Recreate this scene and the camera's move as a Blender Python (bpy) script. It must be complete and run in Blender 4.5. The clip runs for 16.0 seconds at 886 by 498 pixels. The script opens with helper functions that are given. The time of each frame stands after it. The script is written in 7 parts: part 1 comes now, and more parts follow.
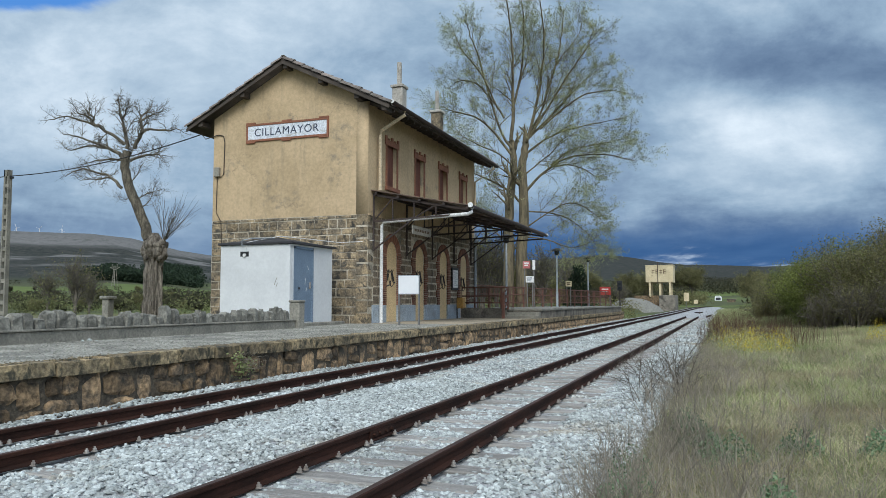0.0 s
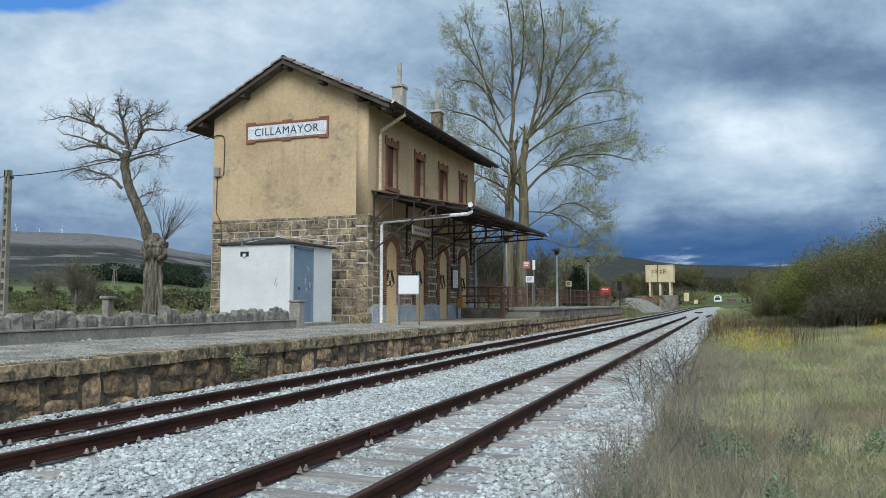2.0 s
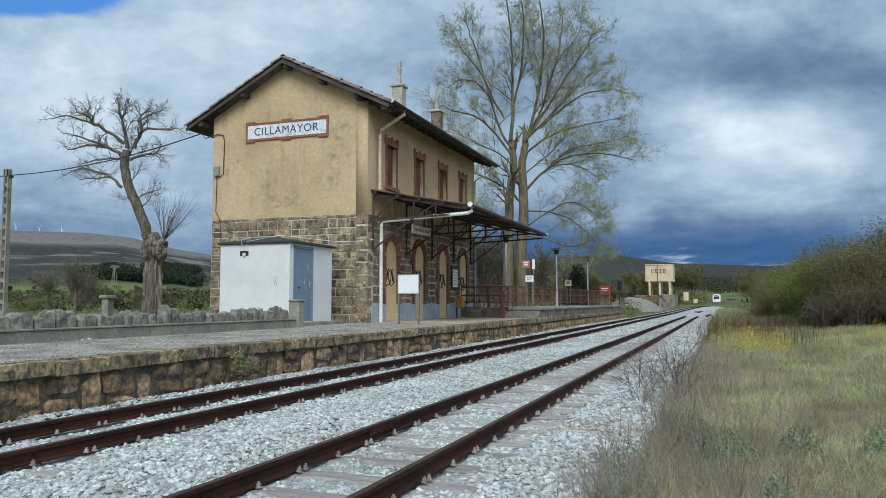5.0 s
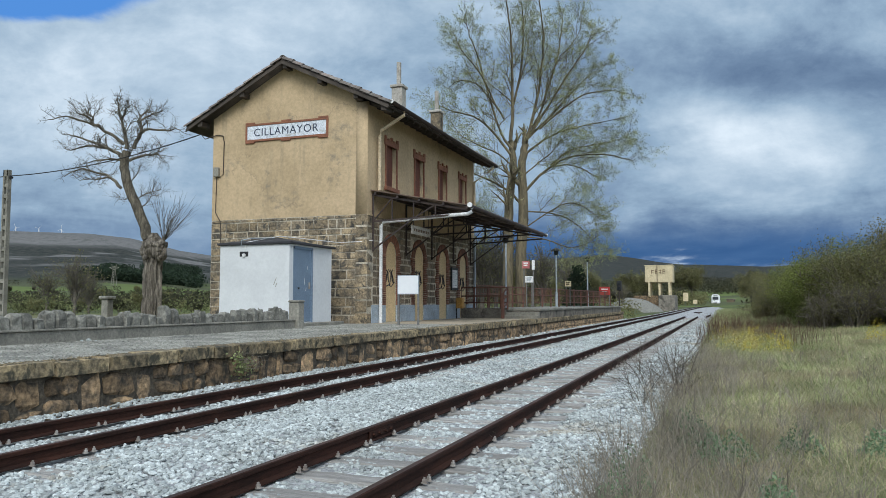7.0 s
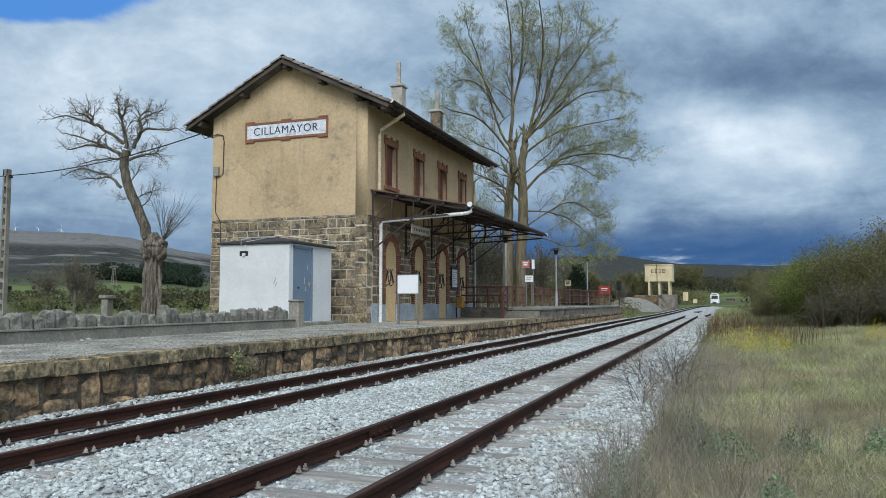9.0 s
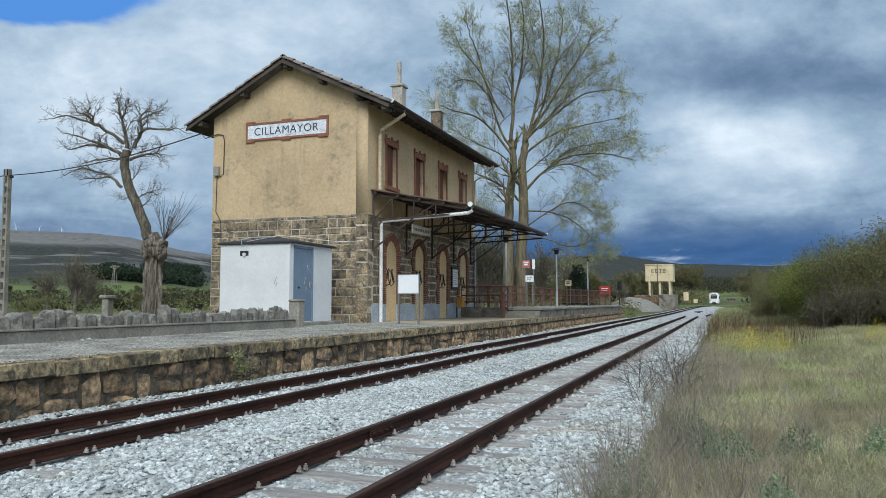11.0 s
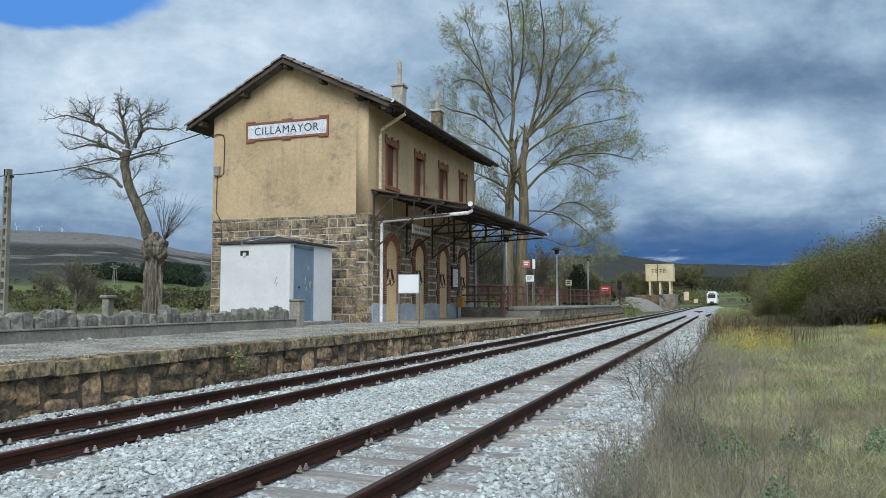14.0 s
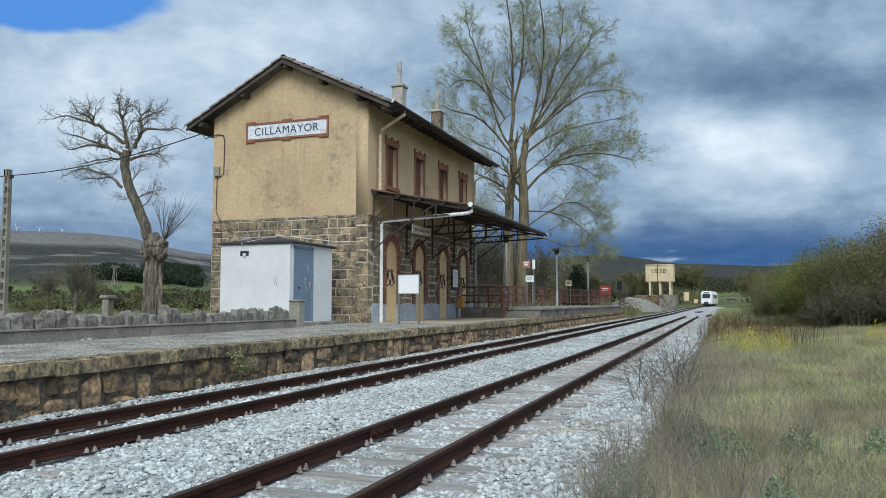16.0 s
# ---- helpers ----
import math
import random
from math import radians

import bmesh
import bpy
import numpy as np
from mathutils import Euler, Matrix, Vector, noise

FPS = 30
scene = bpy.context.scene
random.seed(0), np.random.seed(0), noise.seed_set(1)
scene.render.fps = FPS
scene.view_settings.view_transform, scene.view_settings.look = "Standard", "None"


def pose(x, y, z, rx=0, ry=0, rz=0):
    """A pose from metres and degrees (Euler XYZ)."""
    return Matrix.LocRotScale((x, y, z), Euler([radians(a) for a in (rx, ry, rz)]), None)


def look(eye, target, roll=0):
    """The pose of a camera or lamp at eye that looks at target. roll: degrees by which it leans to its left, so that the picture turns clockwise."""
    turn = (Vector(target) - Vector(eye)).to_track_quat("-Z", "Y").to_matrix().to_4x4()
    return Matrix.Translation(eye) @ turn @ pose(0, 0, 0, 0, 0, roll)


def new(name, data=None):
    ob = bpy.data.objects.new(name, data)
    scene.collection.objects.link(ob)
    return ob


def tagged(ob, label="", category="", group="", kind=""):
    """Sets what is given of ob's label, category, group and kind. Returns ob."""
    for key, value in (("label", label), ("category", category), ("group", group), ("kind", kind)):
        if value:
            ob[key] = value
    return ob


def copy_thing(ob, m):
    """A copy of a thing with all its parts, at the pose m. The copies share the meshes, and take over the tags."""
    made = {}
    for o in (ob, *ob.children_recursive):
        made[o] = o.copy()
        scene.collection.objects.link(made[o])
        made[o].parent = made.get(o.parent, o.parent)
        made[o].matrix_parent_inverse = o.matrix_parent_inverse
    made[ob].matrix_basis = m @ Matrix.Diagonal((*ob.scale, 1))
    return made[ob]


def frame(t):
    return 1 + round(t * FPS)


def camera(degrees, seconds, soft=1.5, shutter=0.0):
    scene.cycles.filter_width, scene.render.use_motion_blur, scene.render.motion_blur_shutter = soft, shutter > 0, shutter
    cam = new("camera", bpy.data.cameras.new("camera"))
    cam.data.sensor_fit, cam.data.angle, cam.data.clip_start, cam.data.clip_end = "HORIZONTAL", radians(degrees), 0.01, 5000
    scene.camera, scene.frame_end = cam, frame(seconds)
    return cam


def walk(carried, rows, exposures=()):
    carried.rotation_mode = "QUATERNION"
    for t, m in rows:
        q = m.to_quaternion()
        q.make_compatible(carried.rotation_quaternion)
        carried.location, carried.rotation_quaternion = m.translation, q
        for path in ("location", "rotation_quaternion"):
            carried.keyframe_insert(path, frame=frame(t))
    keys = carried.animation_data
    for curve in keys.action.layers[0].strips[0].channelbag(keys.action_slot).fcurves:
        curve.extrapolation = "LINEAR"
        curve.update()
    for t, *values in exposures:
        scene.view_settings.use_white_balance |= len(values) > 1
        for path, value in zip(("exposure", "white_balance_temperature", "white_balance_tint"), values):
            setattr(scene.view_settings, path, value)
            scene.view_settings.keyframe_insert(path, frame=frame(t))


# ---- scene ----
HEADING = 20.34
PITCH = 4.055
cam = camera(60.66, 16.0, soft=0.6)


def stand(dx=0.0, dy=0.0):
    """The camera on its stand, nudged by small shakes."""
    return pose(0, 0, 1.2, 90 + PITCH + dy * 0.0428, 0, HEADING + dx * 0.0428)


walk(cam, [
    (0.0, stand()), (0.5, stand(0, 1.2)), (1.0, stand()), (3.5, stand()), (4.0, stand(-0.3, -1.2)),
    (6.5, stand(-0.8, -0.7)), (7.0, stand(-1, 0)), (7.5, stand(-1.3, -1.2)), (8.0, stand(-1.3, -1.7)),
    (8.5, stand(-1, 0)), (9.0, stand(-1.2, -1)), (11.5, stand(-0.2, -1.2)), (12.0, stand()), (12.5, stand()),
    (13.0, stand(-0.9, -1.4)), (13.5, stand(0, -1.2)), (14.0, stand(0, -1.6)), (14.5, stand(-0.6, -1.3)),
    (15.0, stand(-0.2, -1.8)), (15.5, stand(-0.6, -1.3)), (16.0, stand(-0.1, -1))],
     exposures=((0.0, 0.08, 6100, 6), (3.5, 0.12, 6100, 6), (6.5, 0.07, 6100, 6), (9.0, 0.07, 6100, 6), (11.5, 0.12, 6100, 6), (16.0, 0.12, 6100, 6)))

# ---- light ----
SUN_EL, SUN_AZ = 42, 160  # degrees, azimuth clockwise from +y
sun = new("sun", bpy.data.lights.new("sun", "SUN"))
sun.data.energy, sun.data.angle, sun.data.color = 2.25, radians(34), (1.0, 0.965, 0.91)
sd = Vector((math.sin(radians(SUN_AZ)) * math.cos(radians(SUN_EL)), math.cos(radians(SUN_AZ)) * math.cos(radians(SUN_EL)), math.sin(radians(SUN_EL))))
sun.matrix_world = look((0, 0, 60), Vector((0, 0, 60)) - sd)


def nd(tree, kind, inputs=None, **props):
    n = tree.nodes.new(kind)
    for k, v in props.items():
        setattr(n, k, v)
    for k, v in (inputs or {}).items():
        if isinstance(v, bpy.types.NodeSocket):
            tree.links.new(v, n.inputs[k])
        else:
            n.inputs[k].default_value = v
    return n


def math_(tree, op, a, b=0.0, c=0.0, clamp=False):
    n = tree.nodes.new("ShaderNodeMath")
    n.operation, n.use_clamp = op, clamp
    for i, v in enumerate((a, b, c)):
        if isinstance(v, bpy.types.NodeSocket):
            tree.links.new(v, n.inputs[i])
        else:
            n.inputs[i].default_value = v
    return n.outputs[0]


def mixc(tree, fac, a, b, blend="MIX"):
    n = tree.nodes.new("ShaderNodeMix")
    n.data_type, n.blend_type = "RGBA", blend
    for i, v in ((0, fac), (6, a), (7, b)):
        if isinstance(v, bpy.types.NodeSocket):
            tree.links.new(v, n.inputs[i])
        elif i == 0:
            n.inputs[i].default_value = v
        else:
            n.inputs[i].default_value = (*v[:3], 1)
    return n.outputs[2]


def ramp(tree, fac, stops, ease="EASE"):
    n = tree.nodes.new("ShaderNodeValToRGB")
    n.color_ramp.interpolation = ease
    while len(n.color_ramp.elements) < len(stops):
        n.color_ramp.elements.new(0.5)
    for e, (p, c) in zip(n.color_ramp.elements, stops):
        e.position, e.color = p, (*((c, c, c) if isinstance(c, (int, float)) else c), 1)
    tree.links.new(fac, n.inputs[0])
    return n.outputs[0]


def noise_(tree, vec, scale, detail=4.0, rough=0.55, dist=0.0):
    n = nd(tree, "ShaderNodeTexNoise", {"Vector": vec, "Scale": scale, "Detail": detail, "Roughness": rough, "Distortion": dist})
    return n.outputs[0]


def world_sky():
    w = bpy.data.worlds.new("sky")
    scene.world, w.use_nodes = w, True
    t = w.node_tree
    t.nodes.clear()
    sky = nd(t, "ShaderNodeTexSky", sky_type="NISHITA", sun_disc=False, sun_elevation=radians(SUN_EL), sun_rotation=radians(SUN_AZ))
    co = nd(t, "ShaderNodeTexCoord")
    mp = nd(t, "ShaderNodeMapping", {0: co.outputs["Generated"], 3: (1, 1, 2.2)})
    cl = noise_(t, mp.outputs[0], 2.2, 6, 0.55, 0.4)
    cover = ramp(t, cl, [(0.36, 0.25), (0.52, 1.0)])
    grey = ramp(t, noise_(t, mp.outputs[0], 3.4, 5, 0.5), [(0.3, (4.3, 5.0, 6.1)), (0.7, (8.2, 9.0, 10.2))])
    col = mixc(t, cover, sky.outputs[0], grey)
    bg = nd(t, "ShaderNodeBackground", {0: col, 1: 0.096})
    out = nd(t, "ShaderNodeOutputWorld")
    t.links.new(bg.outputs[0], out.inputs[0])


world_sky()

# ---- materials ----


def material(name):
    m = bpy.data.materials.new(name)
    m.use_nodes = True
    t = m.node_tree
    t.nodes.clear()
    out = nd(t, "ShaderNodeOutputMaterial")
    b = nd(t, "ShaderNodeBsdfPrincipled")
    t.links.new(b.outputs[0], out.inputs[0])
    return m, t, b


def surf(name, c1, c2, scale=1.5, fine=25.0, rough=0.85, bump=0.35, bump_scale=None, rnd=0.0, metal=0.0, stain=None,
         stain_scale=0.8, stain_at=(0.55, 0.7), stretch=(1, 1, 1), local=False, spec=0.5, dist=0.01, island=0.0, grain=0.28):
    """A worn surface: two colours in large patches, fine grain, stains and relief, in metres."""
    m, t, b = material(name)
    if local:
        pos = nd(t, "ShaderNodeTexCoord").outputs["Object"]
    else:
        pos = nd(t, "ShaderNodeNewGeometry").outputs["Position"]
    mp = nd(t, "ShaderNodeMapping", {0: pos, 3: stretch}).outputs[0]
    big = ramp(t, noise_(t, mp, scale, 5, 0.6, 0.3), [(0.32, 0.0), (0.68, 1.0)])
    col = mixc(t, big, c1, c2)
    grit = noise_(t, mp, fine, 4, 0.65)
    col = mixc(t, 1.0, col, ramp(t, grit, [(0.25, 1 - grain), (0.75, 1 + grain)]), "MULTIPLY")
    if stain:
        s = ramp(t, noise_(t, mp, stain_scale, 6, 0.68, 0.6), [(stain_at[0], 0.0), (stain_at[1], 1.0)])
        col = mixc(t, s, col, stain)
    if rnd:
        r = nd(t, "ShaderNodeObjectInfo").outputs["Random"]
        col = mixc(t, 1.0, col, ramp(t, r, [(0.0, 1 - rnd), (1.0, 1 + rnd)], "LINEAR"), "MULTIPLY")
    if island:
        r = nd(t, "ShaderNodeNewGeometry").outputs["Random Per Island"]
        col = mixc(t, 1.0, col, ramp(t, r, [(0.0, 1 - island), (1.0, 1 + island)], "LINEAR"), "MULTIPLY")
    t.links.new(col, b.inputs["Base Color"])
    t.links.new(math_(t, "MULTIPLY_ADD", grit, 0.25, rough - 0.12), b.inputs["Roughness"])
    b.inputs["Metallic"].default_value = metal
    b.inputs["Specular IOR Level"].default_value = spec
    if bump:
        h = noise_(t, mp, bump_scale or fine * 1.3, 5, 0.6)
        bp = nd(t, "ShaderNodeBump", {"Strength": bump, "Distance": dist, "Height": h})
        t.links.new(bp.outputs[0], b.inputs["Normal"])
    return m


M = {}


def plaster_mat():
    """Old ochre lime plaster: blotches, rain streaks, grey damp patches and hairline cracks."""
    m, t, b = material("ochre_plaster")
    pos = nd(t, "ShaderNodeNewGeometry").outputs["Position"]
    col = mixc(t, ramp(t, noise_(t, pos, 0.55, 6, 0.62, 0.2), [(0.35, 0.0), (0.66, 1.0)]), (0.56, 0.425, 0.265), (0.455, 0.345, 0.21))
    streak = nd(t, "ShaderNodeMapping", {0: pos, 3: (2.6, 2.6, 0.22)}).outputs[0]
    col = mixc(t, ramp(t, noise_(t, streak, 1.0, 6, 0.7), [(0.52, 0.0), (0.72, 0.6)]), col, (0.34, 0.275, 0.185))
    damp = math_(t, "MULTIPLY", ramp(t, noise_(t, pos, 0.8, 7, 0.72, 0.3), [(0.54, 0.0), (0.68, 0.8)]), ramp(t, noise_(t, pos, 7, 4, 0.7), [(0.35, 0.2), (0.6, 1.0)]))
    col = mixc(t, damp, col, (0.245, 0.215, 0.165))
    chip = ramp(t, noise_(t, pos, 3.2, 8, 0.75), [(0.66, 0.0), (0.70, 0.7)])
    col = mixc(t, chip, col, (0.60, 0.50, 0.36))
    crack = nd(t, "ShaderNodeTexVoronoi", {"Vector": nd(t, "ShaderNodeVectorMath", {0: pos, 1: nd(t, "ShaderNodeTexNoise", {"Vector": pos, "Scale": 2.0, "Detail": 5.0}).outputs["Color"]}, operation="ADD").outputs[0], "Scale": 0.55}, feature="DISTANCE_TO_EDGE").outputs["Distance"]
    line = math_(t, "MULTIPLY", ramp(t, crack, [(0.0, 1.0), (0.012, 0.0)]), ramp(t, noise_(t, pos, 0.6, 3), [(0.48, 0.0), (0.6, 0.5)]))
    col = mixc(t, line, col, (0.2, 0.165, 0.12))
    grit = noise_(t, pos, 11, 5, 0.7)
    col = mixc(t, 1.0, col, ramp(t, grit, [(0.25, 0.86), (0.75, 1.14)]), "MULTIPLY")
    t.links.new(col, b.inputs["Base Color"])
    b.inputs["Roughness"].default_value = 0.93
    b.inputs["Specular IOR Level"].default_value = 0.2
    bp = nd(t, "ShaderNodeBump", {"Strength": 0.25, "Distance": 0.012, "Height": math_(t, "ADD", grit, noise_(t, pos, 45, 3, 0.6))})
    t.links.new(bp.outputs[0], b.inputs["Normal"])
    return m


M["plaster"] = plaster_mat()
M["stone"] = surf("brown_sandstone", (0.35, 0.27, 0.165), (0.155, 0.13, 0.095), 2.4, 16, 0.92, 1.0, 14, grain=0.55, rnd=0.32, stain=(0.062, 0.058, 0.05), stain_scale=2.6, stain_at=(0.50, 0.62), dist=0.035)
M["stone_dark"] = surf("dark_brown_sandstone", (0.24, 0.185, 0.125), (0.13, 0.105, 0.078), 1.6, 22, 0.92, 0.7, 26, grain=0.4, rnd=0.3, dist=0.02)
M["tan_paving"] = surf("tan_cement_paving", (0.50, 0.42, 0.30), (0.38, 0.325, 0.24), 1.2, 16, 0.9, 0.3, stain=(0.27, 0.245, 0.2), stain_scale=0.8)
M["mortar"] = surf("pale_mortar", (0.62, 0.55, 0.43), (0.36, 0.32, 0.25), 1.4, 18, 0.95, 0.8, 20, grain=0.4, stain=(0.17, 0.155, 0.125), stain_scale=1.5, stain_at=(0.52, 0.66), dist=0.03)
M["rubble"] = surf("rubble_stone", (0.36, 0.245, 0.135), (0.10, 0.08, 0.058), 4.0, 15, 0.93, 1.0, 14, grain=0.6, rnd=0.55, stain=(0.05, 0.046, 0.035), stain_scale=4.0, stain_at=(0.52, 0.68), dist=0.04)
M["coping"] = surf("coping_stone", (0.37, 0.285, 0.16), (0.16, 0.13, 0.082), 4.0, 15, 0.92, 1.0, 15, grain=0.6, rnd=0.35, stain=(0.055, 0.052, 0.036), stain_scale=5.0, stain_at=(0.47, 0.63), dist=0.03)
M["platform"] = surf("grey_gravel_paving", (0.395, 0.385, 0.335), (0.225, 0.22, 0.19), 1.6, 14, 0.95, 1.0, 18, grain=0.6, stain=(0.15, 0.155, 0.14), stain_scale=0.5, dist=0.02)
M["brick"] = surf("red_brick", (0.24, 0.105, 0.065), (0.14, 0.068, 0.048), 2, 30, 0.9, 0.4, rnd=0.2, island=0.3)
M["brick_brown"] = surf("red_brown_painted_brick", (0.30, 0.13, 0.075), (0.21, 0.09, 0.055), 2, 30, 0.9, 0.4)
M["panel"] = surf("tan_door_board", (0.70, 0.53, 0.29), (0.62, 0.46, 0.25), 1.5, 18, 0.7, 0.12)
M["dado"] = surf("blue_grey_paint", (0.40, 0.46, 0.52), (0.30, 0.35, 0.40), 1.5, 18, 0.8, 0.2, stain=(0.25, 0.25, 0.23))
M["shutter"] = surf("red_brown_shutter", (0.22, 0.085, 0.06), (0.15, 0.06, 0.045), 1.5, 25, 0.7, 0.2, stretch=(1, 1, 0.3))
M["white"] = surf("white_render", (0.70, 0.715, 0.72), (0.62, 0.635, 0.645), 0.8, 12, 0.8, 0.05, stain=(0.60, 0.60, 0.57), stain_at=(0.62, 0.85), grain=0.05)
M["whitepaint"] = surf("white_paint", (0.80, 0.80, 0.79), (0.70, 0.70, 0.68), 2, 20, 0.55, 0.08, stain=(0.5, 0.49, 0.45), stain_at=(0.62, 0.75))
M["bluedoor"] = surf("grey_blue_steel_door", (0.20, 0.27, 0.36), (0.16, 0.22, 0.30), 1.5, 25, 0.5, 0.08)
M["felt"] = surf("dark_roofing_felt", (0.045, 0.045, 0.05), (0.03, 0.03, 0.033), 2, 25, 0.8, 0.3)
M["tile"] = surf("weathered_roof_tile", (0.30, 0.25, 0.225), (0.17, 0.15, 0.135), 1.8, 20, 0.92, 0.4, rnd=0.35, stain=(0.25, 0.245, 0.22), stain_scale=3, dist=0.01)
M["timber"] = surf("dark_roof_timber", (0.085, 0.068, 0.055), (0.045, 0.037, 0.03), 2, 25, 0.85, 0.3)
M["iron"] = surf("dark_brown_iron", (0.055, 0.035, 0.028), (0.03, 0.022, 0.02), 2, 25, 0.7, 0.2)
M["sheet"] = surf("rusty_canopy_sheet", (0.17, 0.115, 0.08), (0.085, 0.062, 0.048), 1.5, 20, 0.75, 0.25)
M["rail"] = surf("rusty_rail_steel", (0.050, 0.022, 0.015), (0.024, 0.013, 0.010), 2, 30, 0.82, 0.3, stretch=(3, 0.6, 3), spec=0.15, grain=0.4)
M["railtop"] = surf("worn_rail_head", (0.085, 0.046, 0.034), (0.045, 0.026, 0.02), 3, 30, 0.6, 0.15, metal=0.15, stretch=(3, 0.3, 3), spec=0.3)
M["bolt"] = surf("galvanised_bolt", (0.42, 0.40, 0.37), (0.28, 0.24, 0.21), 8, 60, 0.6, 0.2, metal=0.4)
M["sleeper"] = surf("weathered_grey_sleeper", (0.42, 0.40, 0.37), (0.28, 0.265, 0.245), 3, 30, 0.92, 0.9, 26, rnd=0.22, stretch=(0.35, 5, 5), stain=(0.17, 0.15, 0.13), stain_scale=1.5, stain_at=(0.6, 0.72), dist=0.015)
M["ballast"] = surf("white_limestone_ballast", (0.485, 0.52, 0.515), (0.37, 0.395, 0.38), 0.6, 30, 0.92, 0.5, island=0.36, stain=(0.43, 0.39, 0.32), stain_scale=0.5, stain_at=(0.54, 0.68), spec=0.25)
M["bed"] = surf("ballast_bed", (0.50, 0.505, 0.505), (0.30, 0.305, 0.305), 14, 30, 0.95, 1.0, 20, dist=0.05)
M["concrete"] = surf("grey_concrete", (0.30, 0.285, 0.24), (0.19, 0.183, 0.155), 1.5, 22, 0.92, 0.5, stain=(0.12, 0.12, 0.11), stain_scale=1.2)
M["oldconcrete"] = surf("stained_platform_concrete", (0.26, 0.235, 0.19), (0.15, 0.137, 0.115), 1.5, 18, 0.93, 0.6, grain=0.4, stain=(0.07, 0.065, 0.055), stain_scale=1.4, stain_at=(0.5, 0.66))
M["cream"] = surf("cream_pipe_paint", (0.66, 0.54, 0.37), (0.56, 0.45, 0.30), 2, 15, 0.6, 0.05)
M["chimney"] = surf("pale_chimney_render", (0.50, 0.47, 0.42), (0.37, 0.345, 0.30), 1.5, 15, 0.9, 0.3, stain=(0.26, 0.235, 0.2), stain_scale=1.5)
M["greystone"] = surf("grey_crest_stone", (0.27, 0.262, 0.225), (0.12, 0.117, 0.10), 5, 26, 0.93, 0.8, 24, rnd=0.25, stain=(0.40, 0.385, 0.32), stain_scale=3, stain_at=(0.6, 0.72), dist=0.02)
M["bark"] = surf("grey_brown_bark", (0.30, 0.265, 0.215), (0.10, 0.087, 0.07), 3, 20, 0.95, 1.0, 9, grain=0.5, stretch=(3, 3, 0.6), dist=0.09)
M["bark_dark"] = surf("dark_lichened_bark", (0.20, 0.175, 0.13), (0.065, 0.058, 0.045), 3, 20, 0.95, 0.9, 10, grain=0.5, stretch=(3, 3, 0.8), dist=0.05)
M["bark_moss"] = surf("mossy_poplar_bark", (0.20, 0.165, 0.10), (0.085, 0.074, 0.05), 2, 16, 0.95, 0.9, 10, stretch=(3, 3, 0.5), dist=0.03)
M["twig"] = surf("bare_twig", (0.15, 0.13, 0.105), (0.09, 0.08, 0.066), 2, 20, 0.9, 0.3)
M["lamp_grey"] = surf("grey_painted_steel", (0.40, 0.44, 0.47), (0.31, 0.34, 0.37), 2, 20, 0.6, 0.1)
M["steel_dark"] = surf("dull_grey_steel", (0.17, 0.165, 0.155), (0.12, 0.117, 0.11), 2, 20, 0.7, 0.1)
M["core"] = surf("dark_wall_core", (0.15, 0.122, 0.085), (0.06, 0.052, 0.04), 2.5, 18, 0.95, 1.0, 16, grain=0.5, dist=0.04)
M["boardwhite"] = surf("clean_white_sheet", (0.80, 0.81, 0.82), (0.77, 0.78, 0.79), 1, 8, 0.45, 0.0, grain=0.02)
M["black"] = surf("black_paint", (0.02, 0.02, 0.022), (0.014, 0.014, 0.015), 2, 20, 0.55, 0.1)
M["red"] = surf("red_sign_sheet", (0.45, 0.035, 0.028), (0.38, 0.03, 0.025), 2, 20, 0.5, 0.05)
M["faded_red"] = surf("faded_red_sheet", (0.42, 0.10, 0.10), (0.50, 0.22, 0.21), 6, 20, 0.6, 0.05)
M["yellow"] = surf("ochre_bin", (0.50, 0.27, 0.06), (0.42, 0.23, 0.05), 2, 20, 0.5, 0.05)
M["fence"] = surf("rust_brown_railing", (0.17, 0.075, 0.05), (0.11, 0.052, 0.038), 2, 20, 0.7, 0.15)
M["tank"] = surf("cream_tank_concrete", (0.66, 0.56, 0.36), (0.55, 0.46, 0.29), 0.8, 12, 0.9, 0.3, stain=(0.36, 0.30, 0.2), stain_scale=1)
M["letter_brown"] = surf("faded_brown_letter", (0.16, 0.10, 0.06), (0.12, 0.08, 0.05), 2, 20, 0.9, 0.1)
M["letter_blue"] = surf("dark_blue_letter", (0.03, 0.04, 0.075), (0.05, 0.06, 0.10), 3, 30, 0.7, 0.1)
M["graffiti"] = surf("black_spray_paint", (0.03, 0.027, 0.03), (0.045, 0.04, 0.045), 3, 30, 0.8, 0.0)
M["glass"] = surf("dark_window_glass", (0.025, 0.03, 0.035), (0.02, 0.024, 0.028), 1, 5, 0.22, 0.0, local=True)
M["train_white"] = surf("white_train_paint", (0.80, 0.81, 0.81), (0.74, 0.75, 0.75), 1, 8, 0.4, 0.03, local=True)
M["train_grey"] = surf("grey_underframe", (0.06, 0.06, 0.06), (0.04, 0.04, 0.04), 1, 8, 0.8, 0.1, local=True)


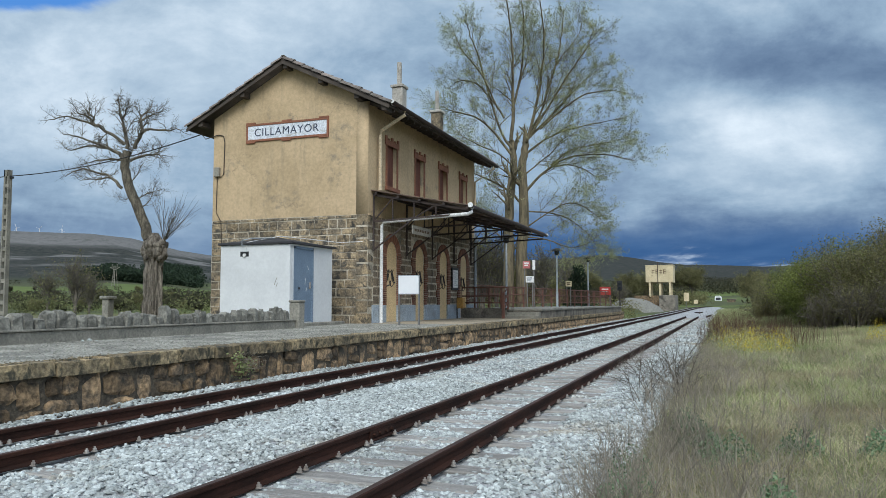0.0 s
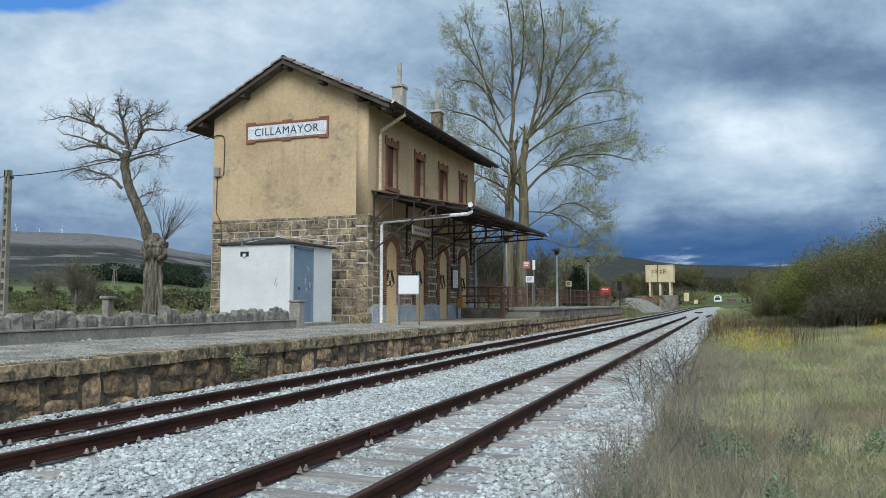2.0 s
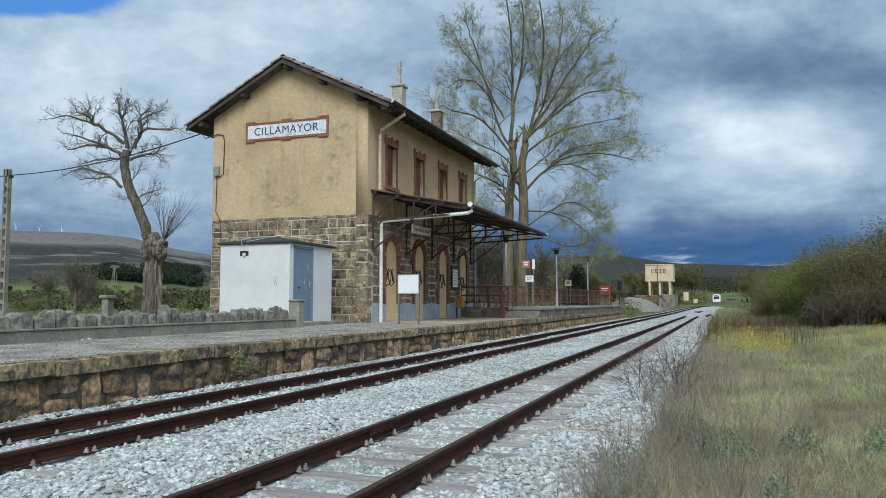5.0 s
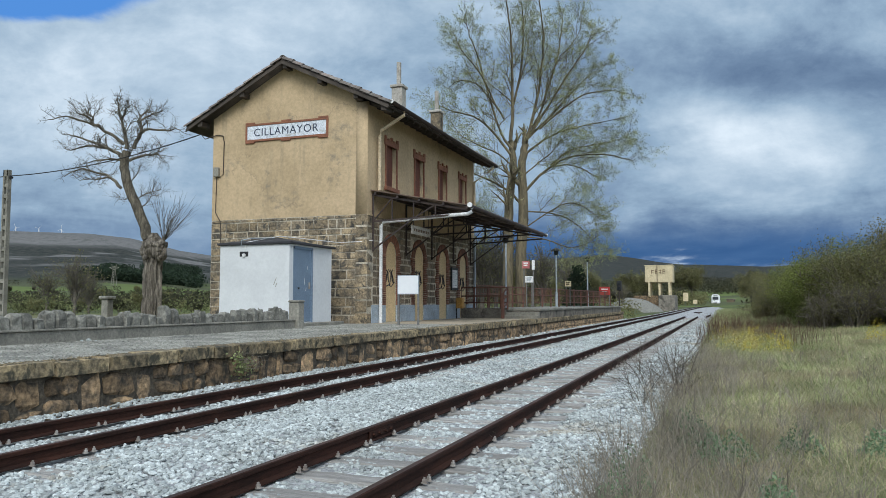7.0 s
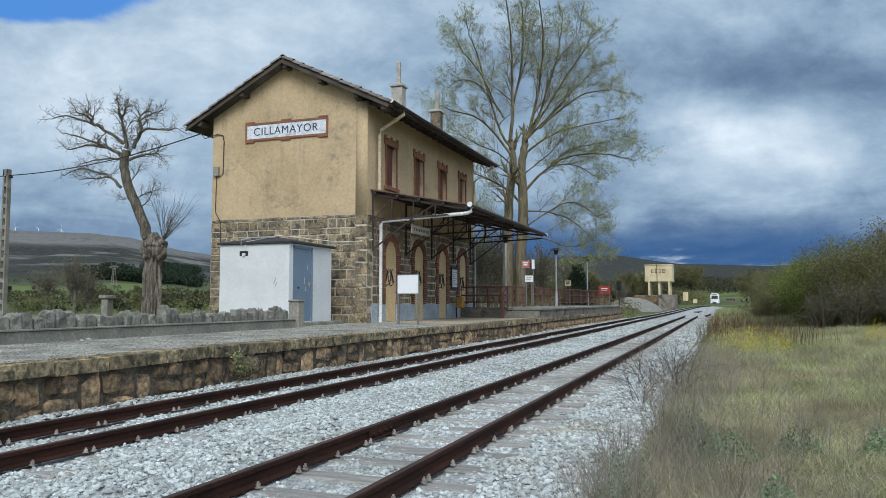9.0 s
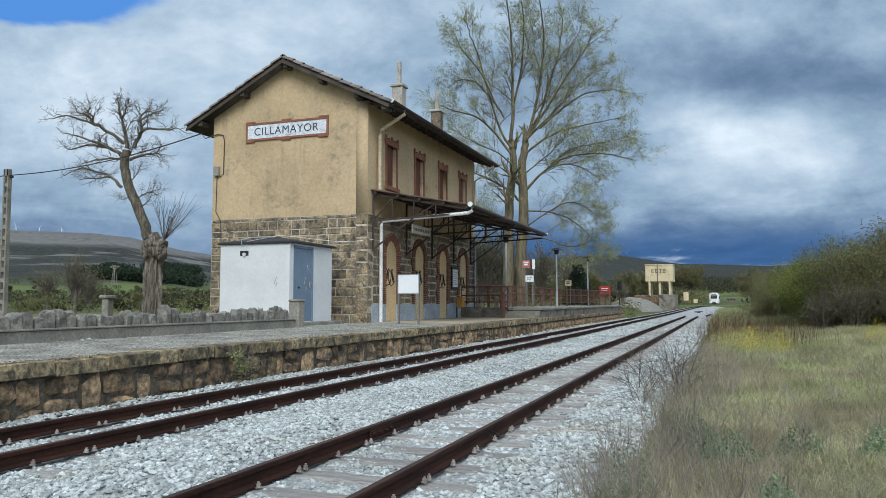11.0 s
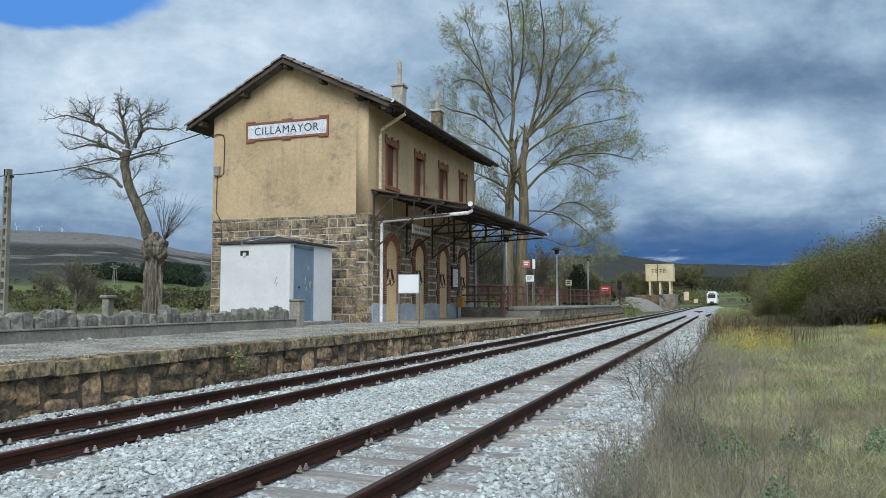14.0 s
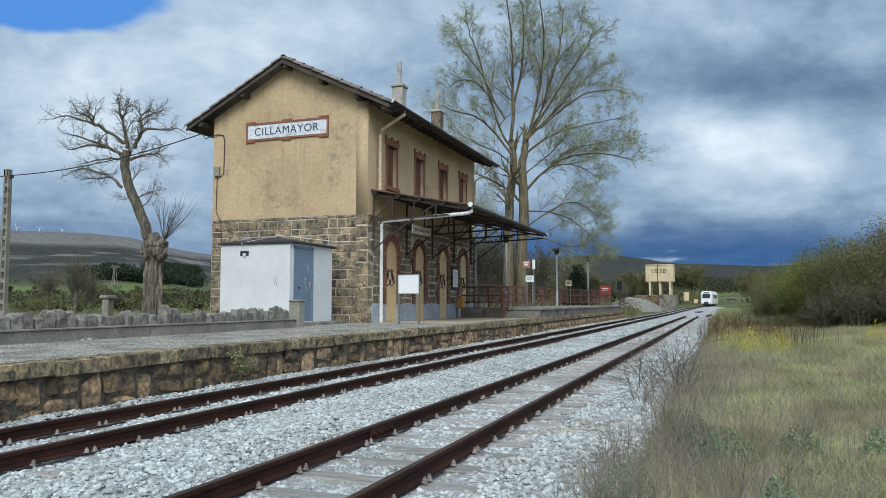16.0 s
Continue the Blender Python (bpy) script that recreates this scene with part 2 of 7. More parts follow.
def leaf_mat(name, c1, c2, back=0.3, patchy=None):
    m, t, b = material(name)
    r = nd(t, "ShaderNodeNewGeometry")
    pos = noise_(t, r.outputs["Position"], 0.7, 3)
    col = mixc(t, r.outputs["Random Per Island"], c1, c2)
    if patchy:
        col = mixc(t, ramp(t, noise_(t, r.outputs["Position"], 0.55, 4, 0.6, 0.4), [(0.45, 0.0), (0.6, 0.85)]), col, patchy)
    col = mixc(t, 1.0, col, ramp(t, pos, [(0.3, 0.65), (0.7, 1.3)]), "MULTIPLY")
    t.links.new(col, b.inputs["Base Color"])
    b.inputs["Roughness"].default_value = 0.75
    b.inputs["Specular IOR Level"].default_value = 0.25
    tr = nd(t, "ShaderNodeBsdfTranslucent", {0: col})
    mx = nd(t, "ShaderNodeMixShader", {0: back, 1: b.outputs[0], 2: tr.outputs[0]})
    t.links.new(mx.outputs[0], t.nodes["Material Output"].inputs[0])
    return m


M["leaf_tree"] = leaf_mat("young_poplar_leaf", (0.46, 0.48, 0.235), (0.29, 0.32, 0.14), 0.5)
M["leaf_shrub"] = leaf_mat("shrub_leaf", (0.26, 0.295, 0.075), (0.115, 0.138, 0.04), 0.35)
M["leaf_olive"] = leaf_mat("olive_shrub_leaf", (0.25, 0.235, 0.105), (0.115, 0.113, 0.05), 0.35)
M["leaf_hedge"] = leaf_mat("hedge_leaf", (0.24, 0.25, 0.11), (0.11, 0.125, 0.055), 0.4)
M["leaf_dark"] = leaf_mat("dark_conifer_needle", (0.035, 0.055, 0.028), (0.02, 0.034, 0.02))
M["leaf_far"] = leaf_mat("far_wood_leaf", (0.095, 0.09, 0.05), (0.045, 0.05, 0.03))
M["grass"] = leaf_mat("dry_spring_grass", (0.68, 0.59, 0.40), (0.36, 0.33, 0.19), 0.3, (0.34, 0.27, 0.17))
M["grass_green"] = leaf_mat("green_grass", (0.42, 0.465, 0.215), (0.225, 0.27, 0.105), 0.3, (0.46, 0.42, 0.25))
M["straw"] = leaf_mat("dry_grey_stalk", (0.44, 0.39, 0.31), (0.25, 0.22, 0.18))
M["herb"] = leaf_mat("grey_green_herb", (0.26, 0.36, 0.205), (0.10, 0.165, 0.085))
M["stalk_red"] = leaf_mat("red_brown_stalk", (0.17, 0.10, 0.065), (0.10, 0.07, 0.05))
M["flower"] = leaf_mat("yellow_flower", (0.72, 0.56, 0.04), (0.55, 0.45, 0.04))

# ---- mesh helpers ----


def mesh_of(name, verts, faces, mat=None, smooth=False):
    me = bpy.data.meshes.new(name)
    me.from_pydata([tuple(v) for v in verts], [], [tuple(f) for f in faces])
    if mat:
        me.materials.append(M[mat])
    if smooth:
        me.polygons.foreach_set("use_smooth", [True] * len(me.polygons))
    me.update()
    return me


def quick_mesh(name, verts, loops, size, mat, smooth=False):
    """A mesh of many equal-sided faces from arrays."""
    me = bpy.data.meshes.new(name)
    n = len(loops) // size
    me.vertices.add(len(verts))
    me.vertices.foreach_set("co", np.asarray(verts, dtype=np.float32).ravel())
    me.loops.add(len(loops))
    me.loops.foreach_set("vertex_index", np.asarray(loops, dtype=np.int32))
    me.polygons.add(n)
    me.polygons.foreach_set("loop_start", np.arange(0, n * size, size, dtype=np.int32))
    me.polygons.foreach_set("use_smooth", np.full(n, smooth))
    me.materials.append(M[mat])
    me.update(calc_edges=True)
    me.validate()
    return me


def part(name, bm, mat, parent=None, label="", smooth=False):
    me = bpy.data.meshes.new(name)
    bmesh.ops.recalc_face_normals(bm, faces=bm.faces)
    bm.to_mesh(me)
    bm.free()
    me.materials.append(M[mat])
    if smooth:
        me.polygons.foreach_set("use_smooth", [True] * len(me.polygons))
    ob = new(name, me)
    ob.parent = parent
    return tagged(ob, label) if label else ob


def piece(name, me, parent, m=None, label=""):
    ob = new(name, me)
    ob.parent = parent
    if m is not None:
        ob.matrix_basis = m
    return tagged(ob, label) if label else ob


def box(bm, x0, x1, y0, y1, z0, z1, bevel=0.0, m=None):
    bm2 = bmesh.new()
    r = bmesh.ops.create_cube(bm2, size=1)
    for v in r["verts"]:
        v.co = Vector(((x0 + x1) / 2 + v.co.x * (x1 - x0), (y0 + y1) / 2 + v.co.y * (y1 - y0), (z0 + z1) / 2 + v.co.z * (z1 - z0)))
    if bevel:
        bmesh.ops.bevel(bm2, geom=bm2.edges[:], offset=bevel, segments=1, affect="EDGES")
    add(bm, bm2, m)
    return bm


def add(bm, bm2, m=None):
    vs = [bm.verts.new(m @ v.co if m is not None else v.co) for v in bm2.verts]
    bm2.verts.index_update()
    for f in bm2.faces:
        bm.faces.new([vs[v.index] for v in f.verts])
    bm2.free()


def bx(x0, x1, y0, y1, z0, z1, bevel=0.0):
    return box(bmesh.new(), x0, x1, y0, y1, z0, z1, bevel)


def tube(bm, pts, r, seg=8, cap=True):
    pts = [Vector(p) for p in pts]
    rs = r if isinstance(r, (list, tuple)) else [r] * len(pts)
    rings = []
    for i, p in enumerate(pts):
        d = (pts[min(i + 1, len(pts) - 1)] - pts[max(i - 1, 0)]).normalized()
        a = d.cross(Vector((0, 0, 1)) if abs(d.z) < 0.9 else Vector((1, 0, 0))).normalized()
        b = d.cross(a)
        rings.append([bm.verts.new(p + (a * math.cos(2 * math.pi * k / seg) + b * math.sin(2 * math.pi * k / seg)) * rs[i]) for k in range(seg)])
    for u, v in zip(rings, rings[1:]):
        for k in range(seg):
            bm.faces.new((u[k], u[(k + 1) % seg], v[(k + 1) % seg], v[k]))
    if cap:
        bm.faces.new(rings[0]), bm.faces.new(rings[-1])
    return bm


def tb(pts, r, seg=8):
    return tube(bmesh.new(), pts, r, seg)


def bar(bm, p, q, w, h):
    """A flat bar from p to q."""
    p, q = Vector(p), Vector(q)
    d = q - p
    m = Matrix.Translation((p + q) / 2) @ d.to_track_quat("X", "Z").to_matrix().to_4x4()
    return box(bm, -d.length / 2, d.length / 2, -w / 2, w / 2, -h / 2, h / 2, 0, m)


def plate(outlines, depth):
    """A flat plate in the xy plane, its holes cut by the inner outlines, from z 0 to depth, as a bmesh."""
    cu = bpy.data.curves.new("plate", "CURVE")
    cu.dimensions, cu.fill_mode, cu.extrude = "2D", "BOTH", depth / 2
    for o in outlines:
        s = cu.splines.new("POLY")
        s.points.add(len(o) - 1)
        for p, (x, y) in zip(s.points, o):
            p.co = (x, y, 0, 1)
        s.use_cyclic_u = True
    ob = bpy.data.objects.new("plate", cu)
    scene.collection.objects.link(ob)
    me = bpy.data.meshes.new_from_object(ob.evaluated_get(bpy.context.evaluated_depsgraph_get()))
    bm = bmesh.new()
    bm.from_mesh(me)
    bmesh.ops.translate(bm, vec=(0, 0, depth / 2), verts=bm.verts)
    bmesh.ops.remove_doubles(bm, verts=bm.verts, dist=0.0005)
    bpy.data.objects.remove(ob), bpy.data.curves.remove(cu), bpy.data.meshes.remove(me)
    return bm


def lettering(text, size, depth, spacing=1.0):
    cu = bpy.data.curves.new("text", "FONT")
    cu.body, cu.size, cu.extrude, cu.align_x, cu.align_y, cu.space_character = text, size, depth, "CENTER", "CENTER", spacing
    ob = bpy.data.objects.new("text", cu)
    scene.collection.objects.link(ob)
    me = bpy.data.meshes.new_from_object(ob.evaluated_get(bpy.context.evaluated_depsgraph_get()))
    bm = bmesh.new()
    bm.from_mesh(me)
    bpy.data.objects.remove(ob), bpy.data.curves.remove(cu), bpy.data.meshes.remove(me)
    return bm


def moved(bm, m):
    bmesh.ops.transform(bm, matrix=m, verts=bm.verts)
    return bm


# Turns a plate drawn as (along y, up z) to stand on the plane x, facing +x.
def on_x(x):
    return Matrix(((0, 0, 1, x), (1, 0, 0, 0), (0, 1, 0, 0), (0, 0, 0, 1)))


# The same for (along x, up z) on the plane y, facing -y.
def on_y(y):
    return Matrix(((1, 0, 0, 0), (0, 0, -1, y), (0, 1, 0, 0), (0, 0, 0, 1)))


def rect(a0, a1, b0, b1):
    return [(a0, b0), (a1, b0), (a1, b1), (a0, b1)]


def arch(c, w, z0, top, n=10):
    """A round-headed opening."""
    r = w / 2
    return [(c - r, z0), (c + r, z0)] + [(c + r * math.cos(math.pi * k / n), top - r + r * math.sin(math.pi * k / n)) for k in range(n + 1)]


def thing(name, label, category, group="", kind="", at=None):
    ob = new(name)
    ob.empty_display_size = 0.2
    if at is not None:
        ob.location = at
    return tagged(ob, label, category, group, kind)


# ---- ground ----
def smooth(a, b, x):
    t = np.clip((x - a) / (b - a), 0, 1)
    return t * t * (3 - 2 * t)


RIDGE_X = [-1200, -400, 0, 85, 130, 180, 215, 250, 300, 372, 700, 850, 950, 1070, 1150, 1210, 1370, 1600, 2400]
RIDGE_H = [114, 124, 136, 127, 128, 134, 129, 118, 99, 83, 68, 72, 82, 90, 80, 72, 69, 70, 64]


def height(x, y):
    r = np.hypot(x, y)
    az = np.arctan2(x, y) + radians(HEADING)
    u = np.where(np.abs(az) < 1.3, np.tan(np.clip(az, -1.3, 1.3)), np.sign(az) * 3.6)
    rid = np.interp(784 + 1340 * u, RIDGE_X, RIDGE_H) / 1340 / np.sqrt(1 + np.minimum(u * u, 2))
    s = np.clip((r - 90) / 2500, 0, 1)
    far = rid * 2300 / 1.06 * (3 * s * s - 2 * s ** 3)
    far = far * (1 + 0.035 * np.sin(x * 0.013 + 2) * np.sin(y * 0.011) * np.clip(s * 3, 0, 1))
    # yard behind the platform, bed under the tracks, grass verge
    yard = 0.36 * (1 - smooth(-13.0, -11.2, x)) - 0.35 * (1 - smooth(-75, -30, x)) * (1 - smooth(300, 900, r))
    verge = smooth(-1.25, -0.2, x)
    bed = -0.30 * (1 - verge) * smooth(-12.0, -11.2, x) - 0.17 * verge
    bumps = 0.035 * np.sin(x * 2.1 + y * 0.7) * np.sin(y * 1.3 - x) * smooth(-0.9, 0.4, x)
    rise = 0.45 * smooth(0.5, 9, x) * smooth(3, 14, y)
    return yard + bed + bumps + rise + far


def spread(lo, hi, step, reach, grow=1.13):
    a = list(np.arange(lo, hi + step / 2, step))
    s = step
    while a[-1] < reach:
        s *= grow
        a.append(a[-1] + s)
    s = step
    while a[0] > -reach:
        s *= grow
        a.insert(0, a[0] - s)
    return np.array(a)


def ground_mat():
    m, t, b = material("grassland")
    pos = nd(t, "ShaderNodeNewGeometry").outputs["Position"]
    xyz = nd(t, "ShaderNodeSeparateXYZ", {0: pos})
    near = mixc(t, ramp(t, noise_(t, pos, 0.5, 6, 0.65), [(0.35, 0.0), (0.65, 1.0)]), (0.16, 0.17, 0.078), (0.20, 0.18, 0.105))
    near = mixc(t, 1.0, near, ramp(t, noise_(t, pos, 14, 5, 0.7), [(0.25, 0.5), (0.75, 1.4)]), "MULTIPLY")
    field = mixc(t, ramp(t, noise_(t, pos, 0.012, 4, 0.5, 0.5), [(0.45, 0.0), (0.55, 1.0)]), (0.135, 0.175, 0.052), (0.095, 0.105, 0.052))
    # far moor: colours paled towards grey, painting in the haze of distance
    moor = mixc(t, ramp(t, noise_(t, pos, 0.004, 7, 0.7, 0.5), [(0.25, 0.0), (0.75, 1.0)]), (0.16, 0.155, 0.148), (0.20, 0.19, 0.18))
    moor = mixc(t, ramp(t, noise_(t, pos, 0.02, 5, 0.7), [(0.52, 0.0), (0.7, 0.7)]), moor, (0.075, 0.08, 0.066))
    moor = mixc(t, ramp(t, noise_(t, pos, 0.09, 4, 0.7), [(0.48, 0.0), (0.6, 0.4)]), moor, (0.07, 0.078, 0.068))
    wood = mixc(t, ramp(t, noise_(t, pos, 0.11, 5, 0.75), [(0.35, 0.0), (0.65, 1.0)]), (0.022, 0.028, 0.024), (0.062, 0.06, 0.05))
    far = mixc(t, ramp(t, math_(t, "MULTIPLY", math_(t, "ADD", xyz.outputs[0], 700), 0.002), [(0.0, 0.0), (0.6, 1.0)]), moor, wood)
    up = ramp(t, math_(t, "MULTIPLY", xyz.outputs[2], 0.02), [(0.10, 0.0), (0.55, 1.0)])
    away = nd(t, "ShaderNodeVectorMath", {0: pos}, operation="LENGTH").outputs["Value"]
    col = mixc(t, ramp(t, math_(t, "MULTIPLY", away, 0.01), [(0.5, 0.0), (1.0, 1.0)]), near, field)
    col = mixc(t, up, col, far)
    belt = math_(t, "MULTIPLY", ramp(t, noise_(t, pos, 0.0045, 4, 0.55, 0.4), [(0.44, 0.0), (0.5, 1.0)]), ramp(t, math_(t, "MULTIPLY", xyz.outputs[2], 0.01), [(0.1, 0.0), (0.2, 1.0), (0.75, 1.0), (1.0, 0.0)]))
    col = mixc(t, belt, col, wood)
    t.links.new(col, b.inputs["Base Color"])
    b.inputs["Roughness"].default_value = 0.97
    b.inputs["Specular IOR Level"].default_value = 0.15
    bp = nd(t, "ShaderNodeBump", {"Strength": 0.8, "Distance": 0.05, "Height": noise_(t, pos, 9, 6, 0.7)})
    t.links.new(bp.outputs[0], b.inputs["Normal"])
    return m


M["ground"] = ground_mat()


def ground():
    xs, ys = spread(-16, 14, 0.35, 4300, 1.1), spread(-6, 60, 0.9, 4300, 1.09)
    X, Y = np.meshgrid(xs, ys)
    Z = height(X, Y)
    n, k = len(xs), len(ys)
    i = np.arange(n * k).reshape(k, n)
    q = np.stack((i[:-1, :-1], i[:-1, 1:], i[1:, 1:], i[1:, :-1]), -1).reshape(-1)
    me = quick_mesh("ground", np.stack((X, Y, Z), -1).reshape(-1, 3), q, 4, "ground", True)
    tagged(new("ground", me), "rough grassland rising to moor hills, their colour paled for haze", "ground", kind="structure")


ground()


# ---- clouds ----
def cloud_sheet():
    """The clouded sky in front of the camera, a far shell that drifts away with the wind."""
    m = bpy.data.materials.new("clouds")
    m.use_nodes = True
    t = m.node_tree
    t.nodes.clear()
    co = nd(t, "ShaderNodeTexCoord").outputs["Object"]
    xyz = nd(t, "ShaderNodeSeparateXYZ", {0: co})
    u = math_(t, "DIVIDE", xyz.outputs[0], xyz.outputs[1])
    v = math_(t, "DIVIDE", xyz.outputs[2], xyz.outputs[1])
    p = nd(t, "ShaderNodeCombineXYZ", {0: u, 1: v}).outputs[0]
    # perspective of a flat cloud base: streaks flatten towards the horizon
    k = math_(t, "DIVIDE", 1.0, math_(t, "ADD", v, 0.16))
    flat = nd(t, "ShaderNodeCombineXYZ", {0: math_(t, "MULTIPLY", u, k), 1: k}).outputs[0]
    n1 = noise_(t, flat, 1.15, 8, 0.56, 0.1)
    n2 = noise_(t, flat, 3.1, 6, 0.6, 0.05)
    warp = math_(t, "MULTIPLY_ADD", math_(t, "SUBTRACT", n1, 0.5), 0.5, 0.0)

    def blob(cu_, cv_, su, sv, gain):
        a = math_(t, "DIVIDE", math_(t, "SUBTRACT", math_(t, "ADD", u, math_(t, "MULTIPLY", warp, 0.5)), cu_), su)
        b = math_(t, "DIVIDE", math_(t, "SUBTRACT", math_(t, "ADD", v, math_(t, "MULTIPLY", warp, 0.25)), cv_), sv)
        d = math_(t, "ADD", math_(t, "MULTIPLY", a, a), math_(t, "MULTIPLY", b, b))
        return math_(t, "MULTIPLY", math_(t, "EXPONENT", math_(t, "MULTIPLY", d, -1.0)), gain)

    tone = math_(t, "MULTIPLY_ADD", math_(t, "SUBTRACT", n1, 0.5), 0.55, 0.53)
    tone = math_(t, "ADD", tone, math_(t, "MULTIPLY", math_(t, "SUBTRACT", n2, 0.5), 0.25))
    puff = noise_(t, nd(t, "ShaderNodeMapping", {0: p, 3: (4.6, 7.0, 1)}).outputs[0], 1.0, 10, 0.64, 0.15)
    tone = math_(t, "ADD", tone, math_(t, "MULTIPLY", math_(t, "SUBTRACT", puff, 0.5), 1.05))
    for args in ((0.48, 0.20, 0.34, 0.08, 0.15), (0.38, 0.25, 0.12, 0.03, 0.26), (-0.45, 0.33, 0.30, 0.10, 0.20), (0.55, 0.325, 0.32, 0.045, -0.38), (0.32, 0.09, 0.40, 0.045, -0.22),
                 (-0.15, 0.40, 0.35, 0.06, 0.14), (-0.50, 0.22, 0.2, 0.06, 0.04), (-0.5, 0.11, 0.3, 0.025, -0.10), (0.1, 0.3, 0.22, 0.12, -0.08)):
        tone = math_(t, "ADD", tone, blob(*args))
    col = ramp(t, tone, [(0.06, (0.10, 0.155, 0.26)), (0.30, (0.185, 0.26, 0.38)), (0.52, (0.32, 0.42, 0.54)), (0.74, (0.50, 0.59, 0.69)), (1.0, (0.76, 0.82, 0.89))], "LINEAR")
    band = math_(t, "ADD", v, math_(t, "MULTIPLY", math_(t, "SUBTRACT", puff, 0.5), 0.05))
    deep = math_(t, "MULTIPLY", ramp(t, math_(t, "MULTIPLY", band, 5.0), [(0.34, 1.0), (0.70, 0.0)]), ramp(t, math_(t, "MULTIPLY_ADD", u, 0.8, 0.5), [(0.15, 0.4), (0.6, 1.0)]))
    col = mixc(t, deep, col, mixc(t, n2, (0.032, 0.088, 0.225), (0.075, 0.155, 0.32)))
    gap = math_(t, "ADD", blob(-0.58, 0.44, 0.22, 0.05, 1.25), math_(t, "MULTIPLY", math_(t, "SUBTRACT", n2, 0.5), 0.8))
    col = mixc(t, ramp(t, gap, [(0.45, 0.0), (0.8, 1.0)]), col, (0.10, 0.27, 0.66))
    low = math_(t, "MULTIPLY", blob(0.3, 0.052, 0.32, 0.005, 1.0), ramp(t, n2, [(0.4, 0.2), (0.6, 1.0)]))
    col = mixc(t, math_(t, "MULTIPLY", low, 0.6), col, (0.60, 0.68, 0.80))
    em = nd(t, "ShaderNodeEmission", {0: col, 1: 1.0})
    out = nd(t, "ShaderNodeOutputMaterial", {0: em.outputs[0]})
    M["clouds"] = m
    R, na, ne = 3900, 40, 20
    vs, loops = [], []
    for j in range(ne + 1):
        el = radians(-3 + 47 * j / ne)
        for i in range(na + 1):
            az = radians(-52 + 104 * i / na)
            vs.append((R * math.cos(el) * math.sin(az), R * math.cos(el) * math.cos(az), R * math.sin(el)))
    for j in range(ne):
        for i in range(na):
            a = j * (na + 1) + i
            loops += [a, a + 1, a + na + 2, a + na + 1]
    ob = new("backdrop_sky", quick_mesh("backdrop_sky", vs, loops, 4, "clouds", True))
    return tagged(ob, "blue-grey drifting storm clouds with bright gaps", "sky", kind="structure")


sky_sheet = cloud_sheet()

# ---- tracks ----
SLEEPER = 0.6


def bend(y):
    """Sideways shift of the main line, which swings to the right far off."""
    return float(np.interp(y, [70, 115, 150, 170, 186, 193, 200, 208, 237, 301, 430], [0, 0.25, 0.7, 1.2, 1.95, 2.6, 3.0, 3.2, 3.5, 3.8, 4.1]))


def climb(y):
    """The main line rises slightly far off."""
    return 0.32 * float(smooth(70, 190, y))


RAIL_PROFILE = [(-0.055, -0.135), (0.055, -0.135), (0.055, -0.123), (0.012, -0.108), (0.010, -0.045), (0.031, -0.034), (0.032, -0.006), (0.024, 0.0),
                (-0.024, 0.0), (-0.032, -0.006), (-0.031, -0.034), (-0.010, -0.045), (-0.012, -0.108), (-0.055, -0.123)]


def rail(x, y0, y1, parent, shift=None, rise=0.0):
    bm = bmesh.new()
    ys = [y0] + [y for y in range(int(y0) + 4, int(y1) - 1, 6)] + [y1]
    rings = [[bm.verts.new((x + a + (shift(y) if shift else 0), y, b + (climb(y) if shift is bend else rise))) for a, b in RAIL_PROFILE] for y in ys]
    for p, q in zip(rings, rings[1:]):
        for k in range(len(p)):
            f = bm.faces.new((p[k], p[(k + 1) % len(p)], q[(k + 1) % len(p)], q[k]))
            f.material_index = 1 if k == 7 else 0
    bm.faces.new(rings[0]), bm.faces.new(rings[-1])
    ob = part("rail", bm, "rail", parent)
    ob.data.materials.append(M["railtop"])
    return ob


def sleeper_mesh(seed, length=1.95):
    rng = random.Random(seed)
    bm = bmesh.new()
    n = 8
    top = [[], []]
    rows = []
    for i in range(n + 1):
        x = -length / 2 + length * i / n
        w = 0.115 + rng.uniform(-0.008, 0.008)
        z = rng.uniform(-0.006, 0.006)
        rows.append([bm.verts.new((x, -w, -0.12)), bm.verts.new((x, -w, z - 0.012)), bm.verts.new((x, -w + 0.012, z)), bm.verts.new((x, -0.02, z - rng.uniform(0, 0.012))),
                     bm.verts.new((x, w - 0.012, z)), bm.verts.new((x, w, z - 0.012)), bm.verts.new((x, w, -0.12))])
    for p, q in zip(rows, rows[1:]):
        for k in range(6):
            bm.faces.new((p[k], p[k + 1], q[k + 1], q[k]))
    bm.faces.new(rows[0]), bm.faces.new(rows[-1])
    bmesh.ops.recalc_face_normals(bm, faces=bm.faces)
    me = bpy.data.meshes.new("sleeper")
    bm.to_mesh(me)
    bm.free()
    me.materials.append(M["sleeper"])
    return me


def bolt_mesh():
    bm = bmesh.new()
    tube(bm, [(0, 0, 0), (0, 0, 0.008)], 0.027, 8)
    tube(bm, [(0, 0, 0.008), (0, 0, 0.03)], 0.018, 6)
    tube(bm, [(0, 0, 0.03), (0, 0, 0.045)], 0.010, 6)
    me = bpy.data.meshes.new("rail_bolt")
    bm.to_mesh(me)
    bm.free()
    me.materials.append(M["bolt"])
    return me


SLEEPERS = [sleeper_mesh(s) for s in range(5)]
BOLT = bolt_mesh()
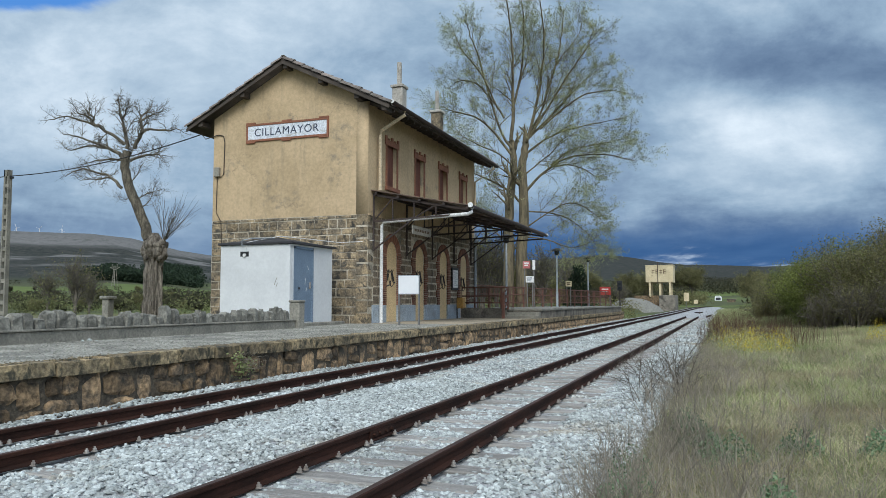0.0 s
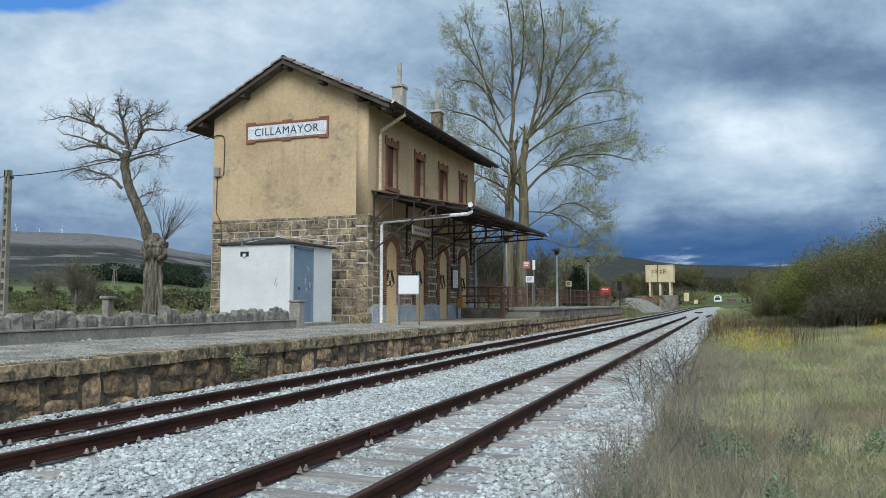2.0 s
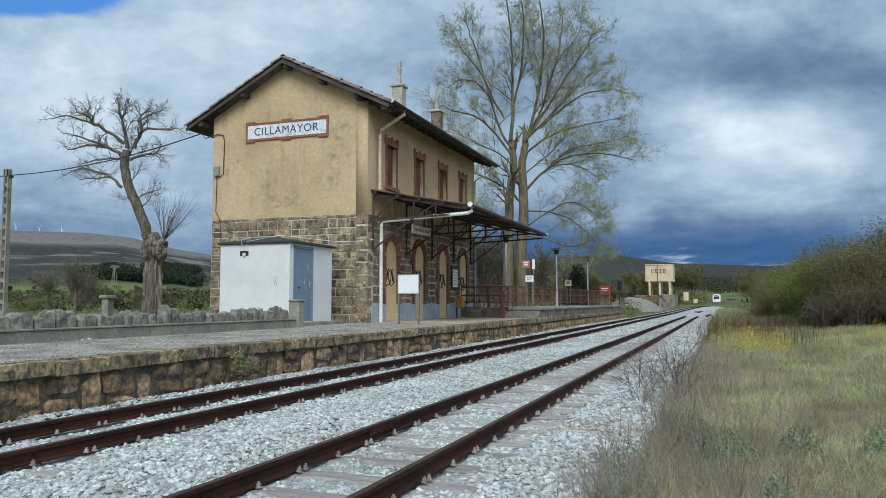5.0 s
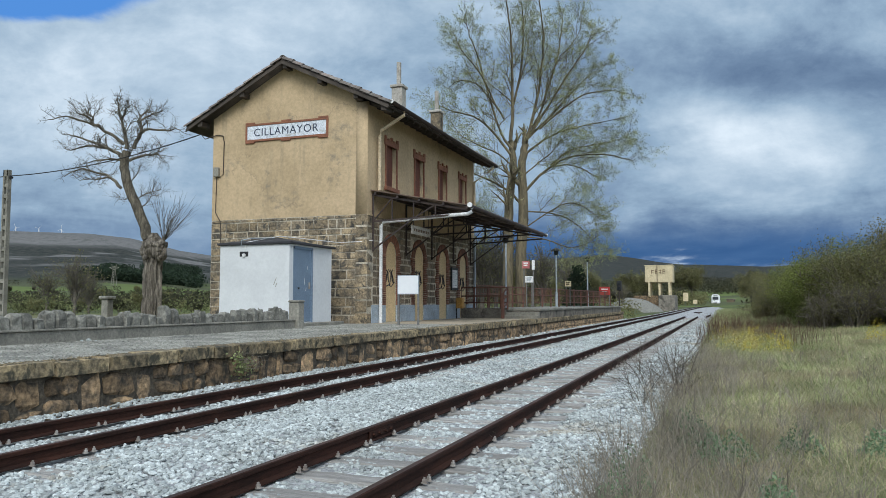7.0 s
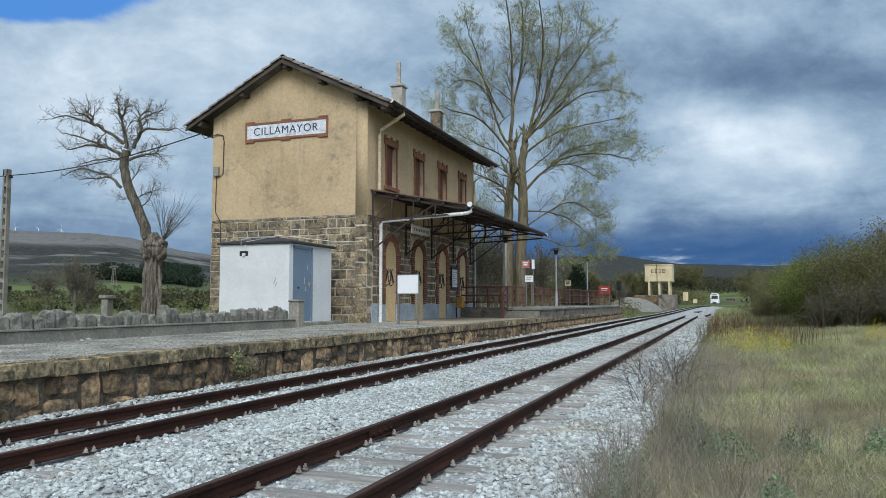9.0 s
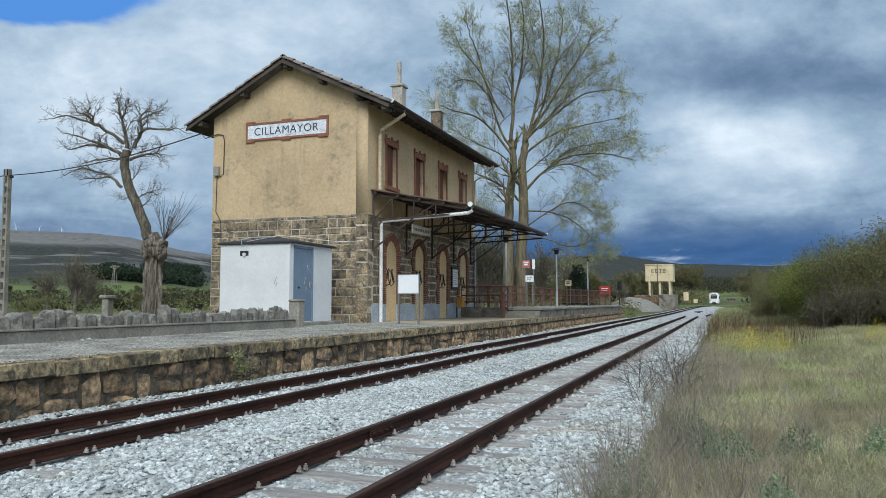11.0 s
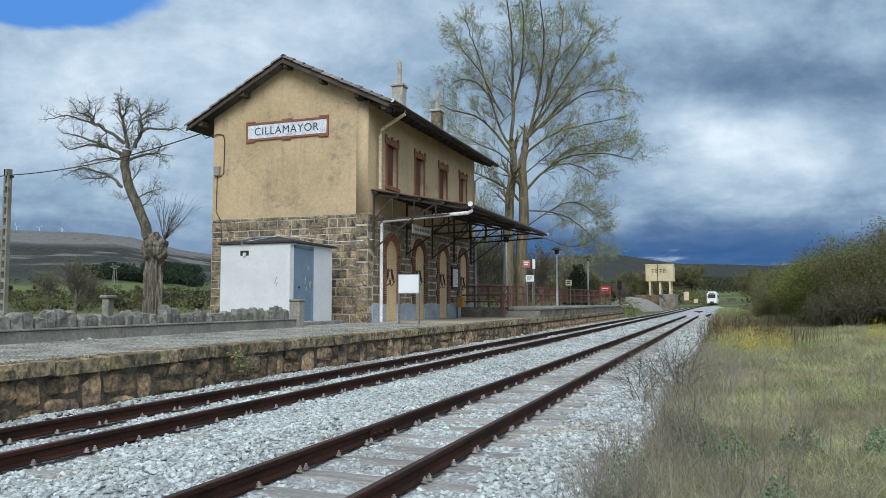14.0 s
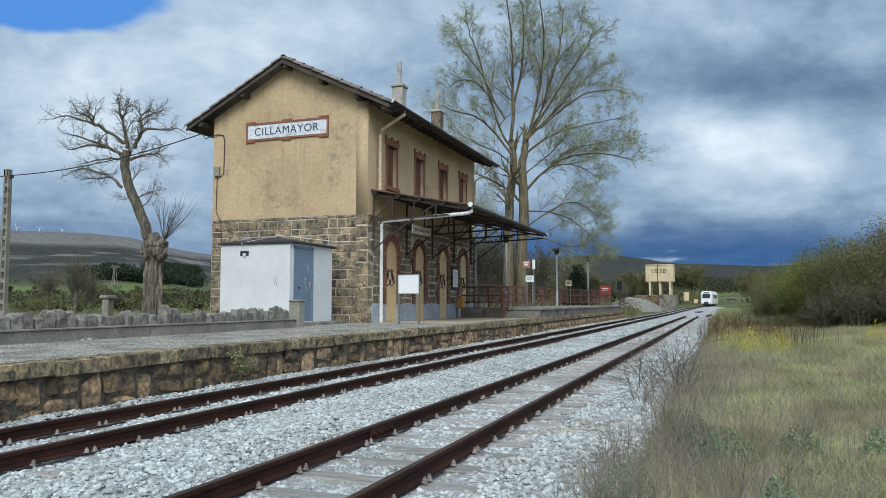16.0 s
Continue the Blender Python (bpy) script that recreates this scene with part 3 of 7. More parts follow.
PLATE = mesh_of("base_plate", *(lambda b: ([v.co[:] for v in b.verts], [[v.index for v in f.verts] for f in b.faces]))(bx(-0.10, 0.10, -0.085, 0.085, 0, 0.018, 0.004)), "rail")


def track(label, xa, xb, y0, y1, near, shift=None):
    tr = thing("railway_track", label, "railway track", "parallel railway tracks", "structure")
    rail(xa, y0, y1, tr, shift), rail(xb, y0, y1, tr, shift)
    xc, rng = (xa + xb) / 2, random.Random(int(-xa * 10))
    y, i = -6.05, 0
    while y < near:
        s = shift(y) if shift else 0
        piece("sleeper", SLEEPERS[i % 5], tr, pose(xc + s + rng.uniform(-0.03, 0.03), y, -0.140 - (0.022 if shift else 0.010), 0, 0, rng.uniform(-1, 1) + 180 * (i % 2)))
        if 1.5 < y < 22:
            for x in (xa, xb):
                piece("base_plate", PLATE, tr, pose(x, y, -0.142))
                for sx in (-1, 1):
                    for dy in ((-0.045, 0.05) if i % 2 else (0.0,)):
                        piece("rail_bolt", BOLT, tr, pose(x + sx * 0.078, y + dy, -0.134, rng.uniform(-5, 5), rng.uniform(-5, 5), rng.uniform(0, 60)))
        y += SLEEPER
        i += 1
    return tr


XA, XB = -3.25, -2.19
MA, MB = -6.46, -5.42
near_track = track("rusty metre-gauge siding on grey wooden sleepers in white ballast", XA, XB, -25, 71, 70)
main_track = track("rusty metre-gauge main line beside the stone platform", MA, MB, -25, 420, 60, bend)


def fishplate(x, y):
    for sx in (-1, 1):
        bm = bx(x + sx * 0.013, x + sx * 0.034, y - 0.27, y + 0.27, -0.108, -0.04, 0.004)
        for k in (-0.2, -0.07, 0.07, 0.2):
            tube(bm, [(x + sx * 0.03, y + k, -0.075), (x + sx * 0.058, y + k, -0.075)], 0.018, 6)
        part("fishplate", bm, "rail", near_track)


fishplate(XA, 6.95)
# rails of the old points beyond the siding's end
rail(-1.55, 73, 82, near_track, lambda y: (y - 73) * 0.03)
rail(-3.55, 101, 105, near_track, lambda y: (y - 101) * 0.22)
rail(-3.2, 97, 101, near_track, lambda y: (101 - y) * 0.1)


def bed():
    """Ballast bed between platform wall and verge, one surface with shallow hollows."""
    xs, ys = np.arange(-7.6, -0.55, 0.17), np.concatenate((np.arange(-22, 60, 0.5), np.arange(60, 430, 4)))
    X, Y = np.meshgrid(xs, ys)
    sh = np.array([bend(y) for y in ys])[:, None]
    Z = -0.172 + 0.022 * np.sin(X * 5 + Y * 1.7) * np.sin(Y * 2.3) - 0.12 * smooth(-1.3, -0.5, X) + 0.035 * smooth(-5.2, -4.4, X) * (1 - smooth(-4.2, -3.4, X))
    Z = Z + np.array([climb(y) for y in ys])[:, None]
    n, k = len(xs), len(ys)
    i = np.arange(n * k).reshape(k, n)
    q = np.stack((i[:-1, :-1], i[:-1, 1:], i[1:, 1:], i[1:, :-1]), -1).reshape(-1)
    tagged(new("ballast_bed", quick_mesh("ballast_bed", np.stack((X + sh * (Y > 61), Y, Z), -1).reshape(-1, 3), q, 4, "bed", True)),
           "bed of crushed white limestone under the tracks", "ballast", kind="structure")


bed()

# ---- platform ----
ZP = 0.5
PX = -7.45


def rough_block(name, mat, sx, sy, sz, seed, bev=0.018, jit=0.012):
    """A hewn block with worn corners, centred, its sizes along x, y, z."""
    rng = random.Random(seed)
    bm = bx(-sx / 2, sx / 2, -sy / 2, sy / 2, -sz / 2, sz / 2, bev)
    for v in bm.verts:
        v.co += Vector([rng.uniform(-jit, jit) for _ in range(3)])
    bmesh.ops.recalc_face_normals(bm, faces=bm.faces)
    me = bpy.data.meshes.new(name)
    bm.to_mesh(me)
    bm.free()
    me.materials.append(M[mat])
    return me


def platform():
    pl = thing("platform", "low stone-faced station platform with gravel paving", "platform", kind="structure")
    bm = bmesh.new()
    box(bm, -11.4, PX + 0.0 - 0.33, -22, 61, ZP - 0.9, ZP, 0)
    ob = part("paving", bm, "platform", pl, "grey compacted gravel paving")
    part("retaining_core", bx(PX - 0.33, PX - 0.062, -22, 61, -0.5, ZP - 0.165), "core", pl, "dark mortar of the platform wall")
    part("paved_strip", bx(-11.2, -7.95, 23.3, 33.0, ZP - 0.1, ZP + 0.006), "tan_paving", pl, "tan cement paving under the canopy")
    part("yard_paving", bx(-17.6, -11.4, 18.8, 35, ZP - 0.6, ZP - 0.004), "platform", pl)


platform()

# ---- station building ----
FX, BX0, GY, BY1 = -11.26, -17.6, 23.05, 34.75
BAND, EAVE = 4.2, 7.72
RX, RZ = -14.43, 9.84  # ridge
DOORS = [24.98, 27.68, 30.36, 33.02]
station = thing("station_house", "two-storey ochre plastered station with brown stone ground floor", "house")


def station_walls():
    low = [rect(GY, BY1, 0.3, BAND)] + [arch(c, 0.96, ZP + 0.02, 3.4) for c in DOORS]
    ob = part("facade_lower_wall", moved(plate(low, 0.45), on_x(FX - 0.45)), "mortar", station, "stone lower facade with arched openings")
    up = [rect(GY, BY1, BAND, 8.10)] + [rect(c - 0.43, c + 0.43, 5.36, 6.95) for c in DOORS]
    part("facade_upper_wall", moved(plate(up, 0.45), on_x(FX - 0.45)), "plaster", station, "ochre plaster upper facade")
    part("gable_lower_wall", bx(BX0, FX - 0.45, GY, GY + 0.45, 0.3, BAND), "mortar", station, "brown sandstone lower gable wall")
    g = [[(BX0, BAND), (FX - 0.45, BAND), (FX - 0.45, 8.35), (RX, RZ - 0.16), (BX0, 7.98)]]
    part("gable_wall", moved(plate(g, 0.45), on_y(GY + 0.45)), "plaster", station, "weathered ochre plaster gable")
    part("gable_wall", moved(plate(g, 0.45), on_y(BY1)), "plaster", station)
    part("rear_wall", bx(BX0, BX0 + 0.45, GY + 0.45, BY1 - 0.45, 0.3, 8.0), "plaster", station)
    part("far_lower_wall", bx(BX0, FX - 0.45, BY1 - 0.45, BY1, 0.3, BAND), "mortar", station)
    part("upper_floor", bx(BX0 + 0.45, FX - 0.45, GY + 0.45, BY1 - 0.45, 4.1, 4.25), "timber", station)


station_walls()


def roof():
    n = Vector((4.05, 0, 2.1)).normalized()
    tip_l, tip_r = (-18.5, 7.70), (-10.30, 7.86)
    y0, y1 = GY - 0.42, BY1 + 0.35
    rf = None
    for tx, tz in (tip_l, tip_r):
        s = 1 if tx > RX else -1
        bm = plate([[(RX, RZ - 0.14), (tx, tz - 0.14), (tx, tz - 0.05), (RX, RZ - 0.05)]], y1 - y0)
        ob = part("roof_slope", moved(bm, on_y(y1)), "timber", station, "dark boarded roof slope")
        # verge board on the gable
        part("barge_board", moved(plate([[(RX, RZ - 0.22), (tx, tz - 0.20), (tx, tz - 0.10), (RX, RZ - 0.11)]], 0.05), on_y(y0 + 0.01)), "timber", station, "dark timber barge board")
        # purlin ends under the verge
        for f in (0.02, 0.36, 0.70, 0.95) if s > 0 else (0.42, 0.86):
            x, z = RX + (tx - RX) * f, RZ + (tz - RZ) * f
            part("purlin", moved(bx(-0.09, 0.09, y0 + 0.03, GY + 0.1, -0.34, -0.15, 0.01), pose(x, 0, z)), "timber", station)
        # tiles
        d = Vector((tx - RX, 0, tz - RZ))
        L = d.length
        ang = math.degrees(math.atan2(d.z, d.x))
        rows = 11
        bmj = bmesh.new()
        cols = int((y1 - y0) / 0.24)
        for c in range(cols + 1):
            for r in range(rows):
                a = Vector((RX, 0, RZ)) + d * (r / rows)
                m = Matrix.Translation((a.x, y0 + 0.04 + c * 0.24, a.z - 0.03)) @ Matrix.Rotation(0 if s > 0 else math.pi, 4, "Z") @ Matrix.Rotation(math.atan2(-d.z, abs(d.x)) - radians(3), 4, "Y")
                if c == 0 or r == rows - 1 and s > 0 or (r == 0 and s > 0):
                    piece("roof_tile", TILE, station, m @ pose(0, random.uniform(-0.012, 0.012), random.uniform(-0.006, 0.012), 0, 0, random.uniform(-2, 2)))
                elif c < 3:
                    tb2 = bmesh.new()
                    tb2.from_mesh(TILE)
                    add(bmj, tb2, m)
        tagged(part("roof_tiles", bmj, "tile", station), kind="stuff")
    bm = bmesh.new()
    for k in range(28):
        add(bm, tile_bm(0.13, 0.10, 0.45), Matrix.Translation((RX, y0 + k * 0.45, RZ - 0.02)) @ pose(0, 0, 0, 0, 0, 90))
    part("ridge_tiles", bm, "tile", station, "grey-brown curved ridge tiles")


def tile_bm(r0, r1, length):
    bm = bmesh.new()
    rows = []
    for x, r in ((0, r0), (length, r1)):
        for t in (0.0, -0.018):
            rows.append([bm.verts.new((x, (r + t) * math.cos(math.pi * k / 6), (r + t) * math.sin(math.pi * k / 6))) for k in range(7)])
    a, b, c, d = rows
    for k in range(6):
        bm.faces.new((a[k], a[k + 1], c[k + 1], c[k])), bm.faces.new((b[k], d[k], d[k + 1], b[k + 1]))
        bm.faces.new((a[k], b[k], b[k + 1], a[k + 1])), bm.faces.new((c[k], c[k + 1], d[k + 1], d[k]))
    for k in (0, 6):
        bm.faces.new((a[k], c[k], d[k], b[k]))
    return bm


def as_mesh(bm, name, mat):
    bmesh.ops.recalc_face_normals(bm, faces=bm.faces)
    me = bpy.data.meshes.new(name)
    bm.to_mesh(me)
    bm.free()
    me.materials.append(M[mat])
    return me


TILE = as_mesh(tile_bm(0.095, 0.115, 0.48), "roof_tile", "tile")
roof()


def facade_parts():
    for c in DOORS:
        pn = part("door_panel", moved(plate([arch(c, 0.96, ZP + 0.02, 3.4)], 0.06), on_x(FX - 0.08)), "panel", station, "tan board closing an arched doorway")
        # brick surround: voussoirs and toothed jambs
        bm = bmesh.new()
        for k in range(21):
            a0, a1 = math.pi * k / 21, math.pi * (k + 0.86) / 21
            o = [(c + r * math.cos(a), 2.92 + r * math.sin(a)) for r, a in ((0.48, a0), (0.76, a0), (0.76, a1), (0.48, a1))]
            pb = plate([o], 0.05)
            add(bm, pb, on_x(FX))
        rows = int((2.92 - ZP - 0.62) / 0.075)
        for i in range(rows):
            z = ZP + 0.62 + i * 0.075
            w = 0.36 if (i // 4) % 2 else 0.26
            for s in (-1, 1):
                a, b = sorted((c + s * 0.48, c + s * (0.48 + w)))
                box(bm, FX, FX + 0.05, a, b, z, z + 0.062)
        tagged(part("brick_surround", bm, "brick", station, "red brick arch and toothed jambs"), kind="stuff")
        # upper window: shutter, brick jambs, sill, stepped hood
        w = part("window", bx(FX - 0.20, FX - 0.14, c - 0.43, c + 0.43, 5.36, 6.95, 0.005), "shutter", station, "closed red-brown wooden shutter")
        for k in range(14):
            part("slat", moved(bx(-0.012, 0.012, -0.36, 0.36, -0.04, 0.04, 0), pose(FX - 0.135, c, 5.52 + k * 0.098, 0, 20, 0)), "shutter", w)
        bm = bmesh.new()
        for s in (-1, 1):
            a, b = sorted((c + s * 0.43, c + s * 0.53))
            box(bm, FX, FX + 0.04, a, b, 5.36, 6.86, 0.004)
        box(bm, FX, FX + 0.05, c - 0.6, c + 0.6, 6.86, 7.06, 0.005)
        for k in (-0.54, -0.02, 0.5):
            box(bm, FX, FX + 0.05, c + k - 0.05, c + k + 0.09, 7.06, 7.2, 0.004)
        for k in (-0.28, 0.24):
            box(bm, FX, FX + 0.045, c + k - 0.06, c + k + 0.06, 7.06, 7.12, 0.004)
        part("window_surround", bm, "brick_brown", station, "red-brown brick window surround with stepped hood")
        part("window_sill", bx(FX - 0.05, FX + 0.10, c - 0.58, c + 0.58, 5.22, 5.36, 0.01), "brick_brown", station)
    ys = [GY + 0.32] + [v for c in DOORS for v in (c - 0.48, c + 0.48)] + [BY1 - 0.3]
    for a, b in zip(ys[::2], ys[1::2]):
        part("dado", bx(FX, FX + 0.045, a, b, ZP, ZP + 0.62, 0.006), "dado", station, "blue-grey painted plinth")
    part("string_course", bx(FX, FX + 0.03, GY, BY1, BAND - 0.03, BAND + 0.02), "plaster", station)


facade_parts()


def chimney(y, x=-12.9, pot=1.0, red=False):
    ch = part("chimney", bx(x - 0.24, x + 0.24, y - 0.24, y + 0.24, 8.6, 10.4, 0.02), "chimney" if not red else "stone", station, "rendered chimney stack with cap")
    part("chimney_cap", bx(x - 0.30, x + 0.30, y - 0.30, y + 0.30, 10.4, 10.52, 0.02), "chimney", ch)
    part("chimney_pipe", bx(x - 0.08, x + 0.08, y - 0.08, y + 0.08, 10.52, 10.5 + pot, 0.01), "chimney", ch)


chimney(29.4, pot=1.05)
chimney(34.0, pot=1.0, red=True)


def gutter():
    x, z = -10.21, 7.90
    bm = bmesh.new()
    rows = []
    for y in (GY - 0.4, BY1 + 0.4):
        rows.append([bm.verts.new((x + 0.095 * math.cos(a), y, z + 0.095 * math.sin(a) - (y - GY) * 0.006)) for a in [math.pi + math.pi * k / 6 for k in range(7)]])
    for k in range(6):
        bm.faces.new((rows[0][k], rows[0][k + 1], rows[1][k + 1], rows[1][k]))
    ob = part("gutter", bm, "iron", station, "brown half-round eaves gutter")
    part("gutter_end", tb([(x, GY - 0.41, z - 0.01), (x, GY - 0.38, z - 0.01)], 0.075, 12), "whitepaint", station, "white gutter end cap")
    part("downpipe", tb([(x, 23.75, z - 0.06), (x, 23.75, z - 0.22), (-11.1, 23.75, 7.2), (-11.14, 23.75, 7.0), (-11.14, 23.75, 5.1)], 0.06, 10), "cream", station, "cream downpipe")
    part("downpipe", tb([(x, BY1 - 0.2, z - 0.12), (x, BY1 - 0.2, z - 0.26), (-11.16, BY1 - 0.2, 7.0), (-11.16, BY1 - 0.2, 4.9)], 0.055, 10), "cream", station)
    part("downpipe", tb([(-11.16, BY1 - 0.2, 4.3), (-11.16, BY1 - 0.2, ZP)], 0.06, 10), "lamp_grey", station, "grey downpipe")
    # rafters under the eaves
    for k in range(20):
        y = GY + 0.15 + k * 0.6
        bm = bmesh.new()
        bar(bm, (FX - 0.2, y, 8.12), (-10.36, y, 7.70), 0.07, 0.10)
        part("rafter", bm, "timber", station)


gutter()


def name_board():
    sg = thing("name_sign", "white enamel station name sign in a brick frame on the gable", "sign")
    cx, cz, w, h = -14.48, 7.335, 3.24, 0.50
    part("sign_board", bx(cx - w / 2, cx + w / 2, GY - 0.03, GY, cz - h / 2, cz + h / 2, 0.003), "signwhite", sg, "weathered white sign panel")
    bm = bmesh.new()
    f = 0.075
    for x0, x1, z0, z1 in ((-w / 2 - f, w / 2 + f, h / 2, h / 2 + f), (-w / 2 - f, w / 2 + f, -h / 2 - f, -h / 2), (-w / 2 - f, -w / 2, -h / 2, h / 2), (w / 2, w / 2 + f, -h / 2, h / 2)):
        box(bm, cx + x0, cx + x1, GY - 0.05, GY, cz + z0, cz + z1, 0.004)
    for x in (-w / 2 + 0.12, 0, w / 2 - 0.12):
        for s in (-1, 1):
            box(bm, cx + x - 0.19, cx + x + 0.19, GY - 0.055, GY, *sorted((cz + s * (h / 2 + f), cz + s * (h / 2 + f + 0.055))), 0.004)
    part("brick_frame", bm, "brick_brown", sg, "red-brown brick frame")
    part("lettering", moved(lettering("CILLAMAYOR", 0.40, 0.004, 1.12), on_y(GY - 0.034) @ pose(cx - 0.02, cz - 0.01, 0)), "letter_blue", sg, "dark blue letters CILLAMAYOR")


M["signwhite"] = surf("weathered_sign_white", (0.72, 0.75, 0.80), (0.60, 0.64, 0.70), 3, 20, 0.6, 0.1, stain=(0.42, 0.40, 0.36), stain_scale=3.0, stain_at=(0.56, 0.68))
name_board()

# ---- canopy ----
CX, CZ0, CZ1 = -7.68, 5.04, 4.36
CY0, CY1 = 23.25, 34.25
canopy = thing("platform_canopy", "rusty sheet canopy on dark iron brackets along the facade", "canopy")


def canopy_build():
    d = Vector((CX - FX, 0, CZ1 - CZ0))
    n = 15
    for k in range(n):
        a, b = CY0 + (CY1 - CY0) * k / n, CY0 + (CY1 - CY0) * (k + 1) / n
        bm = plate([[(FX, CZ0), (CX, CZ1), (CX, CZ1 + 0.035), (FX, CZ0 + 0.035)]], b - a - 0.02)
        part("roof_sheet", moved(bm, on_y(b) @ pose(0, random.uniform(-0.012, 0.012), 0)), "sheet", canopy)
    for f in (0.05, 0.28, 0.5, 0.74, 0.97):
        p = Vector((FX, 0, CZ0 - 0.05)) + d * f
        part("purlin", bx(p.x - 0.04, p.x + 0.04, CY0 + 0.02, CY1 - 0.02, p.z - 0.07, p.z + 0.01), "iron", canopy)
    for y in (23.42, 26.33, 29.02, 31.69, 34.1):
        br = part("bracket", tb([(FX + 0.04, y, 2.95), (FX + 0.04, y, CZ0 - 0.1)], 0.035, 6), "iron", canopy, "dark iron truss bracket")
        bm = bmesh.new()
        top = lambda f: Vector((FX + 0.04, y, CZ0 - 0.14)) + d * f
        bot = lambda f: Vector((FX + 0.04, y, 3.98)) + Vector((CX - FX, 0, CZ1 - 0.24 - 3.98)) * f
        bar(bm, top(0), top(0.98), 0.05, 0.07), bar(bm, bot(0), bot(0.97), 0.05, 0.06)
        part("chord", bm, "iron", br)
        for f in (0.2, 0.42, 0.64):
            bm = bmesh.new()
            bar(bm, top(f), bot(f), 0.04, 0.04)
            part("strut", bm, "iron", br)
        for f, g in ((0.0, 0.2), (0.42, 0.64)):
            bm = bmesh.new()
            bar(bm, bot(f), top(g), 0.035, 0.035)
            part("brace", bm, "iron", br)
        bm = bmesh.new()
        bar(bm, (FX + 0.04, y, 3.0), bot(0.42), 0.045, 0.045)
        part("brace", bm, "iron", br)
    part("gutter", tb([(CX + 0.05, CY0 - 0.1, CZ1 - 0.03), (CX + 0.05, CY1 + 0.1, CZ1 - 0.07)], 0.06, 10), "iron", canopy)
    part("gutter_end", tb([(CX + 0.05, CY0 - 0.14, CZ1 - 0.0), (CX + 0.05, CY0 - 0.1, CZ1 - 0.0)], 0.085, 12), "whitepaint", canopy, "white gutter end cap")
    part("gutter_end", tb([(CX + 0.05, CY1 + 0.1, CZ1 - 0.05), (CX + 0.05, CY1 + 0.16, CZ1 - 0.05)], 0.075, 12), "whitepaint", canopy)
    part("downpipe", tb([(CX + 0.05, CY0 + 0.1, CZ1 - 0.06), (CX + 0.03, CY0 + 0.1, CZ1 - 0.2), (CX - 0.1, CY0 + 0.1, CZ1 - 0.26), (FX + 0.22, 23.85, 4.0), (FX + 0.14, 23.85, 3.88), (FX + 0.14, 23.85, ZP)], 0.06, 10),
         "whitepaint", canopy, "white rainwater pipe")


canopy_build()

# ---- shed ----
shed = thing("utility_shed", "small white rendered shed with dark flat roof", "shed")


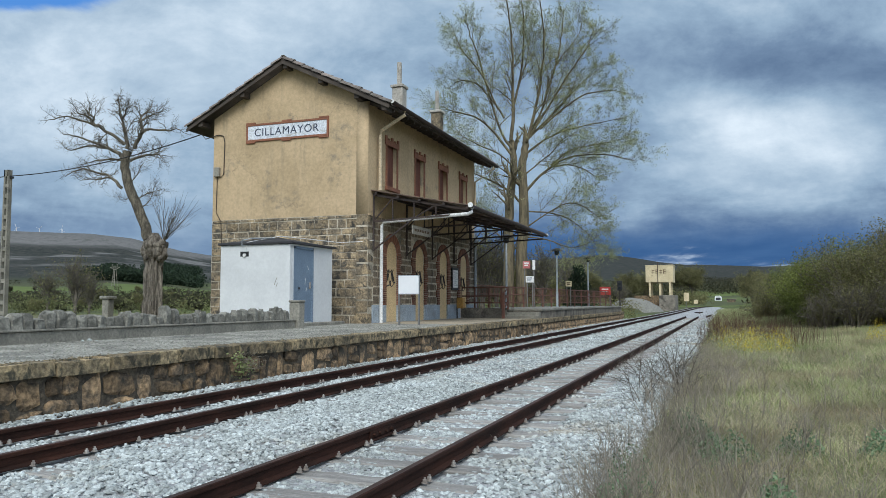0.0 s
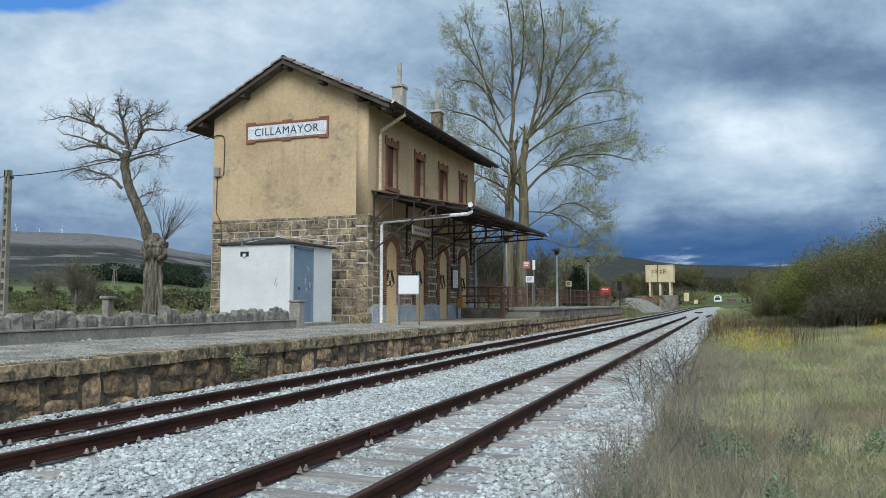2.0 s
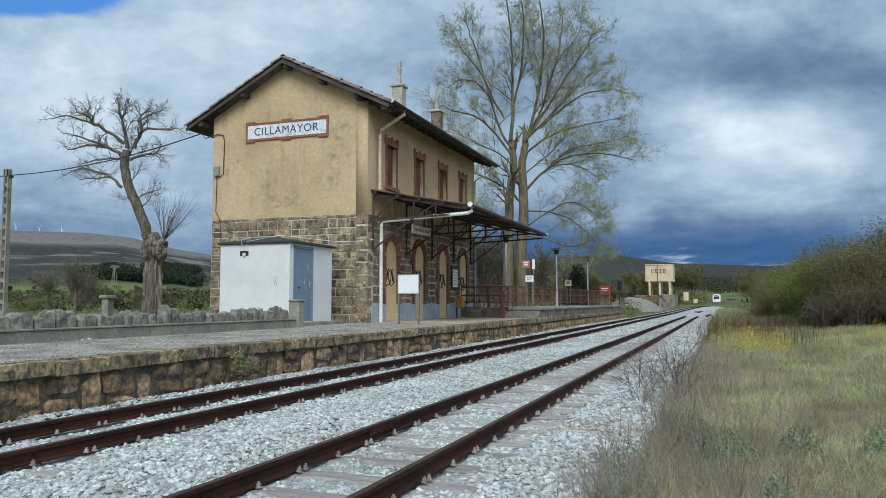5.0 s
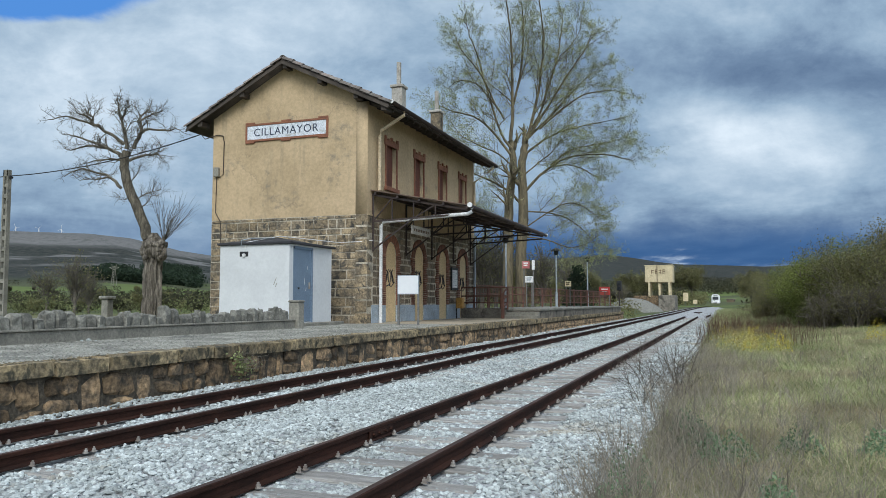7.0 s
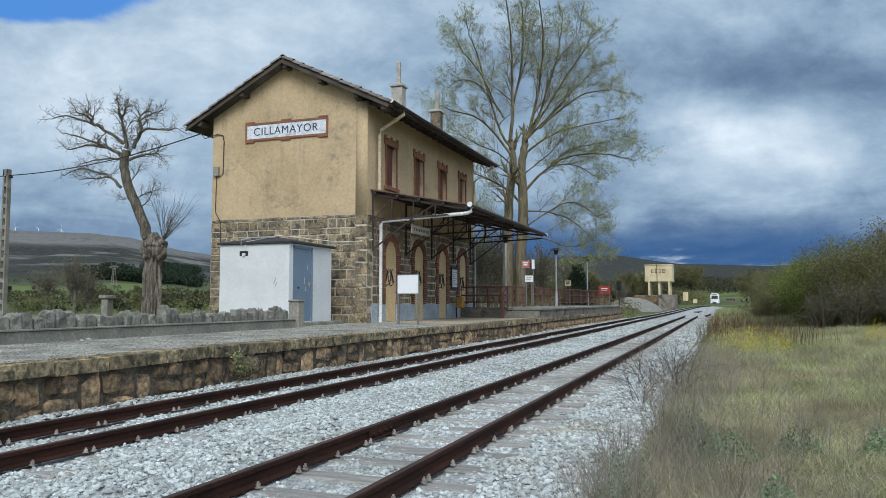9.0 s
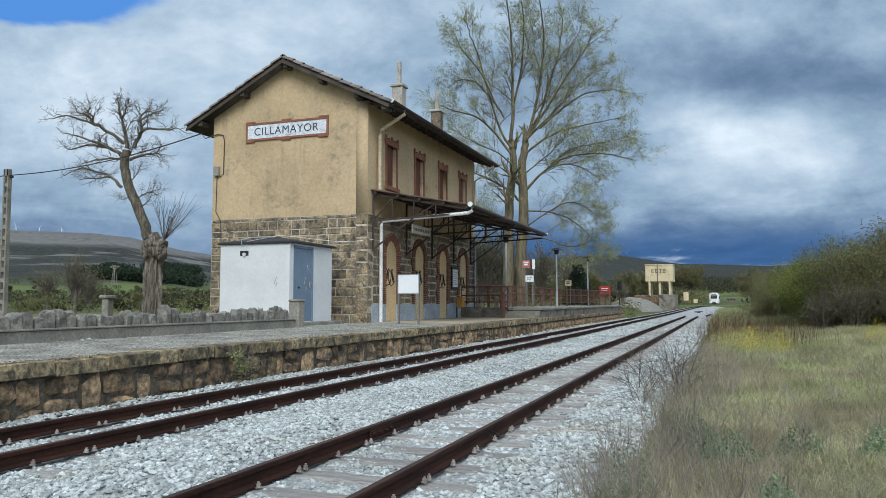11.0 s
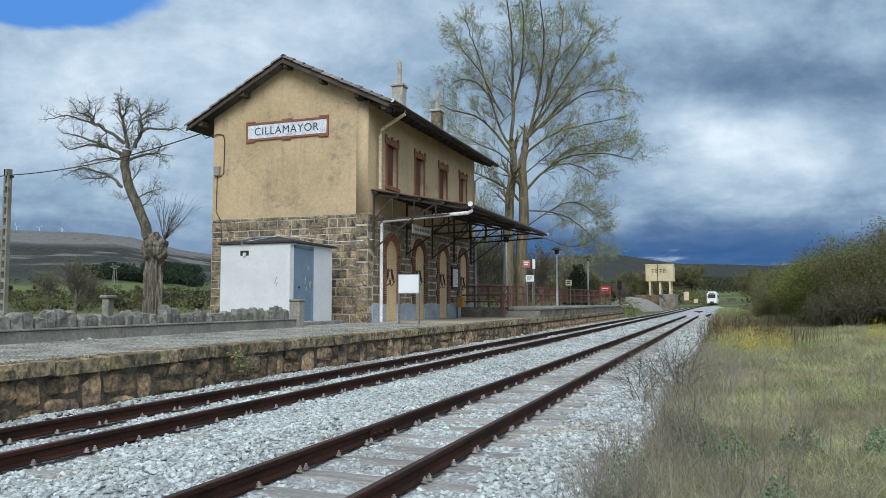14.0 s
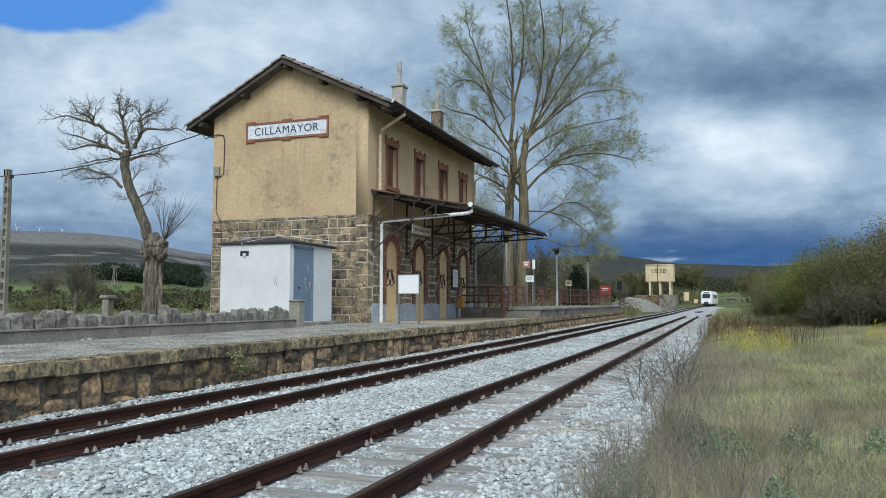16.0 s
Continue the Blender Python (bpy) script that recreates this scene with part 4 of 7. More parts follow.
def shed_build():
    x0, x1, y0, y1, z0, z1 = -14.33, -11.9, 19.2, 21.75, ZP + 0.1, 2.93
    part("base_slab", bx(x0 - 0.1, x1 + 0.25, y0 - 0.1, y1 + 0.45, ZP - 0.1, z0, 0.02), "concrete", shed, "worn concrete slab")
    part("end_wall", bx(x0, x1, y0, y0 + 0.15, z0, z1, 0.012), "white", shed, "white rendered wall")
    part("rear_wall", bx(x0, x0 + 0.15, y0 + 0.15, y1, z0, z1), "white", shed)
    part("end_wall", bx(x0 + 0.15, x1 - 0.15, y1 - 0.15, y1, z0, z1), "white", shed)
    fr = plate([rect(y0 + 0.15, y1, z0, z1), rect(19.46, 20.52, z0 + 0.02, 2.84)], 0.15)
    part("front_wall", moved(fr, on_x(x1 - 0.15)), "white", shed)
    dr = part("door", bx(x1 - 0.06, x1 - 0.02, 19.49, 20.49, z0 + 0.03, 2.81, 0.006), "bluedoor", shed, "grey-blue steel door")
    bm = bmesh.new()
    box(bm, x1 - 0.05, x1 + 0.012, 19.42, 19.49, z0, 2.88), box(bm, x1 - 0.05, x1 + 0.012, 20.49, 20.56, z0, 2.88), box(bm, x1 - 0.05, x1 + 0.012, 19.42, 20.56, 2.81, 2.88)
    part("door_frame", bm, "bluedoor", dr)
    part("handle", bx(x1 - 0.02, x1 + 0.03, 20.34, 20.38, 1.62, 1.82, 0.006), "bolt", dr, "steel pull handle")
    part("lock", bx(x1 - 0.02, x1 + 0.01, 19.72, 19.78, 1.6, 1.66, 0.004), "black", dr)
    rf = bmesh.new()
    box(rf, x0 - 0.07, x1 + 0.10, y0 - 0.07, y1 + 0.12, z1, z1 + 0.07, 0.01)
    vs = [rf.verts.new(p) for p in ((x0 - 0.03, y0 - 0.03, z1 + 0.07), (x1 + 0.06, y0 - 0.03, z1 + 0.07), (x1 + 0.06, y1 + 0.08, z1 + 0.07), (x0 - 0.03, y1 + 0.08, z1 + 0.07), ((x0 + x1) / 2, (y0 + y1) / 2, z1 + 0.32))]
    for k in range(4):
        rf.faces.new((vs[k], vs[(k + 1) % 4], vs[4]))
    part("roof", rf, "felt", shed, "dark felt roof")
    part("vent", bx(-13.62, -13.32, y0 - 0.006, y0 + 0.02, 2.58, 2.73, 0.003), "black", shed, "small dark vent hole")
    sc = bmesh.new()
    for x, z, a, n in ((-12.42, 1.72, 0.09, 0.22), (-12.36, 1.66, 0.05, 0.12), (-12.9, 0.95, -0.04, 0.1), (-13.9, 0.85, 0.12, 0.05)):
        bar(sc, (x, y0 - 0.001, z), (x + a, y0 - 0.001, z + n), 0.004, 0.018)
    part("scuff", sc, "concrete", shed, "dark scrape in the white render")
    sc = bmesh.new()
    for y, z, a, n in ((20.1, 1.75, 0.03, 0.2), (20.16, 1.55, 0.05, 0.1), (19.7, 1.15, 0.06, 0.06), (20.3, 2.2, -0.05, 0.12)):
        bar(sc, (x1 - 0.019, y, z), (x1 - 0.019, y + a, z + n), 0.004, 0.016)
    part("scrape", sc, "whitepaint", dr, "pale scrapes in the door's paint")
    part("roof_conduit", tb([(-13.5, y0 - 0.1, z1 - 0.02), (-13.5, y0 - 0.1, z1 + 0.13), (-13.3, y0 + 0.1, z1 + 0.2), (-13.0, y0 + 0.9, z1 + 0.27)], 0.02, 6), "lamp_grey", shed, "thin grey conduit over the roof edge")
    part("vent_pipe", tb([(-13.45, y0 - 0.06, 2.62), (-13.45, y0 + 0.03, 2.62)], 0.05, 10), "whitepaint", shed)


shed_build()

# ---- yard wall, boards, pole ----
def yard_wall():
    w = thing("yard_wall", "low concrete wall crested with upright grey stones", "wall", kind="structure")
    x0, x1 = -11.34, -11.02
    part("wall_base", bx(x0, x1, -8, 18.15, ZP - 0.15, 0.71, 0.015), "concrete", w, "grey concrete wall base")
    part("coping_strip", bx(x0 - 0.03, x1 + 0.035, -8, 18.15, 0.71, 0.745, 0.008), "concrete", w)
    rng = random.Random(4)
    meshes = []
    for s in range(8):
        r2 = random.Random(s)
        bm = bmesh.new()
        h = r2.uniform(0.20, 0.32)
        rows = []
        for k, (z, f) in enumerate(((0, 1.0), (h * 0.55, r2.uniform(0.95, 1.05)), (h * 0.88, r2.uniform(0.86, 1.0)), (h, r2.uniform(0.5, 0.8)))):
            rows.append([bm.verts.new((0.11 * f * a + r2.uniform(-0.015, 0.015), 0.115 * f * b + r2.uniform(-0.015, 0.015) + (0.03 * r2.uniform(-1, 1) if k > 1 else 0), z + (r2.uniform(-0.025, 0.025) if k else 0)))
                         for a, b in ((1, 0.75), (0.7, 1), (-0.7, 1), (-1, 0.75), (-1, -0.75), (-0.7, -1), (0.7, -1), (1, -0.75))])
        for p, q in zip(rows, rows[1:]):
            for i in range(8):
                bm.faces.new((p[i], p[(i + 1) % 8], q[(i + 1) % 8], q[i]))
        bm.faces.new(rows[-1]), bm.faces.new(rows[0])
        meshes.append(as_mesh(bm, "crest_stone", "greystone"))
    y = 5.0
    while y < 18.0:
        piece("crest_stone", meshes[rng.randrange(8)], w, pose((x0 + x1) / 2, y, 0.742, 0, 0, rng.uniform(-8, 8) + 180 * rng.randrange(2)) @ Matrix.Diagonal((1, 1, rng.choice((0.62, 0.75, 0.85, 0.95, 1.0, 1.2)), 1)))
        y += rng.uniform(0.21, 0.26)
    bm = bx(-11.24, -10.92, 18.12, 18.44, ZP - 0.1, 1.2, 0.03)
    ps = thing("stone_post", "stubby weathered stone post ending the yard wall", "post")
    part("shaft", bm, "concrete", ps)
    part("cap", bx(-11.26, -10.90, 18.10, 18.46, 1.2, 1.27, 0.03), "concrete", ps)


yard_wall()


def blank_board():
    b = thing("blank_notice_board", "blank white notice board on two grey steel legs", "sign")
    y = 21.95
    for x in (-9.61, -8.94):
        part("leg", bx(x - 0.028, x + 0.028, y - 0.028, y + 0.028, ZP - 0.05, 2.06), "steel_dark", b)
    part("board", bx(-9.61, -8.93, y - 0.05, y - 0.03, 1.48, 2.04, 0.004), "boardwhite", b, "plain white panel")
    bm = bmesh.new()
    for x0, x1, z0, z1 in ((-9.63, -8.91, 2.04, 2.06), (-9.63, -8.91, 1.46, 1.48), (-9.63, -9.61, 1.48, 2.04), (-8.93, -8.91, 1.48, 2.04)):
        box(bm, x0, x1, y - 0.055, y - 0.025, z0, z1)
    part("rim", bm, "lamp_grey", b)


blank_board()


def pole():
    p = thing("utility_pole", "tapered concrete utility pole with ladder holes", "utility pole")
    x, y = -29.05, 24.0
    h = 6.75
    bm = bmesh.new()
    for s in (-1, 1):
        bmr = bmesh.new()
        box(bmr, -0.04, 0.04, -0.1, 0.1, 0, h, 0.01)
        for v in bmr.verts:
            v.co.x += s * (0.15 - 0.05 * v.co.z / h)
        add(bm, bmr, pose(x, y, 0.2))
    for k in range(15):
        z = 0.2 + k * 0.46
        box(bm, x - 0.14, x + 0.14, y - 0.07, y + 0.07, z, z + 0.17)
    box(bm, x - 0.14, x + 0.14, y - 0.1, y + 0.1, h - 0.1, h + 0.2, 0.01)
    part("shaft", bm, "concrete", p)
    part("insulator", tb([(x + 0.14, y, 6.62), (x + 0.3, y, 6.6)], 0.05, 8), "black", p)
    w = thing("overhead_wire", "black service cable sagging from pole to house", "cable")
    for name, a, b, sag in (("wire", Vector((x + 0.15, y, 6.68)), Vector((-18.0, GY - 0.2, 7.42)), 0.28), ("wire", Vector((x - 0.1, y, 6.68)), Vector((-42, 19, 6.5)), 0.4)):
        pts = [a.lerp(b, k / 14) - Vector((0, 0, sag * 4 * (k / 14) * (1 - k / 14))) for k in range(15)]
        part(name, tb(pts, 0.022, 5), "black", w)
    c = thing("wall_cable", "dark cable and fuse box clipped to the gable", "cable")
    pts = [(-18.0, GY - 0.2, 7.42), (-17.9, GY - 0.1, 7.25), (-17.4, GY - 0.03, 7.38), (-17.16, GY - 0.03, 7.33), (-17.1, GY - 0.03, 7.1), (-17.12, GY - 0.03, 5.9), (-17.25, GY - 0.03, 5.8), (-17.34, GY - 0.03, 5.85)]
    part("cable", tb(pts, 0.018, 6), "timber", c)
    part("cable", tb([(-17.4, GY - 0.03, 5.85), (-17.42, GY - 0.03, 4.5), (-17.2, GY - 0.03, 4.15), (-17.15, GY - 0.04, 3.2), (-17.15, GY - 0.04, ZP)], 0.014, 6), "timber", c)
    part("fuse_box", bx(-17.5, -17.28, GY - 0.12, GY, 5.82, 6.16, 0.01), "concrete", c, "pale grey fuse box")
    g = thing("wall_wire", "thin white wire from shed to downpipe", "cable")
    part("wire", tb([(-13.4, 19.15, 2.8), (-13.35, 19.15, 3.0), (-13.0, 20.4, 3.28), (-12.0, 22.4, 3.2), (-11.5, 23.0, 3.26), (-11.15, 23.28, 3.32)], 0.012, 5), "whitepaint", g)


pole()


def pillar():
    p = thing("gate_pillar", "squat stone gate pillar with a slab cap", "pillar")
    x, y = -23.3, 24.0
    part("shaft", bx(x - 0.16, x + 0.16, y - 0.16, y + 0.16, 0.2, 1.34, 0.02), "concrete", p)
    part("cap", bx(x - 0.24, x + 0.24, y - 0.24, y + 0.24, 1.34, 1.47, 0.03), "greystone", p)


pillar()


# ---- facade fittings ----
def facade_fittings():
    ps = thing("notice_case", "dark framed glazed notice case on the wall", "notice board")
    part("frame", bx(FX + 0.05, FX + 0.09, 31.3, 32.15, 1.75, 2.75, 0.01), "black", ps)
    part("paper", bx(FX + 0.09, FX + 0.096, 31.4, 32.05, 1.86, 2.64), "whitepaint", ps, "faded white notice")
    bm = bmesh.new()
    for k in range(7):
        box(bm, FX + 0.096, FX + 0.099, 31.46, 31.98 - 0.12 * (k % 3), 2.5 - k * 0.09, 2.53 - k * 0.09)
    part("print", bm, "lamp_grey", ps)
    lt = thing("waste_bin", "ochre litter bin on a post by the wall", "bin")
    part("body", bx(-11.02, -10.72, 31.42, 31.72, 0.95, 1.42, 0.03), "yellow", lt)
    part("post", bx(-11.06, -11.02, 31.54, 31.6, ZP, 1.4), "black", lt)
    sg = thing("hanging_sign", "small faded sign hanging under the canopy", "sign")
    part("board", bx(-9.98, -9.94, 23.85, 25.55, 3.56, 3.86, 0.005), "chimney", sg, "faded pale sign panel")
    bm = bmesh.new()
    for k in range(9):
        box(bm, -9.94, -9.937, 24.0 + k * 0.16, 24.1 + k * 0.16, 3.66, 3.75)
    part("print", bm, "letter_brown", sg)
    for y in (24.0, 25.4):
        part("hanger", tb([(-9.96, y, 3.8), (-9.96, y, 4.75)], 0.012, 6), "iron", sg)
    # spray marks on the boarded doors
    rng = random.Random(8)
    for c, z in ((DOORS[0], 2.15), (DOORS[1], 2.2), (DOORS[2], 2.15), (DOORS[3], 2.1)):
        g = thing("graffiti", "black sprayed scrawl on a boarded door", "graffiti", "graffiti on the doors")
        for s in range(3):
            pts, y, zz = [], c - 0.36 + s * 0.24, z
            for k in range(9):
                pts.append((FX - 0.018, y + 0.11 * math.sin(k * 1.3 + s) + 0.015 * k, zz + 0.25 * math.cos(k * 1.05 + s * 2) - 0.05 * (s == 1)))
            part("stroke", tb(pts, 0.021, 4), "graffiti", g)
        part("stroke", tb([(FX - 0.018, c - 0.40, z - 0.38), (FX - 0.018, c - 0.1, z - 0.31), (FX - 0.018, c + 0.1, z - 0.37), (FX - 0.018, c + 0.38, z - 0.20)], 0.02, 4), "graffiti", g)


facade_fittings()


# ---- raised platform, fence and its furniture ----
def raised_platform():
    r = thing("raised_platform", "newer raised concrete platform with broad end steps", "platform", kind="structure")
    z = 0.94
    part("deck", bx(-11.6, -7.62, 33.0, 61, ZP - 0.02, z - 0.10), "oldconcrete", r)
    part("deck_slab", bx(-11.6, -7.56, 32.95, 61.05, z - 0.10, z, 0.015), "concrete", r, "weathered concrete deck edge")
    for k in (1, 2):
        part("step", bx(-9.1, -7.62, 33.0 - 0.34 * k, 33.0 - 0.34 * (k - 1) - 0.002, ZP - 0.02, z - 0.15 * k, 0.015), "concrete", r, "worn pale concrete step")
    part("kerb_wall", bx(-11.5, -9.14, 32.8, 32.95, ZP - 0.02, z + 0.03, 0.02), "oldconcrete", r, "stained concrete end wall")


raised_platform()


def fence():
    f = thing("railing_fence", "long rust-brown steel railing along the platform back", "fence")
    z = 0.94
    line = lambda y: -11.3 + (y - 35.2) * 0.113
    y = 35.2
    while y < 61:
        x = line(y)
        part("post", bx(x - 0.035, x + 0.035, y - 0.035, y + 0.035, z - 0.05, z + 1.15), "fence", f)
        y += 1.6
    for k in (0.25, 0.7, 1.1):
        bm = bmesh.new()
        bar(bm, (line(35.2), 35.2, z + k), (line(60.9), 60.9, z + k), 0.045, 0.055)
        part("rail", bm, "fence", f)
    bm = bmesh.new()
    y = 35.4
    while y < 60.8:
        x = line(y)
        box(bm, x - 0.009, x + 0.009, y - 0.009, y + 0.009, z + 0.25, z + 1.1)
        y += 0.2
    tagged(part("baluster", bm, "fence", f), kind="stuff")
    g = thing("ramp_railing", "rust-brown steel railing beside the platform steps", "railing")
    for x in (-11.3, -10.65, -10.0, -9.4):
        part("post", bx(x - 0.035, x + 0.035, 32.86, 32.93, 0.9, 1.9), "fence", g)
    for zz in (1.2, 1.5, 1.88):
        part("rail", bx(-11.34, -9.1, 32.87, 32.92, zz - 0.03, zz + 0.03), "fence", g)
    part("post", bx(-9.15, -9.02, 32.05, 32.17, ZP, 1.62, 0.01), "fence", g, "stout brown end post")
    part("post", bx(-9.12, -9.05, 32.86, 32.93, 0.9, 1.92), "fence", g)
    for k in (0.0, 0.34, 0.66):
        bm = bmesh.new()
        bar(bm, (-9.085, 32.1, 0.92 + k), (-9.085, 32.9, 1.22 + k), 0.045, 0.05)
        part("rail", bm, "fence", g)


fence()


def platform_lamp(x, y, h):
    lp = thing("street_lamp", "grey lamp post with a dark mushroom shade", "street lamp", "platform lamps")
    part("pole", tb([(0, 0, 0), (0, 0, 0.9), (0, 0, 0.92), (0, 0, h - 0.45)], [0.075, 0.075, 0.05, 0.045], 10), "lamp_grey", lp)
    part("globe", tb([(0, 0, h - 0.45), (0, 0, h - 0.4), (0, 0, h - 0.2), (0, 0, h - 0.15)], [0.07, 0.13, 0.15, 0.12], 12), "glass", lp, "dark smoked globe")
    part("shade", tb([(0, 0, h - 0.18), (0, 0, h - 0.16), (0, 0, h - 0.06), (0, 0, h)], [0.36, 0.36, 0.24, 0.05], 14), "black", lp, "dark dome shade")
    lp.matrix_basis = pose(x, y, 0.94)
    return lp


l1 = platform_lamp(-9.7, 46.5, 3.65)
copy_thing(l1, pose(-9.2, 55.0, 0.94))
copy_thing(l1, pose(-10.1, 36.3, 0.94))


def signs():
    def sign(name, label, x, y, z, w, h, mat, legs, rz=0.0, bars=0, barmat="whitepaint", zb=0.94):
        s = thing(name, label, "sign")
        for d in legs:
            part("post", bx(d - 0.03, d + 0.03, 0.02, 0.08, zb - z, h / 2), "steel_dark", s)
        part("board", bx(-w / 2, w / 2, -0.02, 0.02, -h / 2, h / 2, 0.006), mat, s)
        bm = bmesh.new()
        for k in range(bars):
            box(bm, -w * 0.32, w * (0.30 - 0.1 * (k % 2)), -0.026, -0.02, h * (0.22 - 0.3 * k) - 0.04, h * (0.22 - 0.3 * k) + 0.04)
        if bars:
            part("print", bm, barmat, s)
        s.matrix_basis = pose(x, y, z, 0, 0, rz)
    sign("warning_sign", "red sign with white print on two posts", -8.75, 60.2, 2.12, 0.82, 0.62, "red", (-0.36, 0.36), 5, 2)
    sign("platform_sign", "red and white platform sign on a tall post", -10.65, 42.6, 3.38, 0.42, 0.42, "faded_red", (-0.12,), 10, 2)
    sign("timetable_sign", "small white timetable sign with dark rim", -10.32, 42.0, 2.52, 0.46, 0.36, "whitepaint", (-0.15, 0.15), 10, 2, "lamp_grey")
    sign("white_plate", "white plate on the sign post", -10.2, 42.5, 3.36, 0.16, 0.55, "whitepaint", (0.0,), 10)
    sign("yellow_notice", "cream notice board with dark print", -9.65, 50.0, 2.45, 0.40, 0.36, "tank", (-0.12, 0.12), 10, 2, "letter_brown")
    sign("track_sign", "white lineside board on a post", -6.25, 140.0, 2.2, 0.85, 1.5, "tank", (0,), 5, 0, zb=0.1)
    sign("track_sign", "pale lineside diamond board on a post", -4.7, 141.0, 1.35, 0.7, 0.7, "tank", (0,), 5, 0, zb=0.1)


signs()


# ---- water tank ----
def water_tank():
    w = thing("water_tank", "cream concrete water tank on columns over a stone base", "water tank")
    x0, x1, y0, y1 = -12.5, -7.95, 133.0, 137.6
    zb, zt = 4.65, 7.55
    part("tank", bx(x0, x1, y0, y1, zb, zt, 0.06), "tank", w, "cream rectangular tank")
    part("rim", bx(x0 - 0.08, x1 + 0.08, y0 - 0.08, y1 + 0.08, zt - 0.12, zt + 0.03, 0.02), "tank", w)
    for a in (0.12, 0.84):
        x = x0 + (x1 - x0) * a
        part("rib", bx(x, x + 0.28, y0 - 0.14, y0 + 0.1, 2.4, zb + 1.5), "tank", w)
    for x in (x0 + 0.5, (x0 + x1) / 2 - 0.1, x1 - 0.75):
        for y in (y0 + 0.3, y1 - 0.6):
            part("column", bx(x, x + 0.34, y, y + 0.34, 2.2, zb), "tank", w)
    bm = bmesh.new()
    # plain stroke marks in place of the faded lettering
    for k in range(4):
        x = x0 + 1.05 + k * 0.62
        for z in (6.15, 6.42, 6.7) if k % 2 else (6.2, 6.6):
            box(bm, x, x + 0.42, y0 - 0.03, y0, z, z + 0.10)
        box(bm, x + (0.0 if k != 2 else 0.2), x + 0.10 + (0.0 if k != 2 else 0.2), y0 - 0.032, y0, 6.1, 6.8)
    part("faded_mark", bm, "letter_brown", w, "faded brown painted marks")
    part("ladder", bx(x0 + 1.98, x0 + 2.06, y0 - 0.12, y0 - 0.04, 4.6, 8.1), "iron", w)
    b = thing("tank_base", "grey concrete and stone base wall of the tank", "wall", kind="structure")
    part("wall", bx(-10.2, -7.6, 131.0, 139.5, -0.4, 2.45, 0.08), "oldconcrete", b)
    part("wall", bx(-17.5, -10.2, 133.5, 139.0, -0.4, 2.4, 0.1), "rubble", b)


water_tank()


def spoil_heap():
    rng = np.random.default_rng(5)
    n = 26
    vs, loops = [], []
    for j in range(n):
        for i in range(n):
            u, v = i / (n - 1) * 2 - 1, j / (n - 1) * 2 - 1
            z = 2.3 * max(0.0, 1 - (u * u + v * v)) ** 0.8 + 0.25 * noise.noise(Vector((u * 4, v * 4, 1)))
            vs.append((-13.6 + 4.6 * u, 124 + 10 * v, z - 0.35))
    for j in range(n - 1):
        for i in range(n - 1):
            a = j * n + i
            loops += [a, a + 1, a + n + 1, a + n]
    tagged(new("spoil_heap", quick_mesh("spoil_heap", vs, loops, 4, "greystone", True)), "heap of grey gravel beside the tank base", "gravel heap")


spoil_heap()


# ---- far lineside hut ----
def hut():
    h = thing("lineside_hut", "small brown stone hut half hidden by the verge", "hut")
    part("wall", bx(0.9, 3.4, 262, 266, -0.2, 2.2), "stone", h)
    part("roof", bx(0.6, 3.7, 261.6, 266.4, 2.2, 2.5, 0.05), "tile", h)


hut()


